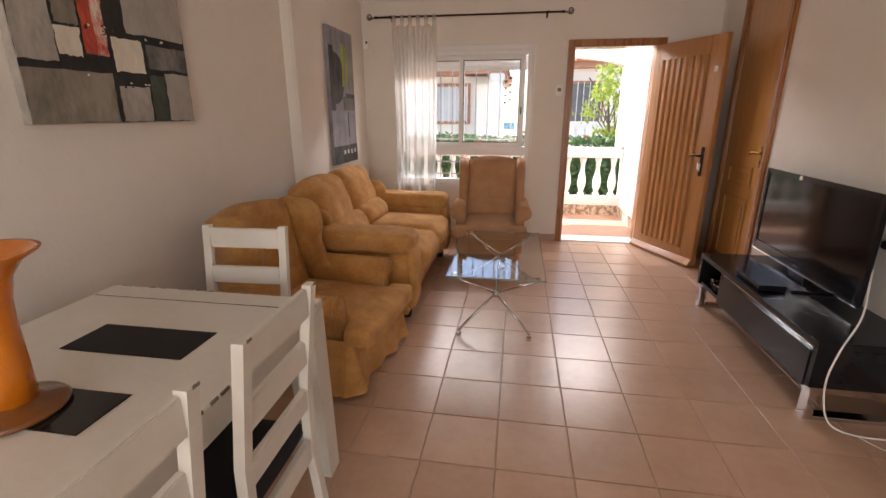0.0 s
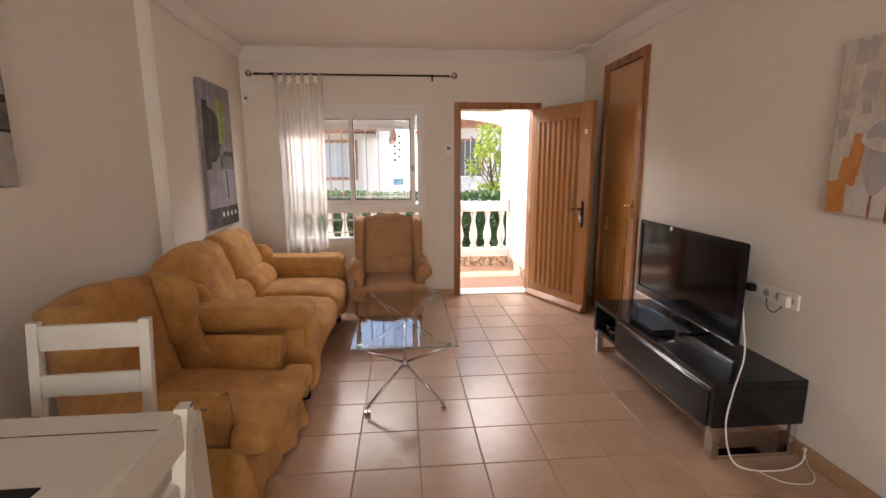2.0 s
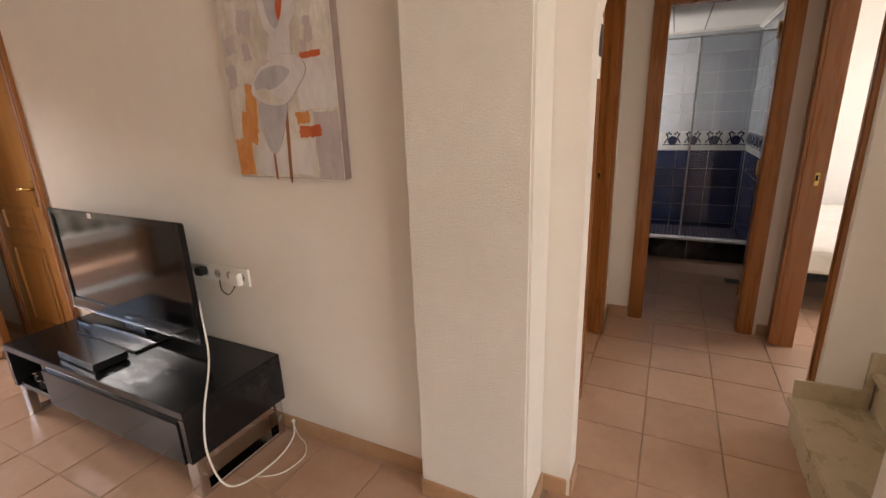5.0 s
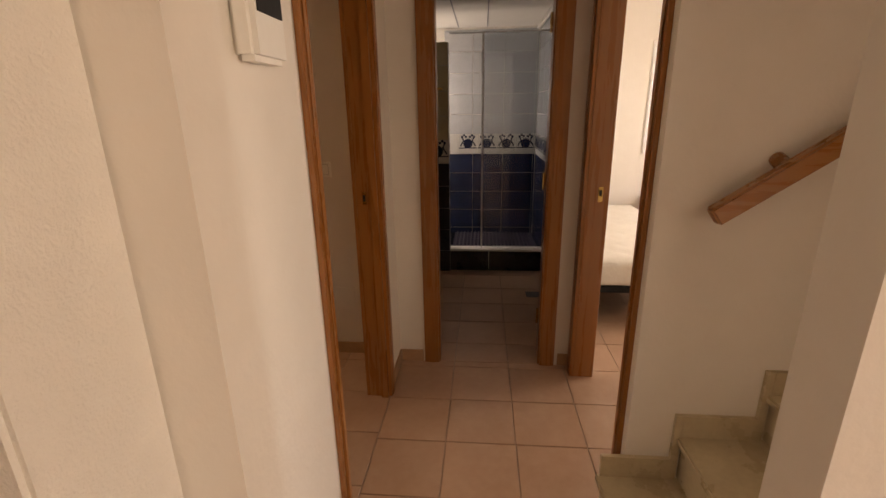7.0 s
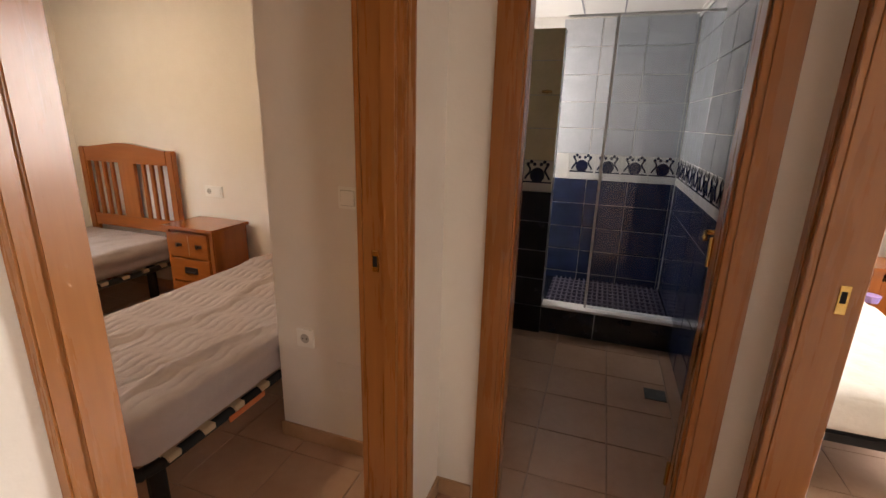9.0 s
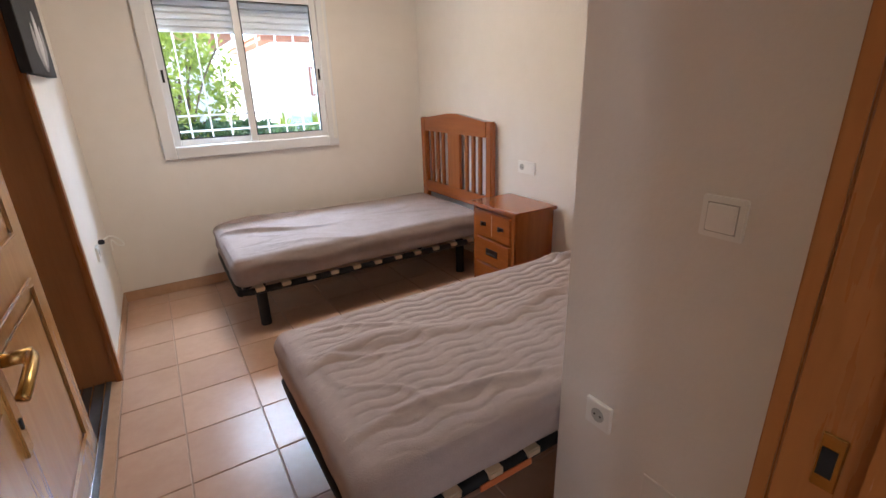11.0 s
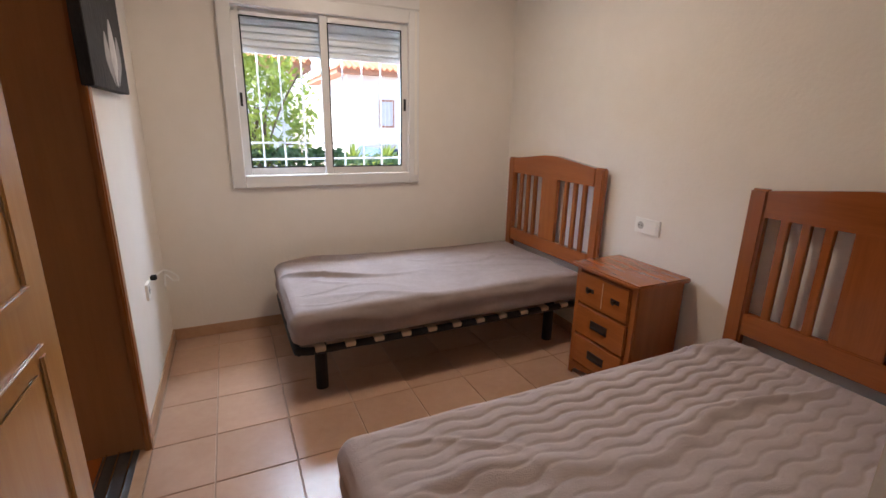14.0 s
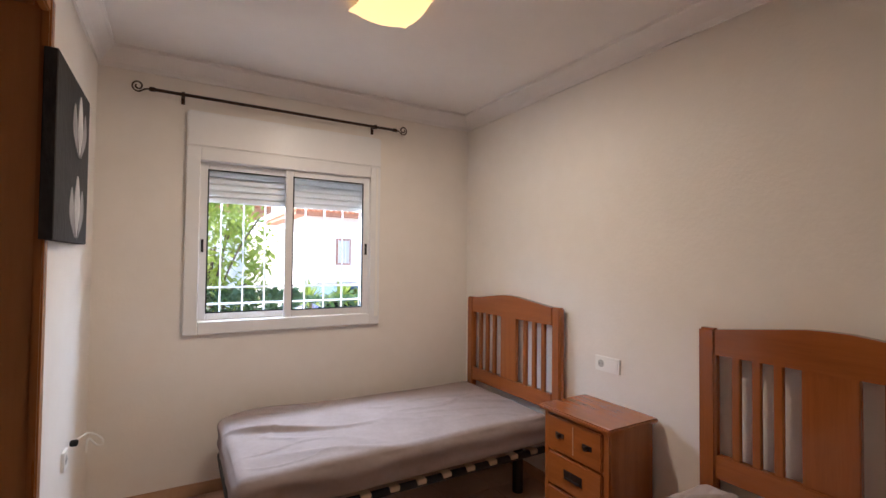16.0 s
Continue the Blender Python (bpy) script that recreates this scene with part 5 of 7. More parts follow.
dining_table()
for y0, y1 in ((-1.195, -1.03), (-1.51, -1.36), (-1.84, -1.68)):
    m_ = thing("placemat", "black rectangular placemat on the white table", "placemat", None, "placemats")
    part("mat", box(-1.585, -1.19, y0, y1, 0.7505, 0.7535), BLACK if y0 < -1.3 else BLACKM, m_, bevel=0.001, segs=1)

v = thing("vase", "tall orange flared ceramic vase with a brown disc foot", "vase", pose(-1.405, -1.46, 0.754))
part("foot", lathe([(0.103, 0.0), (0.106, 0.008), (0.100, 0.014), (0.06, 0.022), (0.045, 0.034)], 36), BROWNG, v, "amber-brown glazed disc foot", smooth=True)
part("body", lathe([(0.050, 0.03), (0.049, 0.10), (0.048, 0.22), (0.051, 0.27), (0.062, 0.32), (0.085, 0.355), (0.116, 0.374), (0.120, 0.380), (0.112, 0.379), (0.080, 0.358), (0.052, 0.315), (0.040, 0.25), (0.03, 0.06)], 36), ORANGE, v, smooth=True)


def dining_chair():
    """Local: faces -y, backrest at y = +0.2."""
    t = thing("dining_chair", "white painted ladder-back chair with a black seat", "dining chair", pose(-1.415, -0.69, 0, 0, 0, 3), "chairs round the dining table")
    for s in (-1, 1):
        bm = bmesh.new()
        ys = [(0.0, 0.235), (0.40, 0.19), (0.62, 0.195), (0.95, 0.235)]
        for (za, ya), (zb, yb) in zip(ys, ys[1:]):
            prism([(ya - 0.014, za), (ya + 0.014, za), (yb + 0.014, zb), (yb - 0.014, zb)], 'x', s * 0.17 - 0.0165, s * 0.17 + 0.0165, bm=bm)
        bmesh.ops.remove_doubles(bm, verts=bm.verts, dist=1e-5)
        part("back_post", bm, WHITEW, t)
        part("chip", box(s * 0.17 - 0.0168, s * 0.17 + 0.002, 0.2465, 0.2493, 0.944, 0.9504), CHIP, t)
        part("front_leg", box(s * 0.168 - 0.022, s * 0.168 + 0.022, -0.22, -0.176, 0, 0.44), WHITEW, t, bevel=0.003)
        part("side_rail", box(s * 0.168 - 0.012, s * 0.168 + 0.012, -0.18, 0.19, 0.36, 0.43), WHITEW, t)
    for z0, z1, y in ((0.855, 0.94, 0.226), (0.70, 0.775, 0.206), (0.545, 0.615, 0.196)):
        part("slat", box(-0.154, 0.154, y - 0.010, y + 0.010, z0, z1), WHITEW, t, bevel=0.003)
    part("front_rail", box(-0.146, 0.146, -0.208, -0.188, 0.36, 0.43), WHITEW, t)
    part("rear_rail", box(-0.148, 0.148, 0.183, 0.203, 0.36, 0.43), WHITEW, t)
    part("seat", soft(-0.182, 0.182, -0.23, 0.18, 0.435, 0.475, 0.018, 6, 0.004, 0.001), BLACKM, t, "black padded seat", smooth=True)
    return t


dc = dining_chair()
copy_thing(dc, pose(-1.085, -1.235, 0, 0, 0, -89))
copy_thing(dc, pose(-1.085, -1.735, 0, 0, 0, -91))

# ---------------------------------------------------------------- hall
bd = thing("door_3", "open bedroom doorway cased in honey wood", "door frame", kind="structure")
casing(bd, 'x', 2.452, 3.20, 2.045, -1.31, -1, w=0.08, w_first=0.062)
casing(bd, 'x', 2.452, 3.20, 2.045, -1.21, 1, w=0.07)
lining(bd, 'x', 2.435, 3.22, 2.06, -1.31, -1.21)
bm = box(3.1955, 3.1985, -1.258, -1.238, 1.035, 1.095)
part("strike_plate", bm, BRASS, bd, "small worn brass strike plate", bevel=0.002, segs=1)
part("strike_hole", box(3.1945, 3.196, -1.253, -1.241, 1.05, 1.08), BLACKM, bd)
part("door_stop", box(3.185, 3.198, -1.31, -1.275, 0, 2.03), PINE, bd)

bt = thing("door_4", "open bathroom doorway cased in honey wood", "door frame", kind="structure")
casing(bt, 'y', -2.135, -1.545, 2.045, 3.57, -1, w=0.085)
lining(bt, 'y', -2.15, -1.53, 2.06, 3.57, 3.66)
btl = thing("bathroom_door", "bathroom door swung open against the tiles", "door", pose(3.655, -2.128, 0.01, 0, 0, -15))
part("leaf", box(0.0, 0.58, -0.038, 0.0, 0, 2.02), PINE, btl, bevel=0.003)
for z in (0.22, 1.02, 1.80):
    part("hinge", cyl((-0.004, 0.004, z), (-0.004, 0.004, z + 0.09), 0.0065), BRASS, btl)
lever(btl, 0.53, 1.02, 0.0, 1, BRASS, 0.10, 0.2)

sd = thing("door_5", "open second bedroom doorway cased in honey wood", "door frame", kind="structure")
casing(sd, 'x', 2.63, 3.45, 2.045, -2.31, 1, w=0.08, w_first=0.05)
lining(sd, 'x', 2.615, 3.47, 2.06, -2.42, -2.31)
part("strike_plate", box(3.4455, 3.4485, -2.390, -2.366, 1.0, 1.075), BRASS, sd, "small brass strike plate", bevel=0.002, segs=1)
part("strike_hole", box(3.4445, 3.446, -2.383, -2.371, 1.03, 1.06), BLACKM, sd)

bx = thing("fuse_box", "white plastic fuse box with a dark window", "fuse box", pose(2.14, -1.31, 1.55))
part("housing", box(-0.075, 0.075, -0.05, 0, 0, 0.24), PLASTIC, bx, bevel=0.012)
part("window", box(-0.055, 0.055, -0.053, -0.050, 0.09, 0.20), BLACKM, bx)

# stairs rising beside the hall
st = thing("stairs", "cream marble stairs rising beside the hall", "stairs", kind="structure")
for k in range(8):
    y = -2.225 - 0.26 * k
    part("riser", box(1.745, 2.54, y - 0.30, y - 0.012, 0.18 * k if k else 0, 0.18 * (k + 1) - 0.03), STONE, st)
    part("tread", box(1.745, 2.54, y - 0.285, y + 0.012, 0.18 * (k + 1) - 0.03, 0.18 * (k + 1)), STONE, st, bevel=0.006)
    bm = box(2.524, 2.5395, y - 0.235, y - 0.001, 0.18 * (k + 1), 0.18 * (k + 1) + 0.085)
    box(2.524, 2.5395, y - 0.26, y - 0.235, 0.18 * (k + 1), 0.18 * (k + 2) + 0.085, bm=bm)
    part("wall_skirting", bm, STONE, st)
hr = thing("handrail", "square honey-wood handrail fixed to the stair wall", "handrail")
d = Vector((0, -0.26, 0.18)).normalized()
p0 = Vector((2.475, -2.445, 1.15))
mm = Matrix.Translation(p0) @ d.to_track_quat('Y', 'Z').to_matrix().to_4x4()
part("rail", box(-0.02, 0.02, 0, 2.4, -0.028, 0.028, m=mm), PINE_Y, hr, bevel=0.006)
for a in (0.22, 1.3):
    q = p0 + d * a
    part("bracket", cyl((2.485, q.y, q.z + 0.01), (2.539, q.y, q.z + 0.03), 0.022), PINE, hr)

# ---------------------------------------------------------------- bathroom
curb = thing("shower_curb", "navy tiled shower kerb with a pale lip", "shower", kind="structure")
part("kerb", box(5.20, 5.30, -2.345, -1.38, 0, 0.19), DKBLUE, curb)
part("lip", box(5.185, 5.31, -2.345, -1.38, 0.19, 0.207), CAST, curb, bevel=0.003)
part("kerb_joint", box(5.1985, 5.20, -1.86, -1.855, 0, 0.19), GREYT, curb)
part("tray", box(5.30, 6.06, -2.345, -1.38, 0.0, 0.14), DKBLUE, curb)
bm = bmesh.new()
for i in range(9):
    box(5.33 + i * 0.078, 5.35 + i * 0.078, -2.33, -1.50, 0.14, 0.158, bm=bm)
for i in range(22):
    box(5.33, 6.04, -2.33 + i * 0.038, -2.318 + i * 0.038, 0.14, 0.154, bm=bm)
part("duckboard", bm, mat("purple_grey_mat", (0.07, 0.06, 0.10), (0.11, 0.10, 0.15), 8, 0.6), curb, "grey slatted shower mat")
pw = thing("shower_partition", "low tiled partition beside the shower", "wall", kind="structure")
part("core", box(5.17, 5.29, -1.50, -0.80, 0, 1.98), GREYT, pw)
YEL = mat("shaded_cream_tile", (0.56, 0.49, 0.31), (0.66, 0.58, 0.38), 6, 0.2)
hk = thing("shower_hook", "small brass hook on the shower partition", "hook", pose(5.155, -1.42, 1.62))
part("stem", cyl((0, 0, 0), (0.02, 0, 0), 0.012), BRASS, hk)
part("bar", cyl((0, -0.03, 0), (0, 0.03, 0), 0.008), BRASS, hk)
sg = thing("shower_screen", "framed glass shower screen with white rails", "shower screen")
part("post", box(5.24, 5.26, -1.795, -1.779, 0.207, 2.05), ALU, sg, bevel=0.003)
part("head_rail", box(5.243, 5.257, -2.344, -1.50, 2.05, 2.062), ALU, sg, bevel=0.003)
part("glass", box(5.248, 5.252, -2.335, -1.80, 0.21, 2.05), SHOWERG, sg, "tinted clear glass")
dr = thing("floor_drain", "square steel floor drain", "drain", pose(4.63, -2.21, 0.0))
part("grate", wall_mesh('x', -0.055, 0.055, -0.055, 0.055, 0.0, 0.003), mat("dull_steel", (0.12, 0.12, 0.12), (0.2, 0.2, 0.2), 12, 0.4, 0.8), dr)
bcr = structure("trim_bath_ceiling", box(3.66, 6.06, -2.345, -2.30, 2.17, 2.22), CEIL, "white coving of the bathroom ceiling", "cornice", 0.02)
part("ceiling_joint", box(3.7, 6.0, -1.83, -1.82, 2.215, 2.2205), GREYT, bcr)
part("ceiling_joint", box(3.7, 6.0, -1.55, -1.54, 2.215, 2.2205), GREYT, bcr)

# ---------------------------------------------------------------- second bedroom
def plain_bed(label, x0, x1, y0, y1, top, quilt):
    t = thing("bed", label, "bed", group="beds of the second bedroom")
    part("mattress", soft(x0, x1, y0, y1, top - 0.20, top, 0.05, 60, 0.012, 0.004, 7), quilt, t, "ivory quilted mattress", smooth=True)
    for v in t.children[0].data.vertices:
        if v.co.z > top - 0.03:
            v.co.z += 0.007 * abs(math.sin(v.co.x * 16 + v.co.y * 16)) * abs(math.sin(v.co.x * 16 - v.co.y * 16))
    part("base_frame", box(x0 + 0.01, x1 - 0.02, y0 + 0.02, y1 - 0.02, top - 0.245, top - 0.19), BLACKM, t, bevel=0.01)
    for x in (x0 + 0.14, x1 - 0.14):
        for y in (y0 + 0.12, y1 - 0.1):
            part("leg", cyl((x, y, 0), (x, y, top - 0.24), 0.026), BLACKM, t, smooth=True)
    return t


plain_bed("single bed with a bare ivory mattress in sunlight", 4.13, 6.0, -3.37, -2.47, 0.47, MATTRESS)
plain_bed("single bed with a bare ivory mattress below the headboard", 4.25, 6.14, -4.80, -4.03, 0.39, MATTRESS)
hb = thing("headboard", "honey wood panel headboard with two slots", "headboard")
part("panel", box(6.19, 6.225, -4.84, -3.84, 0.0, 0.80), CHERRY_Y, hb, bevel=0.003)
part("top_rail", box(6.19, 6.225, -4.84, -3.84, 0.845, 0.92), CHERRY_Y, hb, bevel=0.006)
for ya, yb in ((-4.84, -4.76), (-4.40, -4.30), (-3.94, -3.84)):
    part("upright", box(6.19, 6.225, ya, yb, 0.80, 0.845), CHERRY_Y, hb)
ns = thing("nightstand", "honey wood bedside cabinet with an open shelf", "nightstand")
part("top", box(5.84, 6.22, -4.13, -3.57, 0.53, 0.555), CHERRY_Y, ns, bevel=0.004)
part("body", wall_mesh('y', -4.09, -3.61, 5.88, 6.22, 0.0, 0.53, ((-4.03, -3.67, 0.455, 0.505),)), CHERRY, ns, bevel=0.003)
ln = thing("lilac_tub", "small lilac plastic tub on the bed", "tub", pose(5.80, -3.60, 0.0))
for nm, (y, w, h, z, mt) in {"tub": (0, 0.05, 0.05, 0.33, LILAC), }.items():
    part(nm, lathe([(w * 0.8, z), (w, z + h)], 16), mt, ln)
part("stand", cyl((0, 0, 0), (0, 0, 0.33), 0.012), CHERRY, ln)
cd2 = thing("white_card", "white card with a dark round mark on the cabinet", "card", pose(5.874, -3.92, 0.32))
part("card", box(0, 0.005, -0.05, 0.05, -0.06, 0.06), PLASTIC, cd2)
part("mark", cyl((-0.002, 0, 0), (0.0, 0, 0), 0.022), NAVY, cd2)

# ---------------------------------------------------------------- bedroom
wd = thing("wardrobe", "built-in wardrobe with panelled sliding doors, half open", "wardrobe", kind="structure")
part("side_panel", box(1.75, 2.325, 1.262, 1.285, 0.0, 2.32), DARKW, wd)
part("back_panel", box(1.735, 1.75, -1.20, 1.262, 0.0, 2.32), DARKW, wd)
part("side_panel", box(1.75, 2.30, -1.205, -1.19, 0.0, 2.32), DARKW, wd)
part("bottom", box(1.75, 2.17, -1.19, 1.262, 0.0, 0.02), CHERRY_Y, wd)
part("top_panel", box(1.75, 2.30, -1.19, 1.262, 2.30, 2.32), DARKW, wd)
part("edge_trim", box(2.318, 2.348, 1.245, 1.30, 0.0, 2.34), PINE, wd, bevel=0.006)
part("head_trim", box(2.318, 2.346, -1.19, 1.245, 2.28, 2.34), PINE_Y, wd, bevel=0.006)
tr = part("track", box(2.17, 2.30, -1.19, 1.262, 0.0, 0.018), mat("anodised_track", (0.10, 0.10, 0.10), (0.16, 0.15, 0.14), 12, 0.4, 0.8), wd, "dark aluminium floor track")
for x in (2.18, 2.225, 2.275):
    part("track_rib", box(x, x + 0.006, -1.19, 1.262, 0.018, 0.028), CHROME, tr)
part("sill_strip", box(2.30, 2.345, -1.0, 1.262, 0.0, 0.012), SKIRT, wd)
for y0, y1, x in ((-0.28, 0.755, 2.262), (-1.15, -0.20, 2.215)):
    s = new("sliding_door")
    s.parent = wd
    s.matrix_world = pose(x, y0, 0.03, 0, 0, 90)
    s["label"] = "panelled honey wood sliding door"
    w = y1 - y0
    panel_leaf(s, w, 2.24, 0.03, GOLDW, [(0.13, w - 0.13, 0.93, 2.1), (0.13, w - 0.13, 0.12, 0.80)], (-1,))

lf = thing("bedroom_door", "honey wood bedroom door swung open to the wardrobe", "door", pose(2.497, -1.222, 0.012, 0, 0, 94))
panel_leaf(lf, 0.765, 2.02, 0.036, GOLDW, [(0.10, 0.66, 0.95, 1.9), (0.10, 0.66, 0.14, 0.80)], (-1,))
lever(lf, 0.725, 1.02, -0.018, -1, BRASS, 0.115, 0.24)


def sprung_bed(label, x0, x1, y0, y1, top, material, seed, quilted):
    """A mattress in a fitted sheet on a black slatted frame with round legs."""
    t = thing("bed", label, "bed", group="beds of the bedroom")
    nx, ny, nz = 170, 170, 10
    rr = 0.055
    z0, z1 = top - 0.185, top
    b2 = bmesh.new()
    bmesh.ops.create_cube(b2, size=2)
    ex = [e for e in b2.edges if abs((e.verts[0].co - e.verts[1].co).x) > 1]
    bmesh.ops.subdivide_edges(b2, edges=ex, cuts=nx, use_grid_fill=True)
    ey = [e for e in b2.edges if abs((e.verts[0].co - e.verts[1].co).y) > 1]
    bmesh.ops.subdivide_edges(b2, edges=ey, cuts=ny, use_grid_fill=True)
    ez = [e for e in b2.edges if abs((e.verts[0].co - e.verts[1].co).z) > 1]
    bmesh.ops.subdivide_edges(b2, edges=ez, cuts=nz, use_grid_fill=True)
    h = Vector(((x1 - x0) / 2, (y1 - y0) / 2, (z1 - z0) / 2))
    c = Vector(((x0 + x1) / 2, (y0 + y1) / 2, (z0 + z1) / 2))
    for v in b2.verts:
        u = v.co.copy()
        p = Vector((u.x * h.x, u.y * h.y, u.z * h.z))
        inner = Vector([max(-(h[i] - rr), min(h[i] - rr, p[i])) for i in range(3)])
        d = p - inner
        if d.length > 1e-6:
            p = inner + d.normalized() * rr
        q = p + c
        if u.z > 0.9:
            flat = max(0, 1 - abs(u.x) ** 8) * max(0, 1 - abs(u.y) ** 8)
            k = 0.012 * noise.noise(Vector((q.x * 2.2, q.y * 2.2, seed)))
            # long creases where the sheet is pulled
            w = noise.noise(Vector((q.x * 1.3 + seed, q.y * 1.5, 2.0)))
            cr = (q.y - (y0 + y1) / 2) * 14 + 5.0 * (q.x - x0) * (0.5 if not quilted else 0.25) + 4 * w
            k += 0.021 * max(0.0, math.sin(cr)) ** 14 * max(0.0, 0.35 + noise.noise(Vector((q.x * 1.1, q.y * 2.2, seed + 4)))) * 2.0
            fold = 1.0 - min(1.0, abs(noise.noise(Vector((q.x * 2.6 + 1.5 * q.y, q.y * 5.5, seed + 7)))) * 9.0)
            k += (0.007 if quilted else 0.009) * fold * max(0.0, 0.25 + noise.noise(Vector((q.x * 1.7, q.y * 1.9, seed + 2))) * 1.6)
            if quilted:
                zig = (q.y - y0) * 128 + 2.6 * max(0.0, min(1.0, 2.0 * abs(((q.x * 10.0) % 2.0) - 1.0) - 0.5)) + 1.3 * noise.noise(Vector((q.x * 2.5, q.y * 3.0, 4.0)))
                k -= 0.0095 * (0.55 + 0.45 * min(1.0, max(0.0, (q.x - x0 - 0.2) * 1.6))) * (max(0.0, math.cos(zig)) ** 6 + 0.35 * (0.5 + 0.5 * math.cos(zig))) * (0.5 + 0.8 * max(0, noise.noise(Vector((q.x * 1.5, q.y * 1.5, 8 + seed))) + 0.3))
            p.z += k * flat
        elif abs(u.z) <= 0.9:
            k = 0.006 * noise.noise(Vector((q.x * 9, q.y * 9, q.z * 5 + seed))) + 0.005 * math.sin(q.z * 60 + 3 * noise.noise(q * 3))
            p += Vector((u.x * (abs(u.x) > 0.99), u.y * (abs(u.y) > 0.99), 0)) * k
        v.co = p + c
    part("mattress", b2, material, t, "fitted grey-brown sheet, creased" if not quilted else "grey-brown quilted cover, rumpled", smooth=True)
    zf = z0 - 0.012
    bm = tube([(x0 + 0.10, y0 + 0.03, zf - 0.02), (x1 - 0.03, y0 + 0.03, zf - 0.02)], 0.021, 8)
    tube([(x0 + 0.10, y1 - 0.03, zf - 0.02), (x1 - 0.03, y1 - 0.03, zf - 0.02)], 0.021, 8, bm=bm)
    tube(smooth_path([(x0 + 0.10, y0 + 0.03, zf - 0.02), (x0 + 0.04, y0 + 0.05, zf - 0.02), (x0 + 0.02, y0 + 0.12, zf - 0.02), (x0 + 0.02, y1 - 0.12, zf - 0.02), (x0 + 0.04, y1 - 0.05, zf - 0.02), (x0 + 0.10, y1 - 0.03, zf - 0.02)]), 0.021, 8, bm=bm)
    fr = part("base_frame", bm, BLACKM, t, "black tubular slat frame", smooth=True)
    n = 11
    for i in range(n):
        x = x0 + 0.13 + i * (x1 - x0 - 0.26) / (n - 1)
        part("slat", prism([(y0 + 0.05, zf - 0.008), (y1 - 0.05, zf - 0.008), (y1 - 0.05, zf), ((y0 + y1) / 2, zf + 0.006), (y0 + 0.05, zf)], 'x', x - 0.026, x + 0.026), SLATW, fr)
        part("slat_holder", box(x - 0.027, x + 0.027, y0 + 0.006, y0 + 0.05, zf - 0.022, zf + 0.004), SLATW, fr, bevel=0.004)
    for x in (x0 + 0.15, x1 - 0.14):
        for y in (y0 + 0.15, y1 - 0.12):
            bm = cyl((x, y, 0), (x, y, zf - 0.02), 0.033)
            part("leg", bm, BLACKM, t, "black round steel leg", smooth=False)
    return t


sprung_bed("single bed in a creased grey-brown fitted sheet below the window", 2.965, 4.755, 1.325, 2.275, 0.50, SHEET, 3, False)
sprung_bed("single bed with a rumpled grey-brown quilted cover", 2.975, 4.755, -0.52, 0.395, 0.50, SHEETQ, 9, True)
lb = thing("mattress_label", "orange label on the bed frame", "label", pose(3.45, -0.501, 0.268))
part("label", box(-0.10, 0.10, -0.012, -0.006, -0.012, 0.012), ORANGET, lb)


def headboard(y0, y1):
    t = thing("headboard", "cherry wood headboard with upright slats and a peaked top", "headboard", None, "headboards of the bedroom")
    xf, xb = 4.762, 4.808
    for a in (y0, y1 - 0.075):
        bm = box(xf - 0.001, xb, a, a + 0.075, 0, 1.159)
        part("post", bm, CHERRY, t, bevel=0.010, segs=3)
    mid = (y0 + y1) / 2
    n = 12
    lo, hi = [], []
    for k in range(n + 1):
        y = y0 + 0.075 + (y1 - y0 - 0.15) * k / n
        f = 1 - abs(y - mid) / ((y1 - y0) / 2 - 0.075)
        hi.append((y, 1.155 + 0.045 * min(1, f * 1.15)))
        lo.append((y, 1.045))
    part("top_rail", prism(lo + hi[::-1], 'x', xf, xb - 0.005), CHERRY_Y, t, bevel=0.005)
    part("lower_rail", box(xf, xb - 0.005, y0 + 0.075, y1 - 0.075, 0.515, 0.615), CHERRY_Y, t, bevel=0.005)
    part("centre_panel", box(xf + 0.006, xb - 0.010, mid - 0.085, mid + 0.085, 0.615, 1.05), CHERRY, t, bevel=0.003)
    for a, b in ((y0 + 0.075, mid - 0.085), (mid + 0.085, y1 - 0.075)):
        for i in range(3):
            y = a + (b - a) * (i + 1) / 4
            part("slat", box(xf + 0.010, xb - 0.014, y - 0.0165, y + 0.0165, 0.615, 1.046), CHERRY, t, bevel=0.003)


headboard(1.265, 2.285)
headboard(-0.53, 0.415)


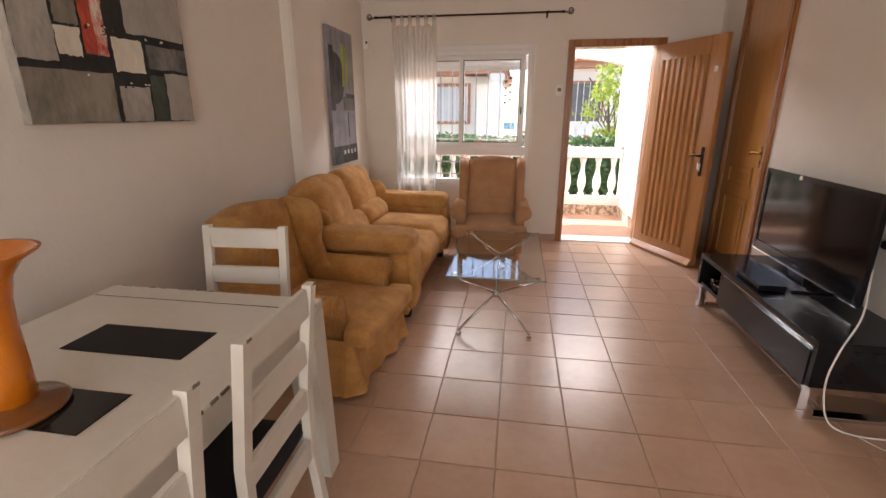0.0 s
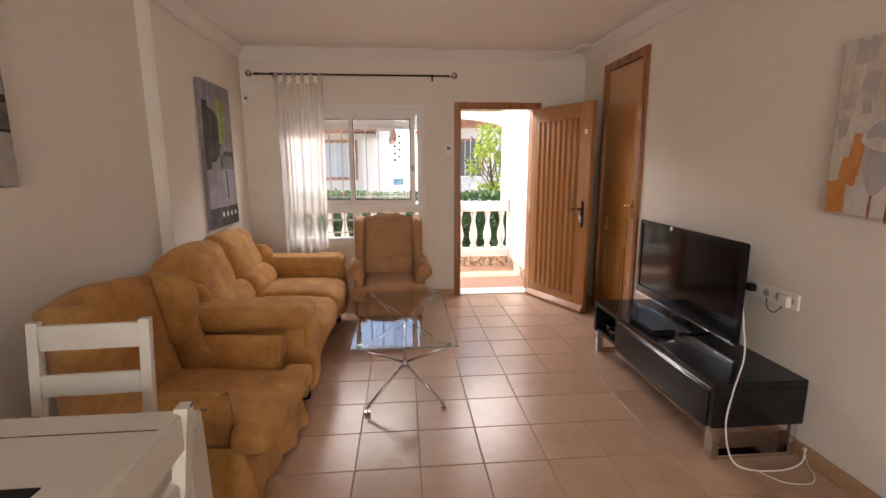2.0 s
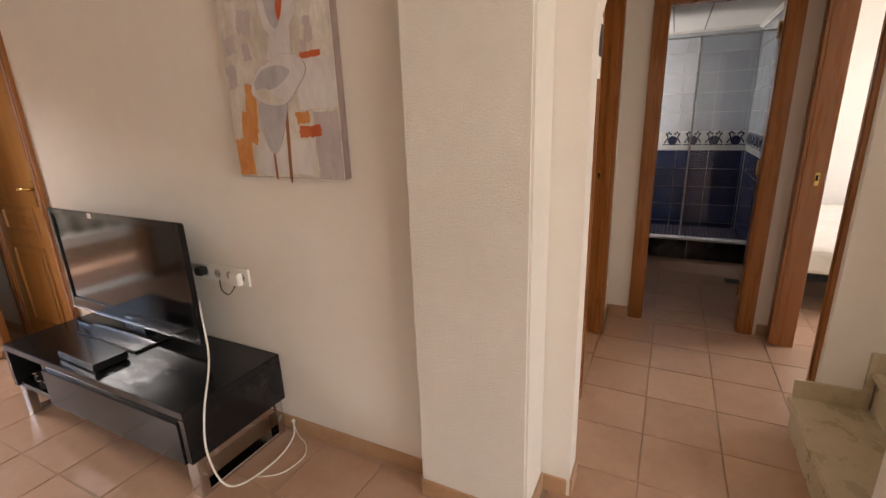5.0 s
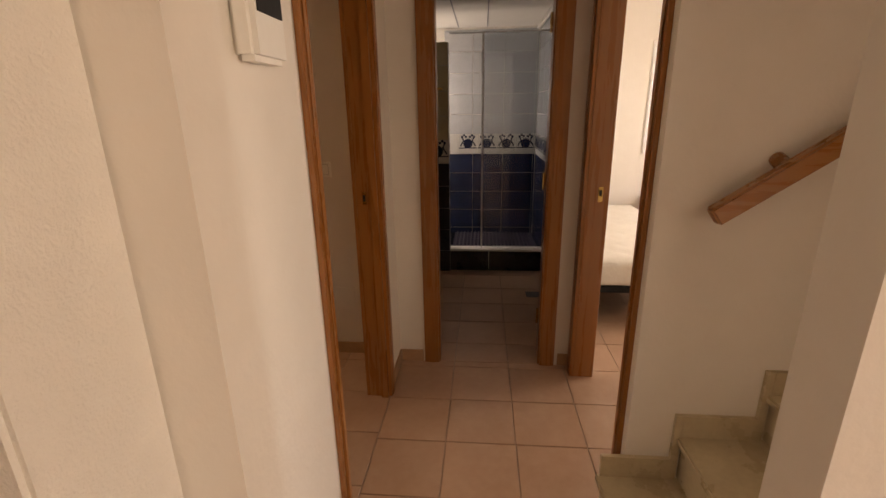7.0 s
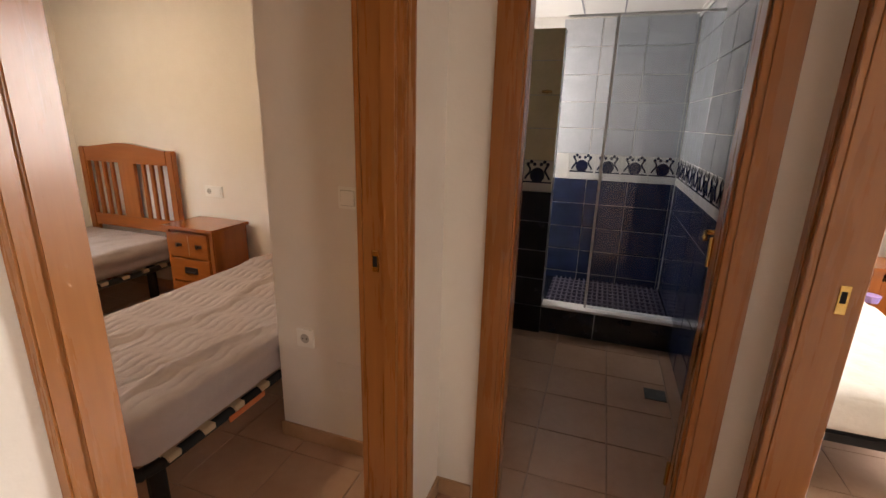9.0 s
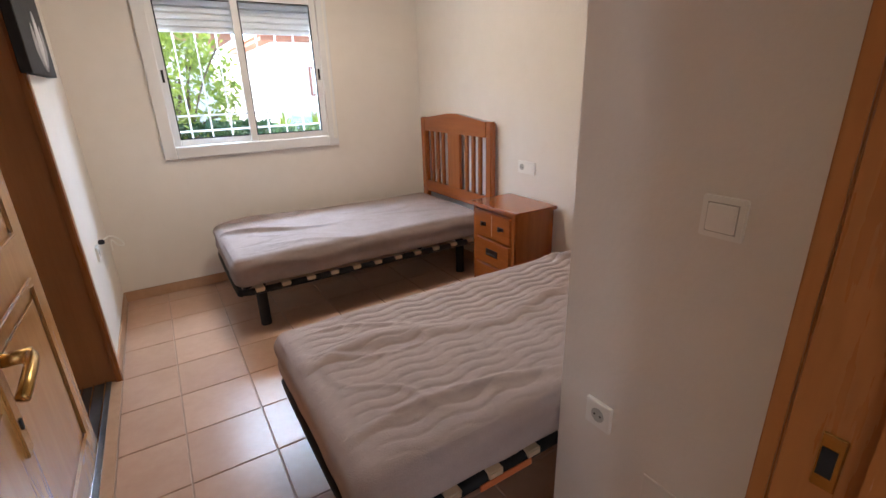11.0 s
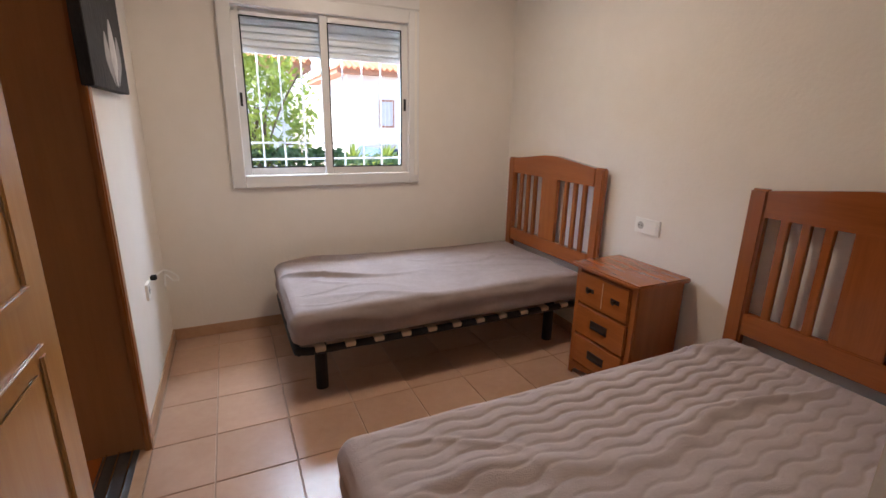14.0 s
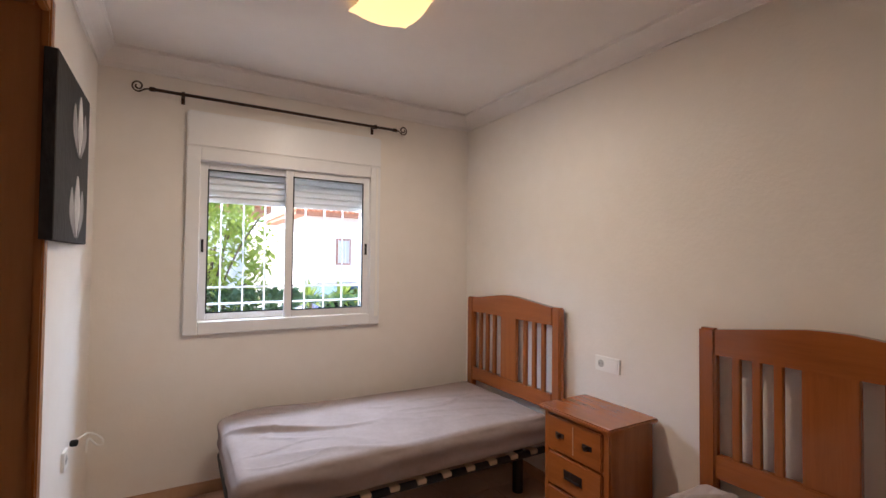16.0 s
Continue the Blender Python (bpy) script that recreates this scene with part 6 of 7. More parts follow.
def nightstand():
    t = thing("nightstand", "cherry wood bedside cabinet with three drawers", "nightstand")
    x0, x1, y0, y1 = 4.475, 4.80, 0.665, 1.085
    part("top", box(x0 - 0.030, x1 + 0.005, y0 - 0.03, y1 + 0.02, 0.652, 0.677), CHERRY_Y, t, bevel=0.007)
    part("cabinet", box(x0 + 0.012, x1, y0, y1, 0.07, 0.652), CHERRY, t, bevel=0.003)
    for a in (y0, y1 - 0.03):
        part("stile", box(x0, x0 + 0.012, a, a + 0.03, 0.0, 0.652), CHERRY, t, bevel=0.002, segs=1)
        part("foot", box(x1 - 0.04, x1, a, a + 0.03, 0.0, 0.07), CHERRY, t)
    arc = [(y0 + 0.03, 0.02), (y0 + 0.06, 0.045), ((y0 + y1) / 2, 0.062), (y1 - 0.06, 0.045), (y1 - 0.03, 0.02), (y1 - 0.03, 0.085), (y0 + 0.03, 0.085)]
    part("plinth", prism(arc, 'x', x0, x0 + 0.016), CHERRY, t)
    for i, (z0, z1) in enumerate(((0.455, 0.635), (0.275, 0.445), (0.095, 0.265))):
        d = part("drawer", box(x0 - 0.010, x0 + 0.010, y0 + 0.034, y1 - 0.034, z0, z1), CHERRY_Y, t, bevel=0.006)
        if i == 0:
            part("groove", box(x0 - 0.0112, x0 - 0.009, (y0 + y1) / 2 - 0.003, (y0 + y1) / 2 + 0.003, z0 + 0.02, z1 - 0.02), DARKW, d)
            for y in (y0 + 0.12, y1 - 0.12):
                bm = box(x0 - 0.013, x0 - 0.010, y - 0.028, y + 0.028, (z0 + z1) / 2 - 0.010, (z0 + z1) / 2 + 0.012)
                cyl((x0 - 0.012, y, (z0 + z1) / 2), (x0 - 0.030, y, (z0 + z1) / 2 - 0.004), 0.008, 0.011, bm=bm)
                part("knob", bm, IRON, d, "dark iron bat-wing knob")
        else:
            ym, zm = (y0 + y1) / 2, (z0 + z1) / 2
            bm = wall_mesh('y', ym - 0.058, ym + 0.058, x0 - 0.014, x0 - 0.010, zm - 0.022, zm + 0.024)
            box(x0 - 0.024, x0 - 0.014, ym - 0.045, ym + 0.045, zm - 0.016, zm - 0.008, bm=bm)
            part("pull", bm, IRON, d, "dark iron plate pull")
    return t


nightstand()
sk = socket("white plate with one socket and one rocker above the cabinet", pose(4.83, 0.96, 0.872, 0, 0, -90), 2)
bpy.data.objects.remove([c for c in sk.children if c.name.startswith("well")][1].children[0])
bpy.data.objects.remove([c for c in sk.children if c.name.startswith("well")][1])
part("rocker", box(0.013, 0.069, -0.015, -0.010, -0.028, 0.028), PLASTIC, sk, bevel=0.003)
socket("white rocker light switch", pose(3.64, -0.91, 1.145, 0, 0, -90), 1, switch=True)
socket("white single socket near the floor", pose(3.64, -0.68, 0.525, 0, 0, -90), 1)
bp = thing("cover_plate", "blank painted cover plate low on the wall", "cover plate", pose(3.64, -0.93, 0.37, 0, 0, -90))
part("plate", box(-0.10, 0.10, -0.004, 0, -0.07, 0.07), WALL, bp, bevel=0.001, segs=1)
socket("white socket with a black plug and a loose cable", pose(2.33, 1.78, 0.56, 0, 0, 90), 1)
tp = thing("black_plug", "black plug with a hanging white lead", "plug", pose(2.34, 1.86, 0.60))
part("body", box(0, 0.03, -0.012, 0.012, -0.012, 0.014), BLACKM, tp, bevel=0.004)
part("lead", tube(smooth_path([(0.01, 0.05, -0.01), (0.05, 0.12, 0.0), (0.09, 0.19, -0.05), (0.10, 0.21, -0.09), (0.075, 0.18, -0.08), (0.05, 0.13, -0.03), (0.045, 0.11, -0.09)]), 0.0045, 8), PLASTIC, tp, smooth=True)

a4 = thing("painting", "black canvas of pale tulips", "painting", pose(2.372, 1.235, 1.50, 0, 0, 90))
BLKC = canvas_paint("paint_black", (0.008, 0.007, 0.007), (0.028, 0.026, 0.025), 6)
part("stretcher", box(0, 0.65, 0, 0.04, 0, 0.66), BLKC, a4, bevel=0.003, segs=1)
P_TUL = canvas_paint("paint_tulip", (0.42, 0.40, 0.40), (0.70, 0.68, 0.67), 7)
P_TUL2 = canvas_paint("paint_tulip_shade", (0.25, 0.24, 0.25), (0.42, 0.40, 0.40), 7)
for cx, z0 in ((0.42, 0.36), (0.40, 0.02)):
    for k, (dx, w, h) in enumerate(((-0.10, 0.09, 0.20), (0.10, 0.09, 0.21), (0.0, 0.11, 0.26))):
        blob(a4, "petal", [(cx + dx * 0.3, z0), (cx + dx - w * 0.5, z0 + h * 0.45), (cx + dx * 1.1, z0 + h), (cx + dx + w * 0.55, z0 + h * 0.5)], P_TUL2 if k < 2 else P_TUL, 0.003 + 0.001 * k)

cl_ = thing("ceiling_light", "square opal glass ceiling light, switched on", "ceiling light", pose(3.56, 1.14, H))
part("fitting", box(-0.13, 0.13, -0.13, 0.13, -0.03, 0), BRASS, cl_, bevel=0.004)
bm = bmesh.new()
bmesh.ops.create_grid(bm, x_segments=16, y_segments=16, size=0.15)
for v_ in bm.verts:
    r2 = (v_.co.x ** 2 + v_.co.y ** 2) / 0.0225
    v_.co.z = -0.075 + 0.045 * min(r2, 1.6) * 0.7
part("shade", bm, LAMPG, cl_, "glowing yellow glass shade", smooth=True)
area("ceiling_lamp_light", (3.56, 1.14, H - 0.12), (3.56, 1.14, 0), 0.25, 0.25, 3.2, (1.0, 0.83, 0.6))

# ---------------------------------------------------------------- outside
def ground_sheet():
    """One sheet to the horizon; it falls towards the street in front of the house."""
    bm = bmesh.new()
    ys = [-3000, -300, -30, 2, 6.2, 6.6, 7.0, 7.4, 30, 300, 3000]
    xs = [-3000, -300, -30, -8, 8, 30, 300, 3000]
    grid = [[bm.verts.new((x, y, -0.13 - 0.40 * min(1, max(0, (y - 6.4) / 0.9)))) for x in xs] for y in ys]
    for a, b in zip(grid, grid[1:]):
        for i in range(len(xs) - 1):
            bm.faces.new((a[i], a[i + 1], b[i + 1], b[i]))
    return bm


structure("ground", ground_sheet(), EARTH, "pale paved ground falling to the street", "ground")
structure("porch_floor", box(-2.6, 1.40, 3.22, 4.78, -0.128, -0.012), TERRA, "terracotta tiled porch floor", "porch floor")
structure("porch_ceiling", box(-2.6, 1.40, 3.22, 4.85, 2.62, 2.72), WHITEX, "white porch ceiling", "ceiling")
structure("bedroom_eave", box(1.40, 6.9, 2.62, 3.25, 2.62, 2.74), WHITEX, "white soffit above the bedroom window", "eave")
structure("porch_side_wall", box(1.19, 1.40, 3.22, 4.78, -0.13, 2.62), WHITEX, "rough white porch side wall", "wall")
structure("porch_side_wall_far", box(-2.8, -2.6, 3.22, 4.78, -0.13, 2.62), WHITEX, "white porch end wall", "wall")


def porch_arch():
    bm = bmesh.new()
    x0, x1, n = -2.6, 1.19, 28
    for a, b in ((x0, x1),):
        mid, rx = (a + b) / 2, (b - a) / 2 - 0.10
        pts = [(mid + rx * math.cos(math.pi * k / n), 1.99 + 0.18 * math.sin(math.pi * k / n)) for k in range(n + 1)]
        for (xa, za), (xb, zb) in zip(pts, pts[1:]):
            prism([(xa, za), (xb, zb), (xb, 2.62), (xa, 2.62)], 'y', 4.58, 4.76, bm=bm)
        box(a, a + 0.10, 4.58, 4.76, 0.95, 2.62, bm=bm)
        box(b - 0.10, b, 4.58, 4.76, 0.95, 2.62, bm=bm)
    return bm


structure("porch_arch", porch_arch(), WHITEX, "white rendered porch arches", "arch")


def balustrade(label, x0, x1, y, z, n, m=None):
    t = thing("balustrade", label, "balustrade", m if m else pose(0, 0, z))
    part("plinth", box(x0, x1, y - 0.09, y + 0.09, -0.012, 0.14), CAST, t)
    part("lower_rail", box(x0, x1, y - 0.075, y + 0.075, 0.14, 0.245), CAST, t, bevel=0.012)
    part("top_rail", box(x0, x1, y - 0.085, y + 0.085, 0.80, 0.94), CAST, t, bevel=0.02)
    prof = [(0.048, 0), (0.048, 0.04), (0.030, 0.06), (0.034, 0.08), (0.055, 0.15), (0.060, 0.21), (0.048, 0.29), (0.030, 0.37), (0.026, 0.43), (0.036, 0.455), (0.030, 0.475), (0.046, 0.51), (0.046, 0.555)]
    first = None
    for i in range(n):
        x = x0 + (i + 0.5) * (x1 - x0) / n
        if first is None:
            first = part("baluster", lathe(prof, 14), CAST, t, smooth=True)
            ob = first
        else:
            ob = new("baluster", first.data)
            ob.parent = t
        ob.location = (x, y, 0.245)
    return t


bl = balustrade("white turned porch balustrade on a patterned tile plinth", -2.6, 1.185, 4.66, 0.0, 18)
DECO = mat("patterned_plinth_tile", (0.30, 0.16, 0.09), (0.66, 0.58, 0.46), 16, 0.35, contrast=0.06)
for i in range(19):
    x = -2.6 + i * 0.199
    part("plinth_tile", box(x + 0.002, x + 0.195, 4.562, 4.570, -0.012, 0.132), DECO, bl)
for i in range(6):
    y = 3.26 + i * 0.21
    part("skirting_tile", box(1.180, 1.1895, y + 0.002, y + 0.206, -0.012, 0.125), DECO, bpy.data.objects["porch_side_wall"])


def leaf_cloud(center, radii, n, size, seed, bm=None, hollow=0.35):
    """Many small folded leaves gathered in clumps round a centre."""
    rnd = random.Random(seed)
    bm = bm or bmesh.new()
    c = Vector(center)
    clumps = []
    for _ in range(max(6, n // 45)):
        while True:
            p = Vector([rnd.uniform(-1, 1) for _ in range(3)])
            if hollow < p.length < 1:
                break
        clumps.append(Vector((p.x * radii[0], p.y * radii[1], p.z * radii[2])))
    for i in range(n):
        k = clumps[i % len(clumps)]
        p = c + k + Vector([rnd.gauss(0, 0.16) * r for r in radii])
        a = Vector([rnd.uniform(-1, 1) for _ in range(3)]).normalized()
        b = a.cross(Vector([rnd.uniform(-1, 1) for _ in range(3)])).normalized()
        s = size * rnd.uniform(0.6, 1.3)
        v = [bm.verts.new(p + q) for q in (-a * s, b * s * 0.45 + a.cross(b) * s * 0.15, a * s, -b * s * 0.45 + a.cross(b) * s * 0.15)]
        bm.faces.new((v[0], v[1], v[2])), bm.faces.new((v[0], v[2], v[3]))
    return bm


def tree(label, base, crown_c, radii, n, size, seed, material=LEAF):
    t = thing("tree", label, "tree", group="garden trees")
    rnd = random.Random(seed)
    b, c = Vector(base), Vector(crown_c)
    bm = bmesh.new()
    pts = smooth_path([b, b.lerp(c, 0.35) + Vector((0.06, -0.04, 0)), b.lerp(c, 0.7) + Vector((-0.04, 0.03, 0)), c])
    for i in range(len(pts) - 1):
        r = 0.055 * (1 - 0.75 * i / len(pts))
        cyl(pts[i], pts[i + 1], r, r * 0.95, 8, bm=bm)
    tr_ = part("trunk", bm, BARK, t)
    for i in range(9):
        a = pts[int(len(pts) * rnd.uniform(0.35, 0.95))]
        e = c + Vector([rnd.uniform(-0.8, 0.8) * r for r in radii])
        part("limb", tube(smooth_path([a, a.lerp(e, 0.5) + Vector((0, 0, 0.12)), e], 4), 0.012, 5), BARK, tr_)
    part("crown", leaf_cloud(c, radii, n, size, seed), material, t)
    return t


tree("slender garden tree with bright green leaves beyond the porch", (1.75, 7.0, -0.4), (1.32, 6.9, 1.62), (0.62, 0.5, 0.70), 900, 0.06, 3)
tree("leafy garden tree at the end of the porch", (-4.0, 6.8, -0.5), (-3.6, 6.6, 1.7), (0.9, 0.7, 0.9), 1300, 0.055, 5)
tree("bushy sunlit tree outside the bedroom window", (3.1, 5.8, -0.13), (3.18, 5.95, 1.6), (0.66, 0.55, 1.15), 2600, 0.06, 8)
tree("dark tree by the second bedroom fence", (10.2, -3.9, -0.1), (10.0, -3.6, 2.6), (1.0, 1.6, 1.5), 1800, 0.09, 13)


def hedge(label, x0, x1, y0, y1, z0, z1, n, seed, size=0.045):
    rnd = random.Random(seed)
    bm = box(x0 + 0.1, x1 - 0.1, y1 - 0.12, y1 - 0.06, z0, z1 - 0.2)
    for i in range(n):
        p = Vector((rnd.uniform(x0, x1), y0 + (y1 - y0) * rnd.random() ** 2, rnd.uniform(z0, z1)))
        if rnd.random() < 0.35:
            p = Vector((p.x, rnd.uniform(y0, y1), z1 + rnd.gauss(0, 0.035)))
        a = Vector([rnd.uniform(-1, 1) for _ in range(3)]).normalized()
        b = a.cross(Vector([rnd.uniform(-1, 1) for _ in range(3)])).normalized()
        s = size * rnd.uniform(0.6, 1.4)
        bm.faces.new([bm.verts.new(p + q) for q in (-a * s, b * s * 0.5, a * s, -b * s * 0.5)])
    ob = part("hedge", bm, LEAFD)
    tagged(ob, label, "hedge", kind="stuff")


hedge("clipped dark green hedge behind the balustrade", -6, 4.2, 5.35, 5.9, -0.13, 0.98, 9000, 2, 0.055)
hedge("clipped hedge below the bedroom window", 3.2, 8.5, 6.0, 6.5, -0.13, 0.84, 3500, 4)
for i in range(14):
    x = -3.6 + i * 0.33 + 0.1 * math.sin(i * 5)
    f = thing("flower", "small red flower head in the hedge", "flower", pose(x, 5.40, 0.98 + 0.04 * math.sin(i * 3)), "hedge flowers")
    part("petals", leaf_cloud((0, 0, 0.03), (0.03, 0.03, 0.02), 14, 0.02, i), REDP if i % 3 else LILAC, f)
    part("stalk", cyl((0, 0, -0.12), (0, 0, 0.03), 0.004, n=5), LEAFD, f)


BLIND = mat("pale_blind", (0.55, 0.58, 0.62), (0.64, 0.67, 0.70), 3, 0.3)
SHADY = mat("dim_glass", (0.10, 0.10, 0.10), (0.16, 0.16, 0.15), 3, 0.3)


def villa(label, x0, x1, y0, y1, zb, eave, windows, ridge=1.3, pane=None):
    """A white bungalow: walls, window with trim and bars, red eaves and a tiled roof."""
    t = thing("house", label, "house")
    part("wall", box(x0, x1, y0, y1, zb, eave), WHITEX, t)
    part("eave_band", box(x0 - 0.45, x1 + 0.45, y0 - 0.45, y1 + 0.45, eave, eave + 0.16), REDTRIM, t, "brick-red eaves band")
    bm = bmesh.new()
    a = [bm.verts.new(p) for p in ((x0 - 0.5, y0 - 0.5, eave + 0.16), (x1 + 0.5, y0 - 0.5, eave + 0.16), (x1 + 0.5, y1 + 0.5, eave + 0.16), (x0 - 0.5, y1 + 0.5, eave + 0.16))]
    my = (y0 + y1) / 2
    r = [bm.verts.new((x0 + 1.2, my, eave + ridge)), bm.verts.new((x1 - 1.2, my, eave + ridge))]
    for f in ((a[0], a[1], r[1], r[0]), (a[1], a[2], r[1]), (a[2], a[3], r[0], r[1]), (a[3], a[0], r[0]), (a[3], a[2], a[1], a[0])):
        bm.faces.new(f)
    rf = part("roof", bm, ROOF, t, "terracotta tiled roof")
    bm = bmesh.new()
    n = int((x1 - x0 + 1) / 0.22)
    for i in range(n):
        x = x0 - 0.5 + (i + 0.5) * (x1 - x0 + 1) / n
        f = min(1, max(0.05, min(x - (x0 - 0.5), (x1 + 0.5) - x) / 1.7))
        p0, p1 = Vector((x, y0 - 0.52, eave + 0.17)), Vector((x, y0 - 0.5 + (my - y0 + 0.5) * f, eave + 0.17 + (ridge - 0.16) * f))
        cyl(p0, p1, 0.07, 0.07, 6, bm=bm)
    part("roof_cover", bm, ROOF, rf)
    for wx0, wx1, wz0, wz1 in windows:
        w = part("window", wall_mesh('x', wx0 - 0.07, wx1 + 0.07, y0 - 0.05, y0 - 0.002, wz0 - 0.07, wz1 + 0.07, ((wx0, wx1, wz0, wz1),)), REDTRIM, t, "window with brick-red surround")
        part("pane", box(wx0, wx1, y0 - 0.02, y0 - 0.004, wz0, wz1), pane or BLIND, w)
        k = max(3, int((wx1 - wx0) / 0.14))
        bm = bmesh.new()
        for i in range(k + 1):
            x = wx0 + i * (wx1 - wx0) / k
            box(x - 0.008, x + 0.008, y0 - 0.075, y0 - 0.06, wz0 - 0.05, wz1 + 0.05, bm=bm)
        part("grille", bm, ALU, w)
    return t


villa("white neighbouring bungalow with red window surround and tiled roof", -9.0, -1.05, 9.0, 14.0, -0.53, 2.22, [(-2.22, -1.50, 1.22, 2.0), (-4.6, -3.6, 1.1, 2.0)])
villa("white bungalow with an arched porch across the garden", 0.6, 4.2, 11.0, 15.5, -0.53, 2.52, [(0.75, 1.85, 1.2, 2.15)], pane=SHADY)
villa("white bungalow with red eaves seen from the bedroom", 7.0, 14.0, 17.0, 23.0, -0.53, 3.12, [(8.3, 8.75, 1.3, 2.2)])
villa("pale house beyond the second bedroom", 13.0, 18.0, -9.0, 0.5, -0.13, 2.6, [])
balustrade("white turned balustrade of the neighbouring porch", 0.3, 2.6, 9.0, 0.28, 11, pose(0, 0, 0.28))
structure("neighbour_terrace", box(0.2, 2.7, 8.85, 11.0, -0.53, 0.27), WHITEX, "raised white terrace of the neighbouring house", "terrace")
col = thing("porch_column", "white square porch column of the neighbouring house", "column", pose(-0.78, 8.3, -0.53))
part("shaft", box(-0.11, 0.11, -0.11, 0.11, 0, 2.75), WHITEX, col, bevel=0.01)
part("capital", box(-0.16, 0.16, -0.16, 0.16, 2.62, 2.75), WHITEX, col, bevel=0.02)
structure("neighbour_porch_beam", box(-1.5, -0.62, 8.15, 9.0, 2.22, 2.44), REDTRIM, "brick-red porch beam of the neighbouring house", "beam")
ch = thing("wind_chime", "string of dark shells hanging from the porch", "wind chime", pose(-0.45, 4.36, 2.62))
part("cord", cyl((0, 0, 0), (0, 0, -1.08), 0.002, n=5), BLACKM, ch)
for i in range(8):
    a = i * 2.4
    part("shell", soft(-0.019, 0.019, -0.006, 0.006, -0.017, 0.017, 0.006, 4, 0, 0, i, m=Matrix.Translation((0.03 * (-1) ** i, 0.02 * math.sin(a), -0.76 - i * 0.045)) @ Matrix.Rotation(a, 4, 'Y')), BLACKM, ch)
sgn = thing("blue_panel", "turquoise plastic panel on the garden fence", "panel", pose(-0.46, 6.6, -0.5))
part("panel", box(-0.10, 0.10, -0.01, 0.01, 1.62, 1.74), CYAN, sgn)
part("post", box(-0.012, 0.012, 0.0, 0.02, 0, 1.65), ALU, sgn)


def car():
    t = thing("parked_car", "dark blue parked car half hidden by the hedge", "car", pose(6.3, 9.6, -0.53, 0, 0, 4))
    prof = [(-2.0, 0.3), (-2.05, 0.62), (-1.9, 0.80), (-1.1, 0.92), (-0.55, 1.38), (0.75, 1.42), (1.5, 0.98), (2.0, 0.90), (2.08, 0.55), (2.0, 0.3)]
    part("body", prism(prof, 'y', -0.8, 0.8), CARB, t, bevel=0.06, segs=3)
    part("side_glass", prism([(-0.95, 0.95), (-0.5, 1.32), (0.7, 1.35), (1.3, 1.0)], 'y', -0.806, 0.806), SCREEN, t)
    for x in (-1.25, 1.3):
        for s in (-1, 1):
            w = part("wheel", cyl((x, s * 0.66, 0.31), (x, s * 0.83, 0.31), 0.31, n=20), BLACKM, t)
            part("rim", cyl((x, s * 0.832, 0.31), (x, s * 0.838, 0.31), 0.2, n=16), CHROME, w)


car()
for i, (x, y) in enumerate(((5.0, 8.2), (5.7, 8.4), (6.3, 8.3))):
    yc = thing("yucca", "spiky yucca plant behind the hedge", "plant", pose(x, y, -0.53), "garden yuccas")
    part("stem", cyl((0, 0, 0), (0, 0, 1.15), 0.07, 0.05, 8), BARK, yc)
    bm = bmesh.new()
    rnd = random.Random(i)
    for k in range(60):
        a, e = rnd.uniform(0, 6.28), rnd.uniform(-0.2, 1.4)
        d = Vector((math.cos(a) * math.cos(e), math.sin(a) * math.cos(e), math.sin(e)))
        s = d.cross(Vector((0, 0, 1))).normalized() * 0.022
        b0 = Vector((0, 0, 1.15))
        L = rnd.uniform(0.35, 0.55)
        bm.faces.new([bm.verts.new(q) for q in (b0 - s, b0 + d * L * 0.5 - s * 0.9, b0 + d * L - Vector((0, 0, 0.06)), b0 + d * L * 0.5 + s * 0.9, b0 + s)])
    part("leaves", bm, LEAF, yc)
fe = thing("garden_fence", "fence of dark green mesh and grey sheet between white posts", "fence")
for i in range(7):
    part("post", box(8.40, 8.46, -7.0 + i * 0.9, -6.95 + i * 0.9, -0.13, 1.95), ALU, fe)
part("mesh", box(8.42, 8.43, -7.0, -1.4, 0.0, 1.39), mat("dark_green_mesh", (0.03, 0.06, 0.055), (0.07, 0.12, 0.11), 9, 0.8), fe)
part("cross_rail", box(8.41, 8.44, -7.0, -1.4, 1.39, 1.58), ALU, fe)
part("dark_panel", box(8.42, 8.43, -7.0, -1.4, 1.58, 1.84), SHADY, fe, "dark grey sheet panel")
part("cap_rail", box(8.41, 8.44, -7.0, -1.4, 1.84, 1.92), ALU, fe)

# ---------------------------------------------------------------- floor tiles and bathroom wall tiles, piece by piece
def piece_mesh(name, w, d, h, material, e=0.0025):
    """A flat tile w by d, h thick, with eased edges; origin at its centre, top at z = 0."""
    me = bpy.data.meshes.new(name)
    a, b = w / 2, d / 2
    vs = [(-a, -b, -h), (a, -b, -h), (a, b, -h), (-a, b, -h), (-a, -b, -e), (a, -b, -e), (a, b, -e), (-a, b, -e), (-a + e, -b + e, 0), (a - e, -b + e, 0), (a - e, b - e, 0), (-a + e, b - e, 0)]
    fs = [(8, 9, 10, 11)] + [(i, (i + 1) % 4, 4 + (i + 1) % 4, 4 + i) for i in range(4)] + [(4 + i, 4 + (i + 1) % 4, 8 + (i + 1) % 4, 8 + i) for i in range(4)]
    me.from_pydata(vs, [], fs)
    me.materials.append(material)
    return me


meshes = {}


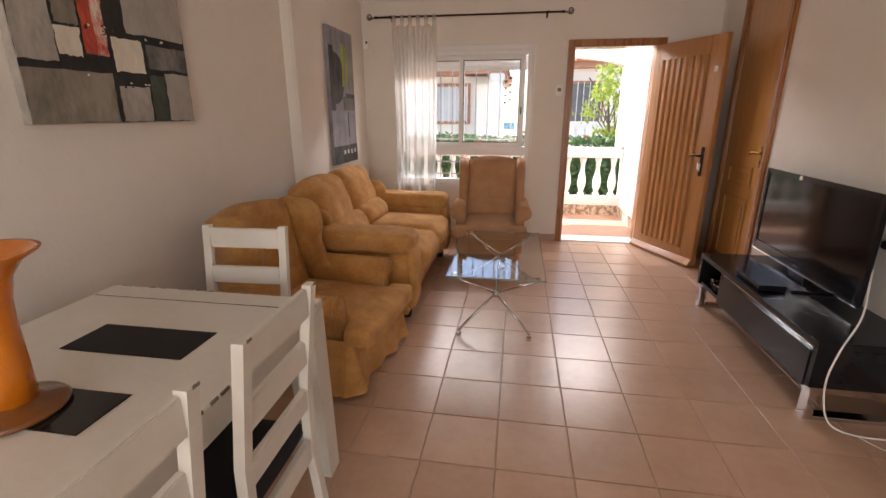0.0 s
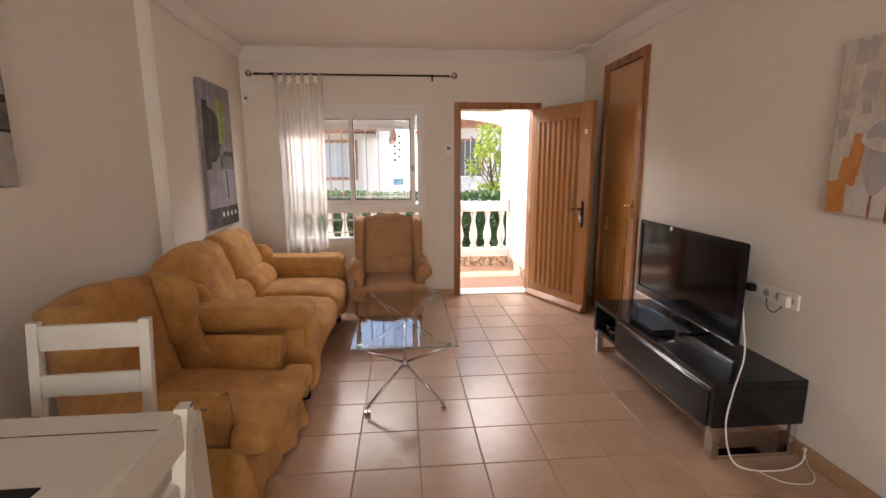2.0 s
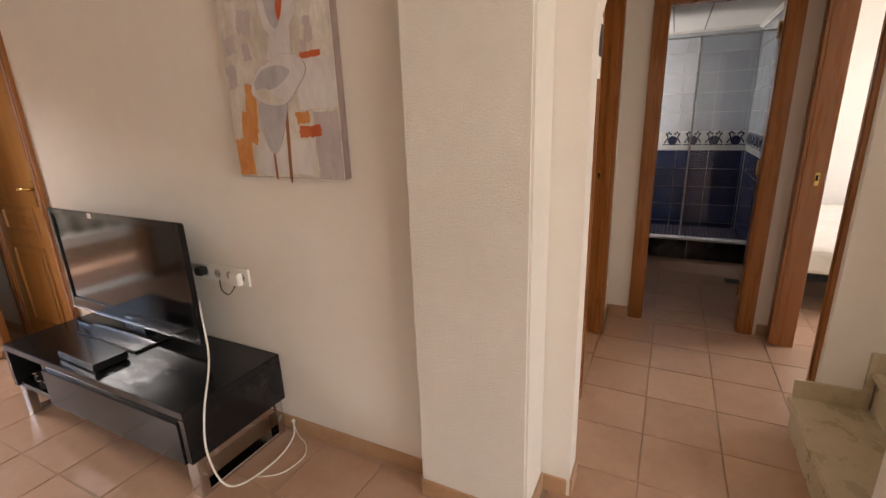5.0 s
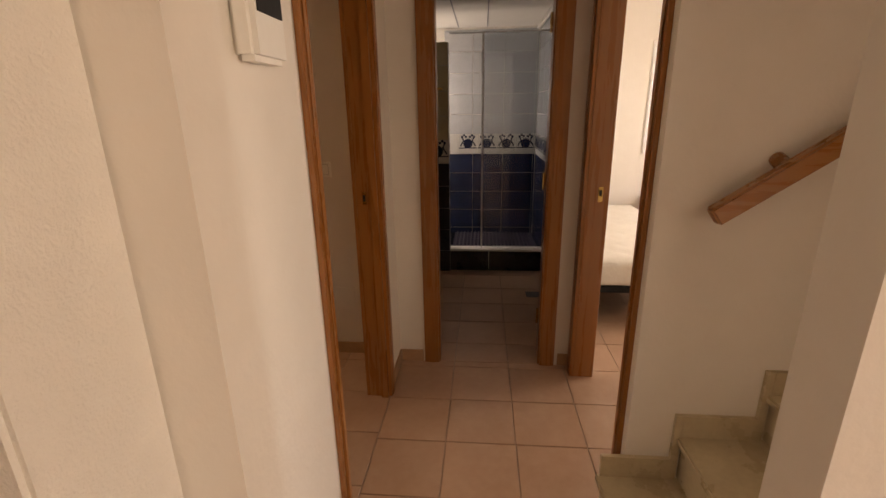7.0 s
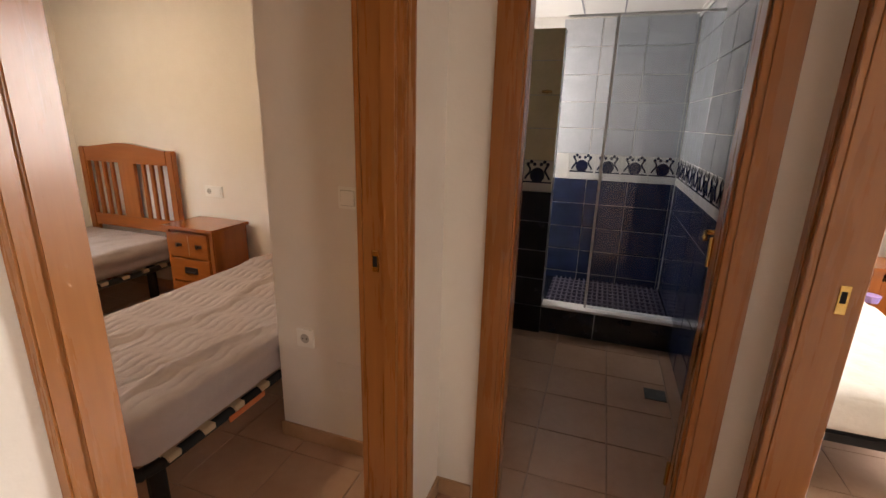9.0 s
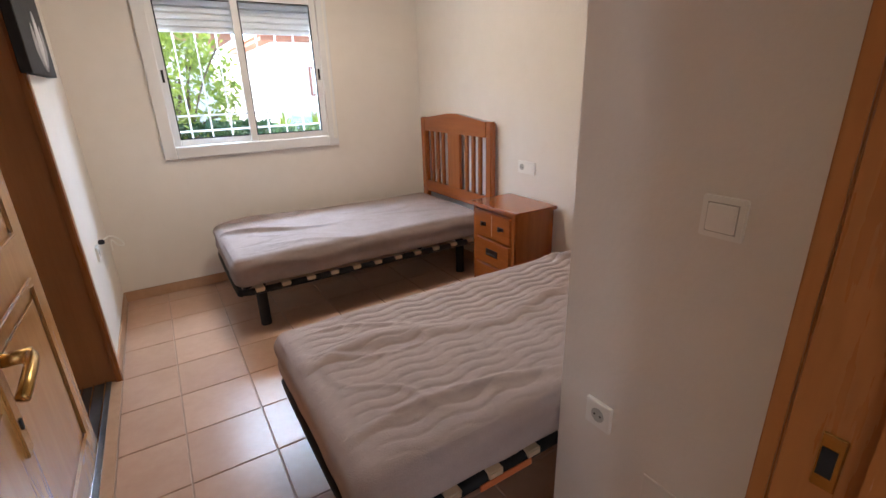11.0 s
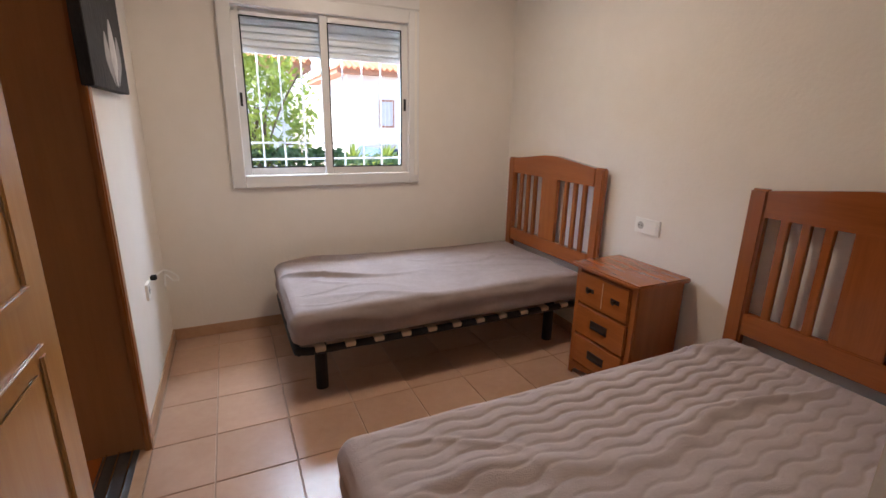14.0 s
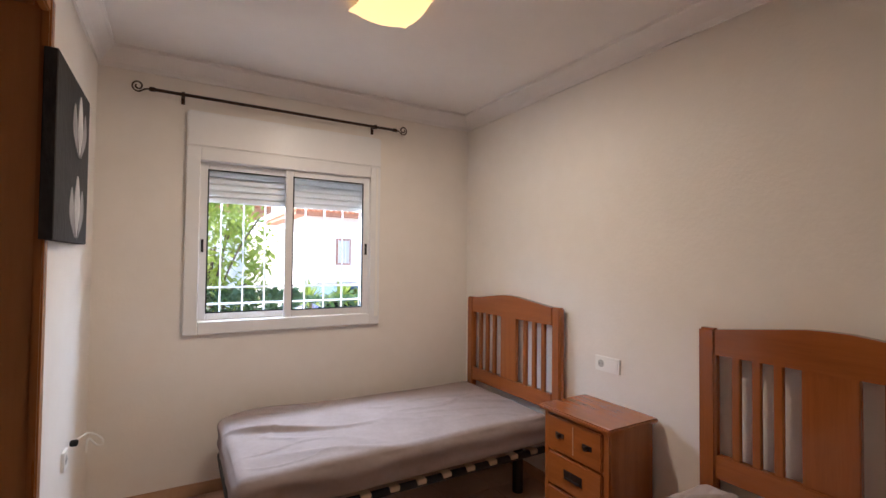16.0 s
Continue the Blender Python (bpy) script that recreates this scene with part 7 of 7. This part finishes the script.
def lay(parent, name, rect, ox, oy, tw, td, material, to_world, joint=0.004, h=0.006):
    """Lays tiles over a rectangle (u0, u1, v0, v1) on a grid through (ox, oy); cut pieces at the edges."""
    u0, u1, v0, v1 = rect
    for i in range(math.floor((u0 - ox) / tw), math.ceil((u1 - ox) / tw)):
        for j in range(math.floor((v0 - oy) / td), math.ceil((v1 - oy) / td)):
            a0, a1 = max(u0, ox + i * tw), min(u1, ox + (i + 1) * tw)
            b0, b1 = max(v0, oy + j * td), min(v1, oy + (j + 1) * td)
            if a1 - a0 < 0.015 or b1 - b0 < 0.015:
                continue
            key = (name, round(a1 - a0, 3), round(b1 - b0, 3), material.name)
            if key not in meshes:
                meshes[key] = piece_mesh(name, a1 - a0 - joint, b1 - b0 - joint, h, material)
            ob = new(name, meshes[key])
            ob.parent = parent
            ob.matrix_local = to_world((a0 + a1) / 2, (b0 + b1) / 2)


jit = random.Random(12)


def flat(x, y):
    return pose(x, y, jit.uniform(-0.0004, 0.0004), jit.uniform(-0.06, 0.06), jit.uniform(-0.06, 0.06), 0)


floor_ob = bpy.data.objects["floor"]
lay(floor_ob, "floor_tile", (-2.0, LX, -2.4, 3.0), 0, 0, T, T, TILE, flat)
lay(floor_ob, "floor_tile", (LX, 3.57, -2.273, -1.319), 0.014, -0.047, T, T, TILE, flat)
lay(floor_ob, "floor_tile", (2.345, 3.66, -1.319, -0.642), 0.053, -1.319, T, 0.3385, TILE, flat)
lay(floor_ob, "floor_tile", (2.345, 4.83, -0.642, 2.40), 0.053, -0.006, T, T, TILE, flat)
lay(floor_ob, "floor_tile", (3.57, 5.20, -2.345, -1.20), -0.021, -0.047, T, T, TILE, flat)


def far_tiles(name, rect, ox, oy, label):
    u0, u1, v0, v1 = rect
    vs, fs = [], []
    for i in range(math.floor((u0 - ox) / T), math.ceil((u1 - ox) / T)):
        for j in range(math.floor((v0 - oy) / T), math.ceil((v1 - oy) / T)):
            a0, a1, b0, b1 = max(u0, ox + i * T) + 0.0025, min(u1, ox + (i + 1) * T) - 0.0025, max(v0, oy + j * T) + 0.0025, min(v1, oy + (j + 1) * T) - 0.0025
            if a1 - a0 < 0.01 or b1 - b0 < 0.01:
                continue
            k = len(vs)
            vs += [(a0, b0, -0.006), (a1, b0, -0.006), (a1, b1, -0.006), (a0, b1, -0.006), (a0, b0, 0), (a1, b0, 0), (a1, b1, 0), (a0, b1, 0)]
            fs += [(k + 4, k + 5, k + 6, k + 7)] + [(k + q, k + (q + 1) % 4, k + 4 + (q + 1) % 4, k + 4 + q) for q in range(4)]
    me = bpy.data.meshes.new(name)
    me.from_pydata(vs, [], fs)
    me.materials.append(TILE)
    ob = new(name, me)
    ob.parent = floor_ob
    tagged(ob, label, "", kind="stuff")


far_tiles("second_bedroom_tiles", (2.66, 6.27, -5.02, -2.273), 0.014, -0.047, "tan floor tiles of the second bedroom")
far_tiles("rear_living_tiles", (-2.08, 1.74, -5.4, -2.4), 0, 0, "tan floor tiles at the rear")

TW, TH = 0.315, 0.20


def on_south(u, v):          # wall face at y = -2.345 looking to +y
    return pose(u, -2.3385, v) @ Matrix.Rotation(math.pi, 4, 'Z') @ Matrix.Rotation(radians(90), 4, 'X')


def on_east(u, v):           # wall face at x = 6.06 looking to -x; u runs along y
    return pose(6.0535, u, v) @ Matrix.Rotation(radians(-90), 4, 'Z') @ Matrix.Rotation(radians(90), 4, 'X')


def on_part(u, v):           # partition face at x = 5.17
    return pose(5.1635, u, v) @ Matrix.Rotation(radians(-90), 4, 'Z') @ Matrix.Rotation(radians(90), 4, 'X')


def motif_mesh():
    bm = bmesh.new()
    bmesh.ops.create_circle(bm, cap_ends=True, segments=16, radius=0.040, matrix=Matrix.Translation((0, -0.008, 0.0012)))
    for s in (-1, 1):
        tube([(s * (0.052 + 0.012 * math.cos(a)), -0.030 + 0.075 * a / 5, 0.0015 + 0.0 * a) for a in np.linspace(0, 5, 12)], 0.006, 5, bm=bm)
        for q in range(3):
            bmesh.ops.create_circle(bm, cap_ends=True, segments=8, radius=0.010, matrix=Matrix.Translation((s * (0.018 + 0.017 * q), 0.048 + 0.012 * (q % 2), 0.0012)))
    box(-0.078, 0.078, -0.048, -0.040, 0.0, 0.0012, bm=bm)
    me = bpy.data.meshes.new("motif")
    bm.to_mesh(me)
    bm.free()
    me.materials.append(NAVY)
    return me


motif = motif_mesh()
for wall_name, place, a0, a1 in (("wall_bath_south", on_south, 3.68, 6.05), ("wall_bath_east", on_east, -2.335, -1.40), ("shower_partition", on_part, -1.50, -0.82)):
    w_ob = bpy.data.objects[wall_name]
    start = a0 if wall_name != "wall_bath_east" else a0 + 0.02
    top = 1.98 if wall_name == "shower_partition" else 2.20
    lay(w_ob, "wall_tile", (a0, a1, 0.0, 1.0), start, 0.0, TW, TH, BLUE if wall_name != "shower_partition" else DKBLUE, place, 0.004)
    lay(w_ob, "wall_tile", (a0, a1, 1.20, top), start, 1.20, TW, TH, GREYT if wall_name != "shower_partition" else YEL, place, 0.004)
    n = int((a1 - a0) / 0.20)
    for i in range(n + 1):
        u0, u1 = a0 + i * 0.20, min(a1, a0 + (i + 1) * 0.20)
        if u1 - u0 < 0.03:
            continue
        key = ("border", round(u1 - u0, 3))
        if key not in meshes:
            meshes[key] = piece_mesh("border_tile", u1 - u0 - 0.003, 0.197, 0.006, BORDER)
        ob = new("border_tile", meshes[key])
        ob.parent = w_ob
        ob.matrix_local = place((u0 + u1) / 2, 1.10)
        if u1 - u0 > 0.15:
            mo = new("motif", motif)
            mo.parent = ob
            mo.location, mo.scale = (0, 0.016, 0), (1.2, 1.25, 1)
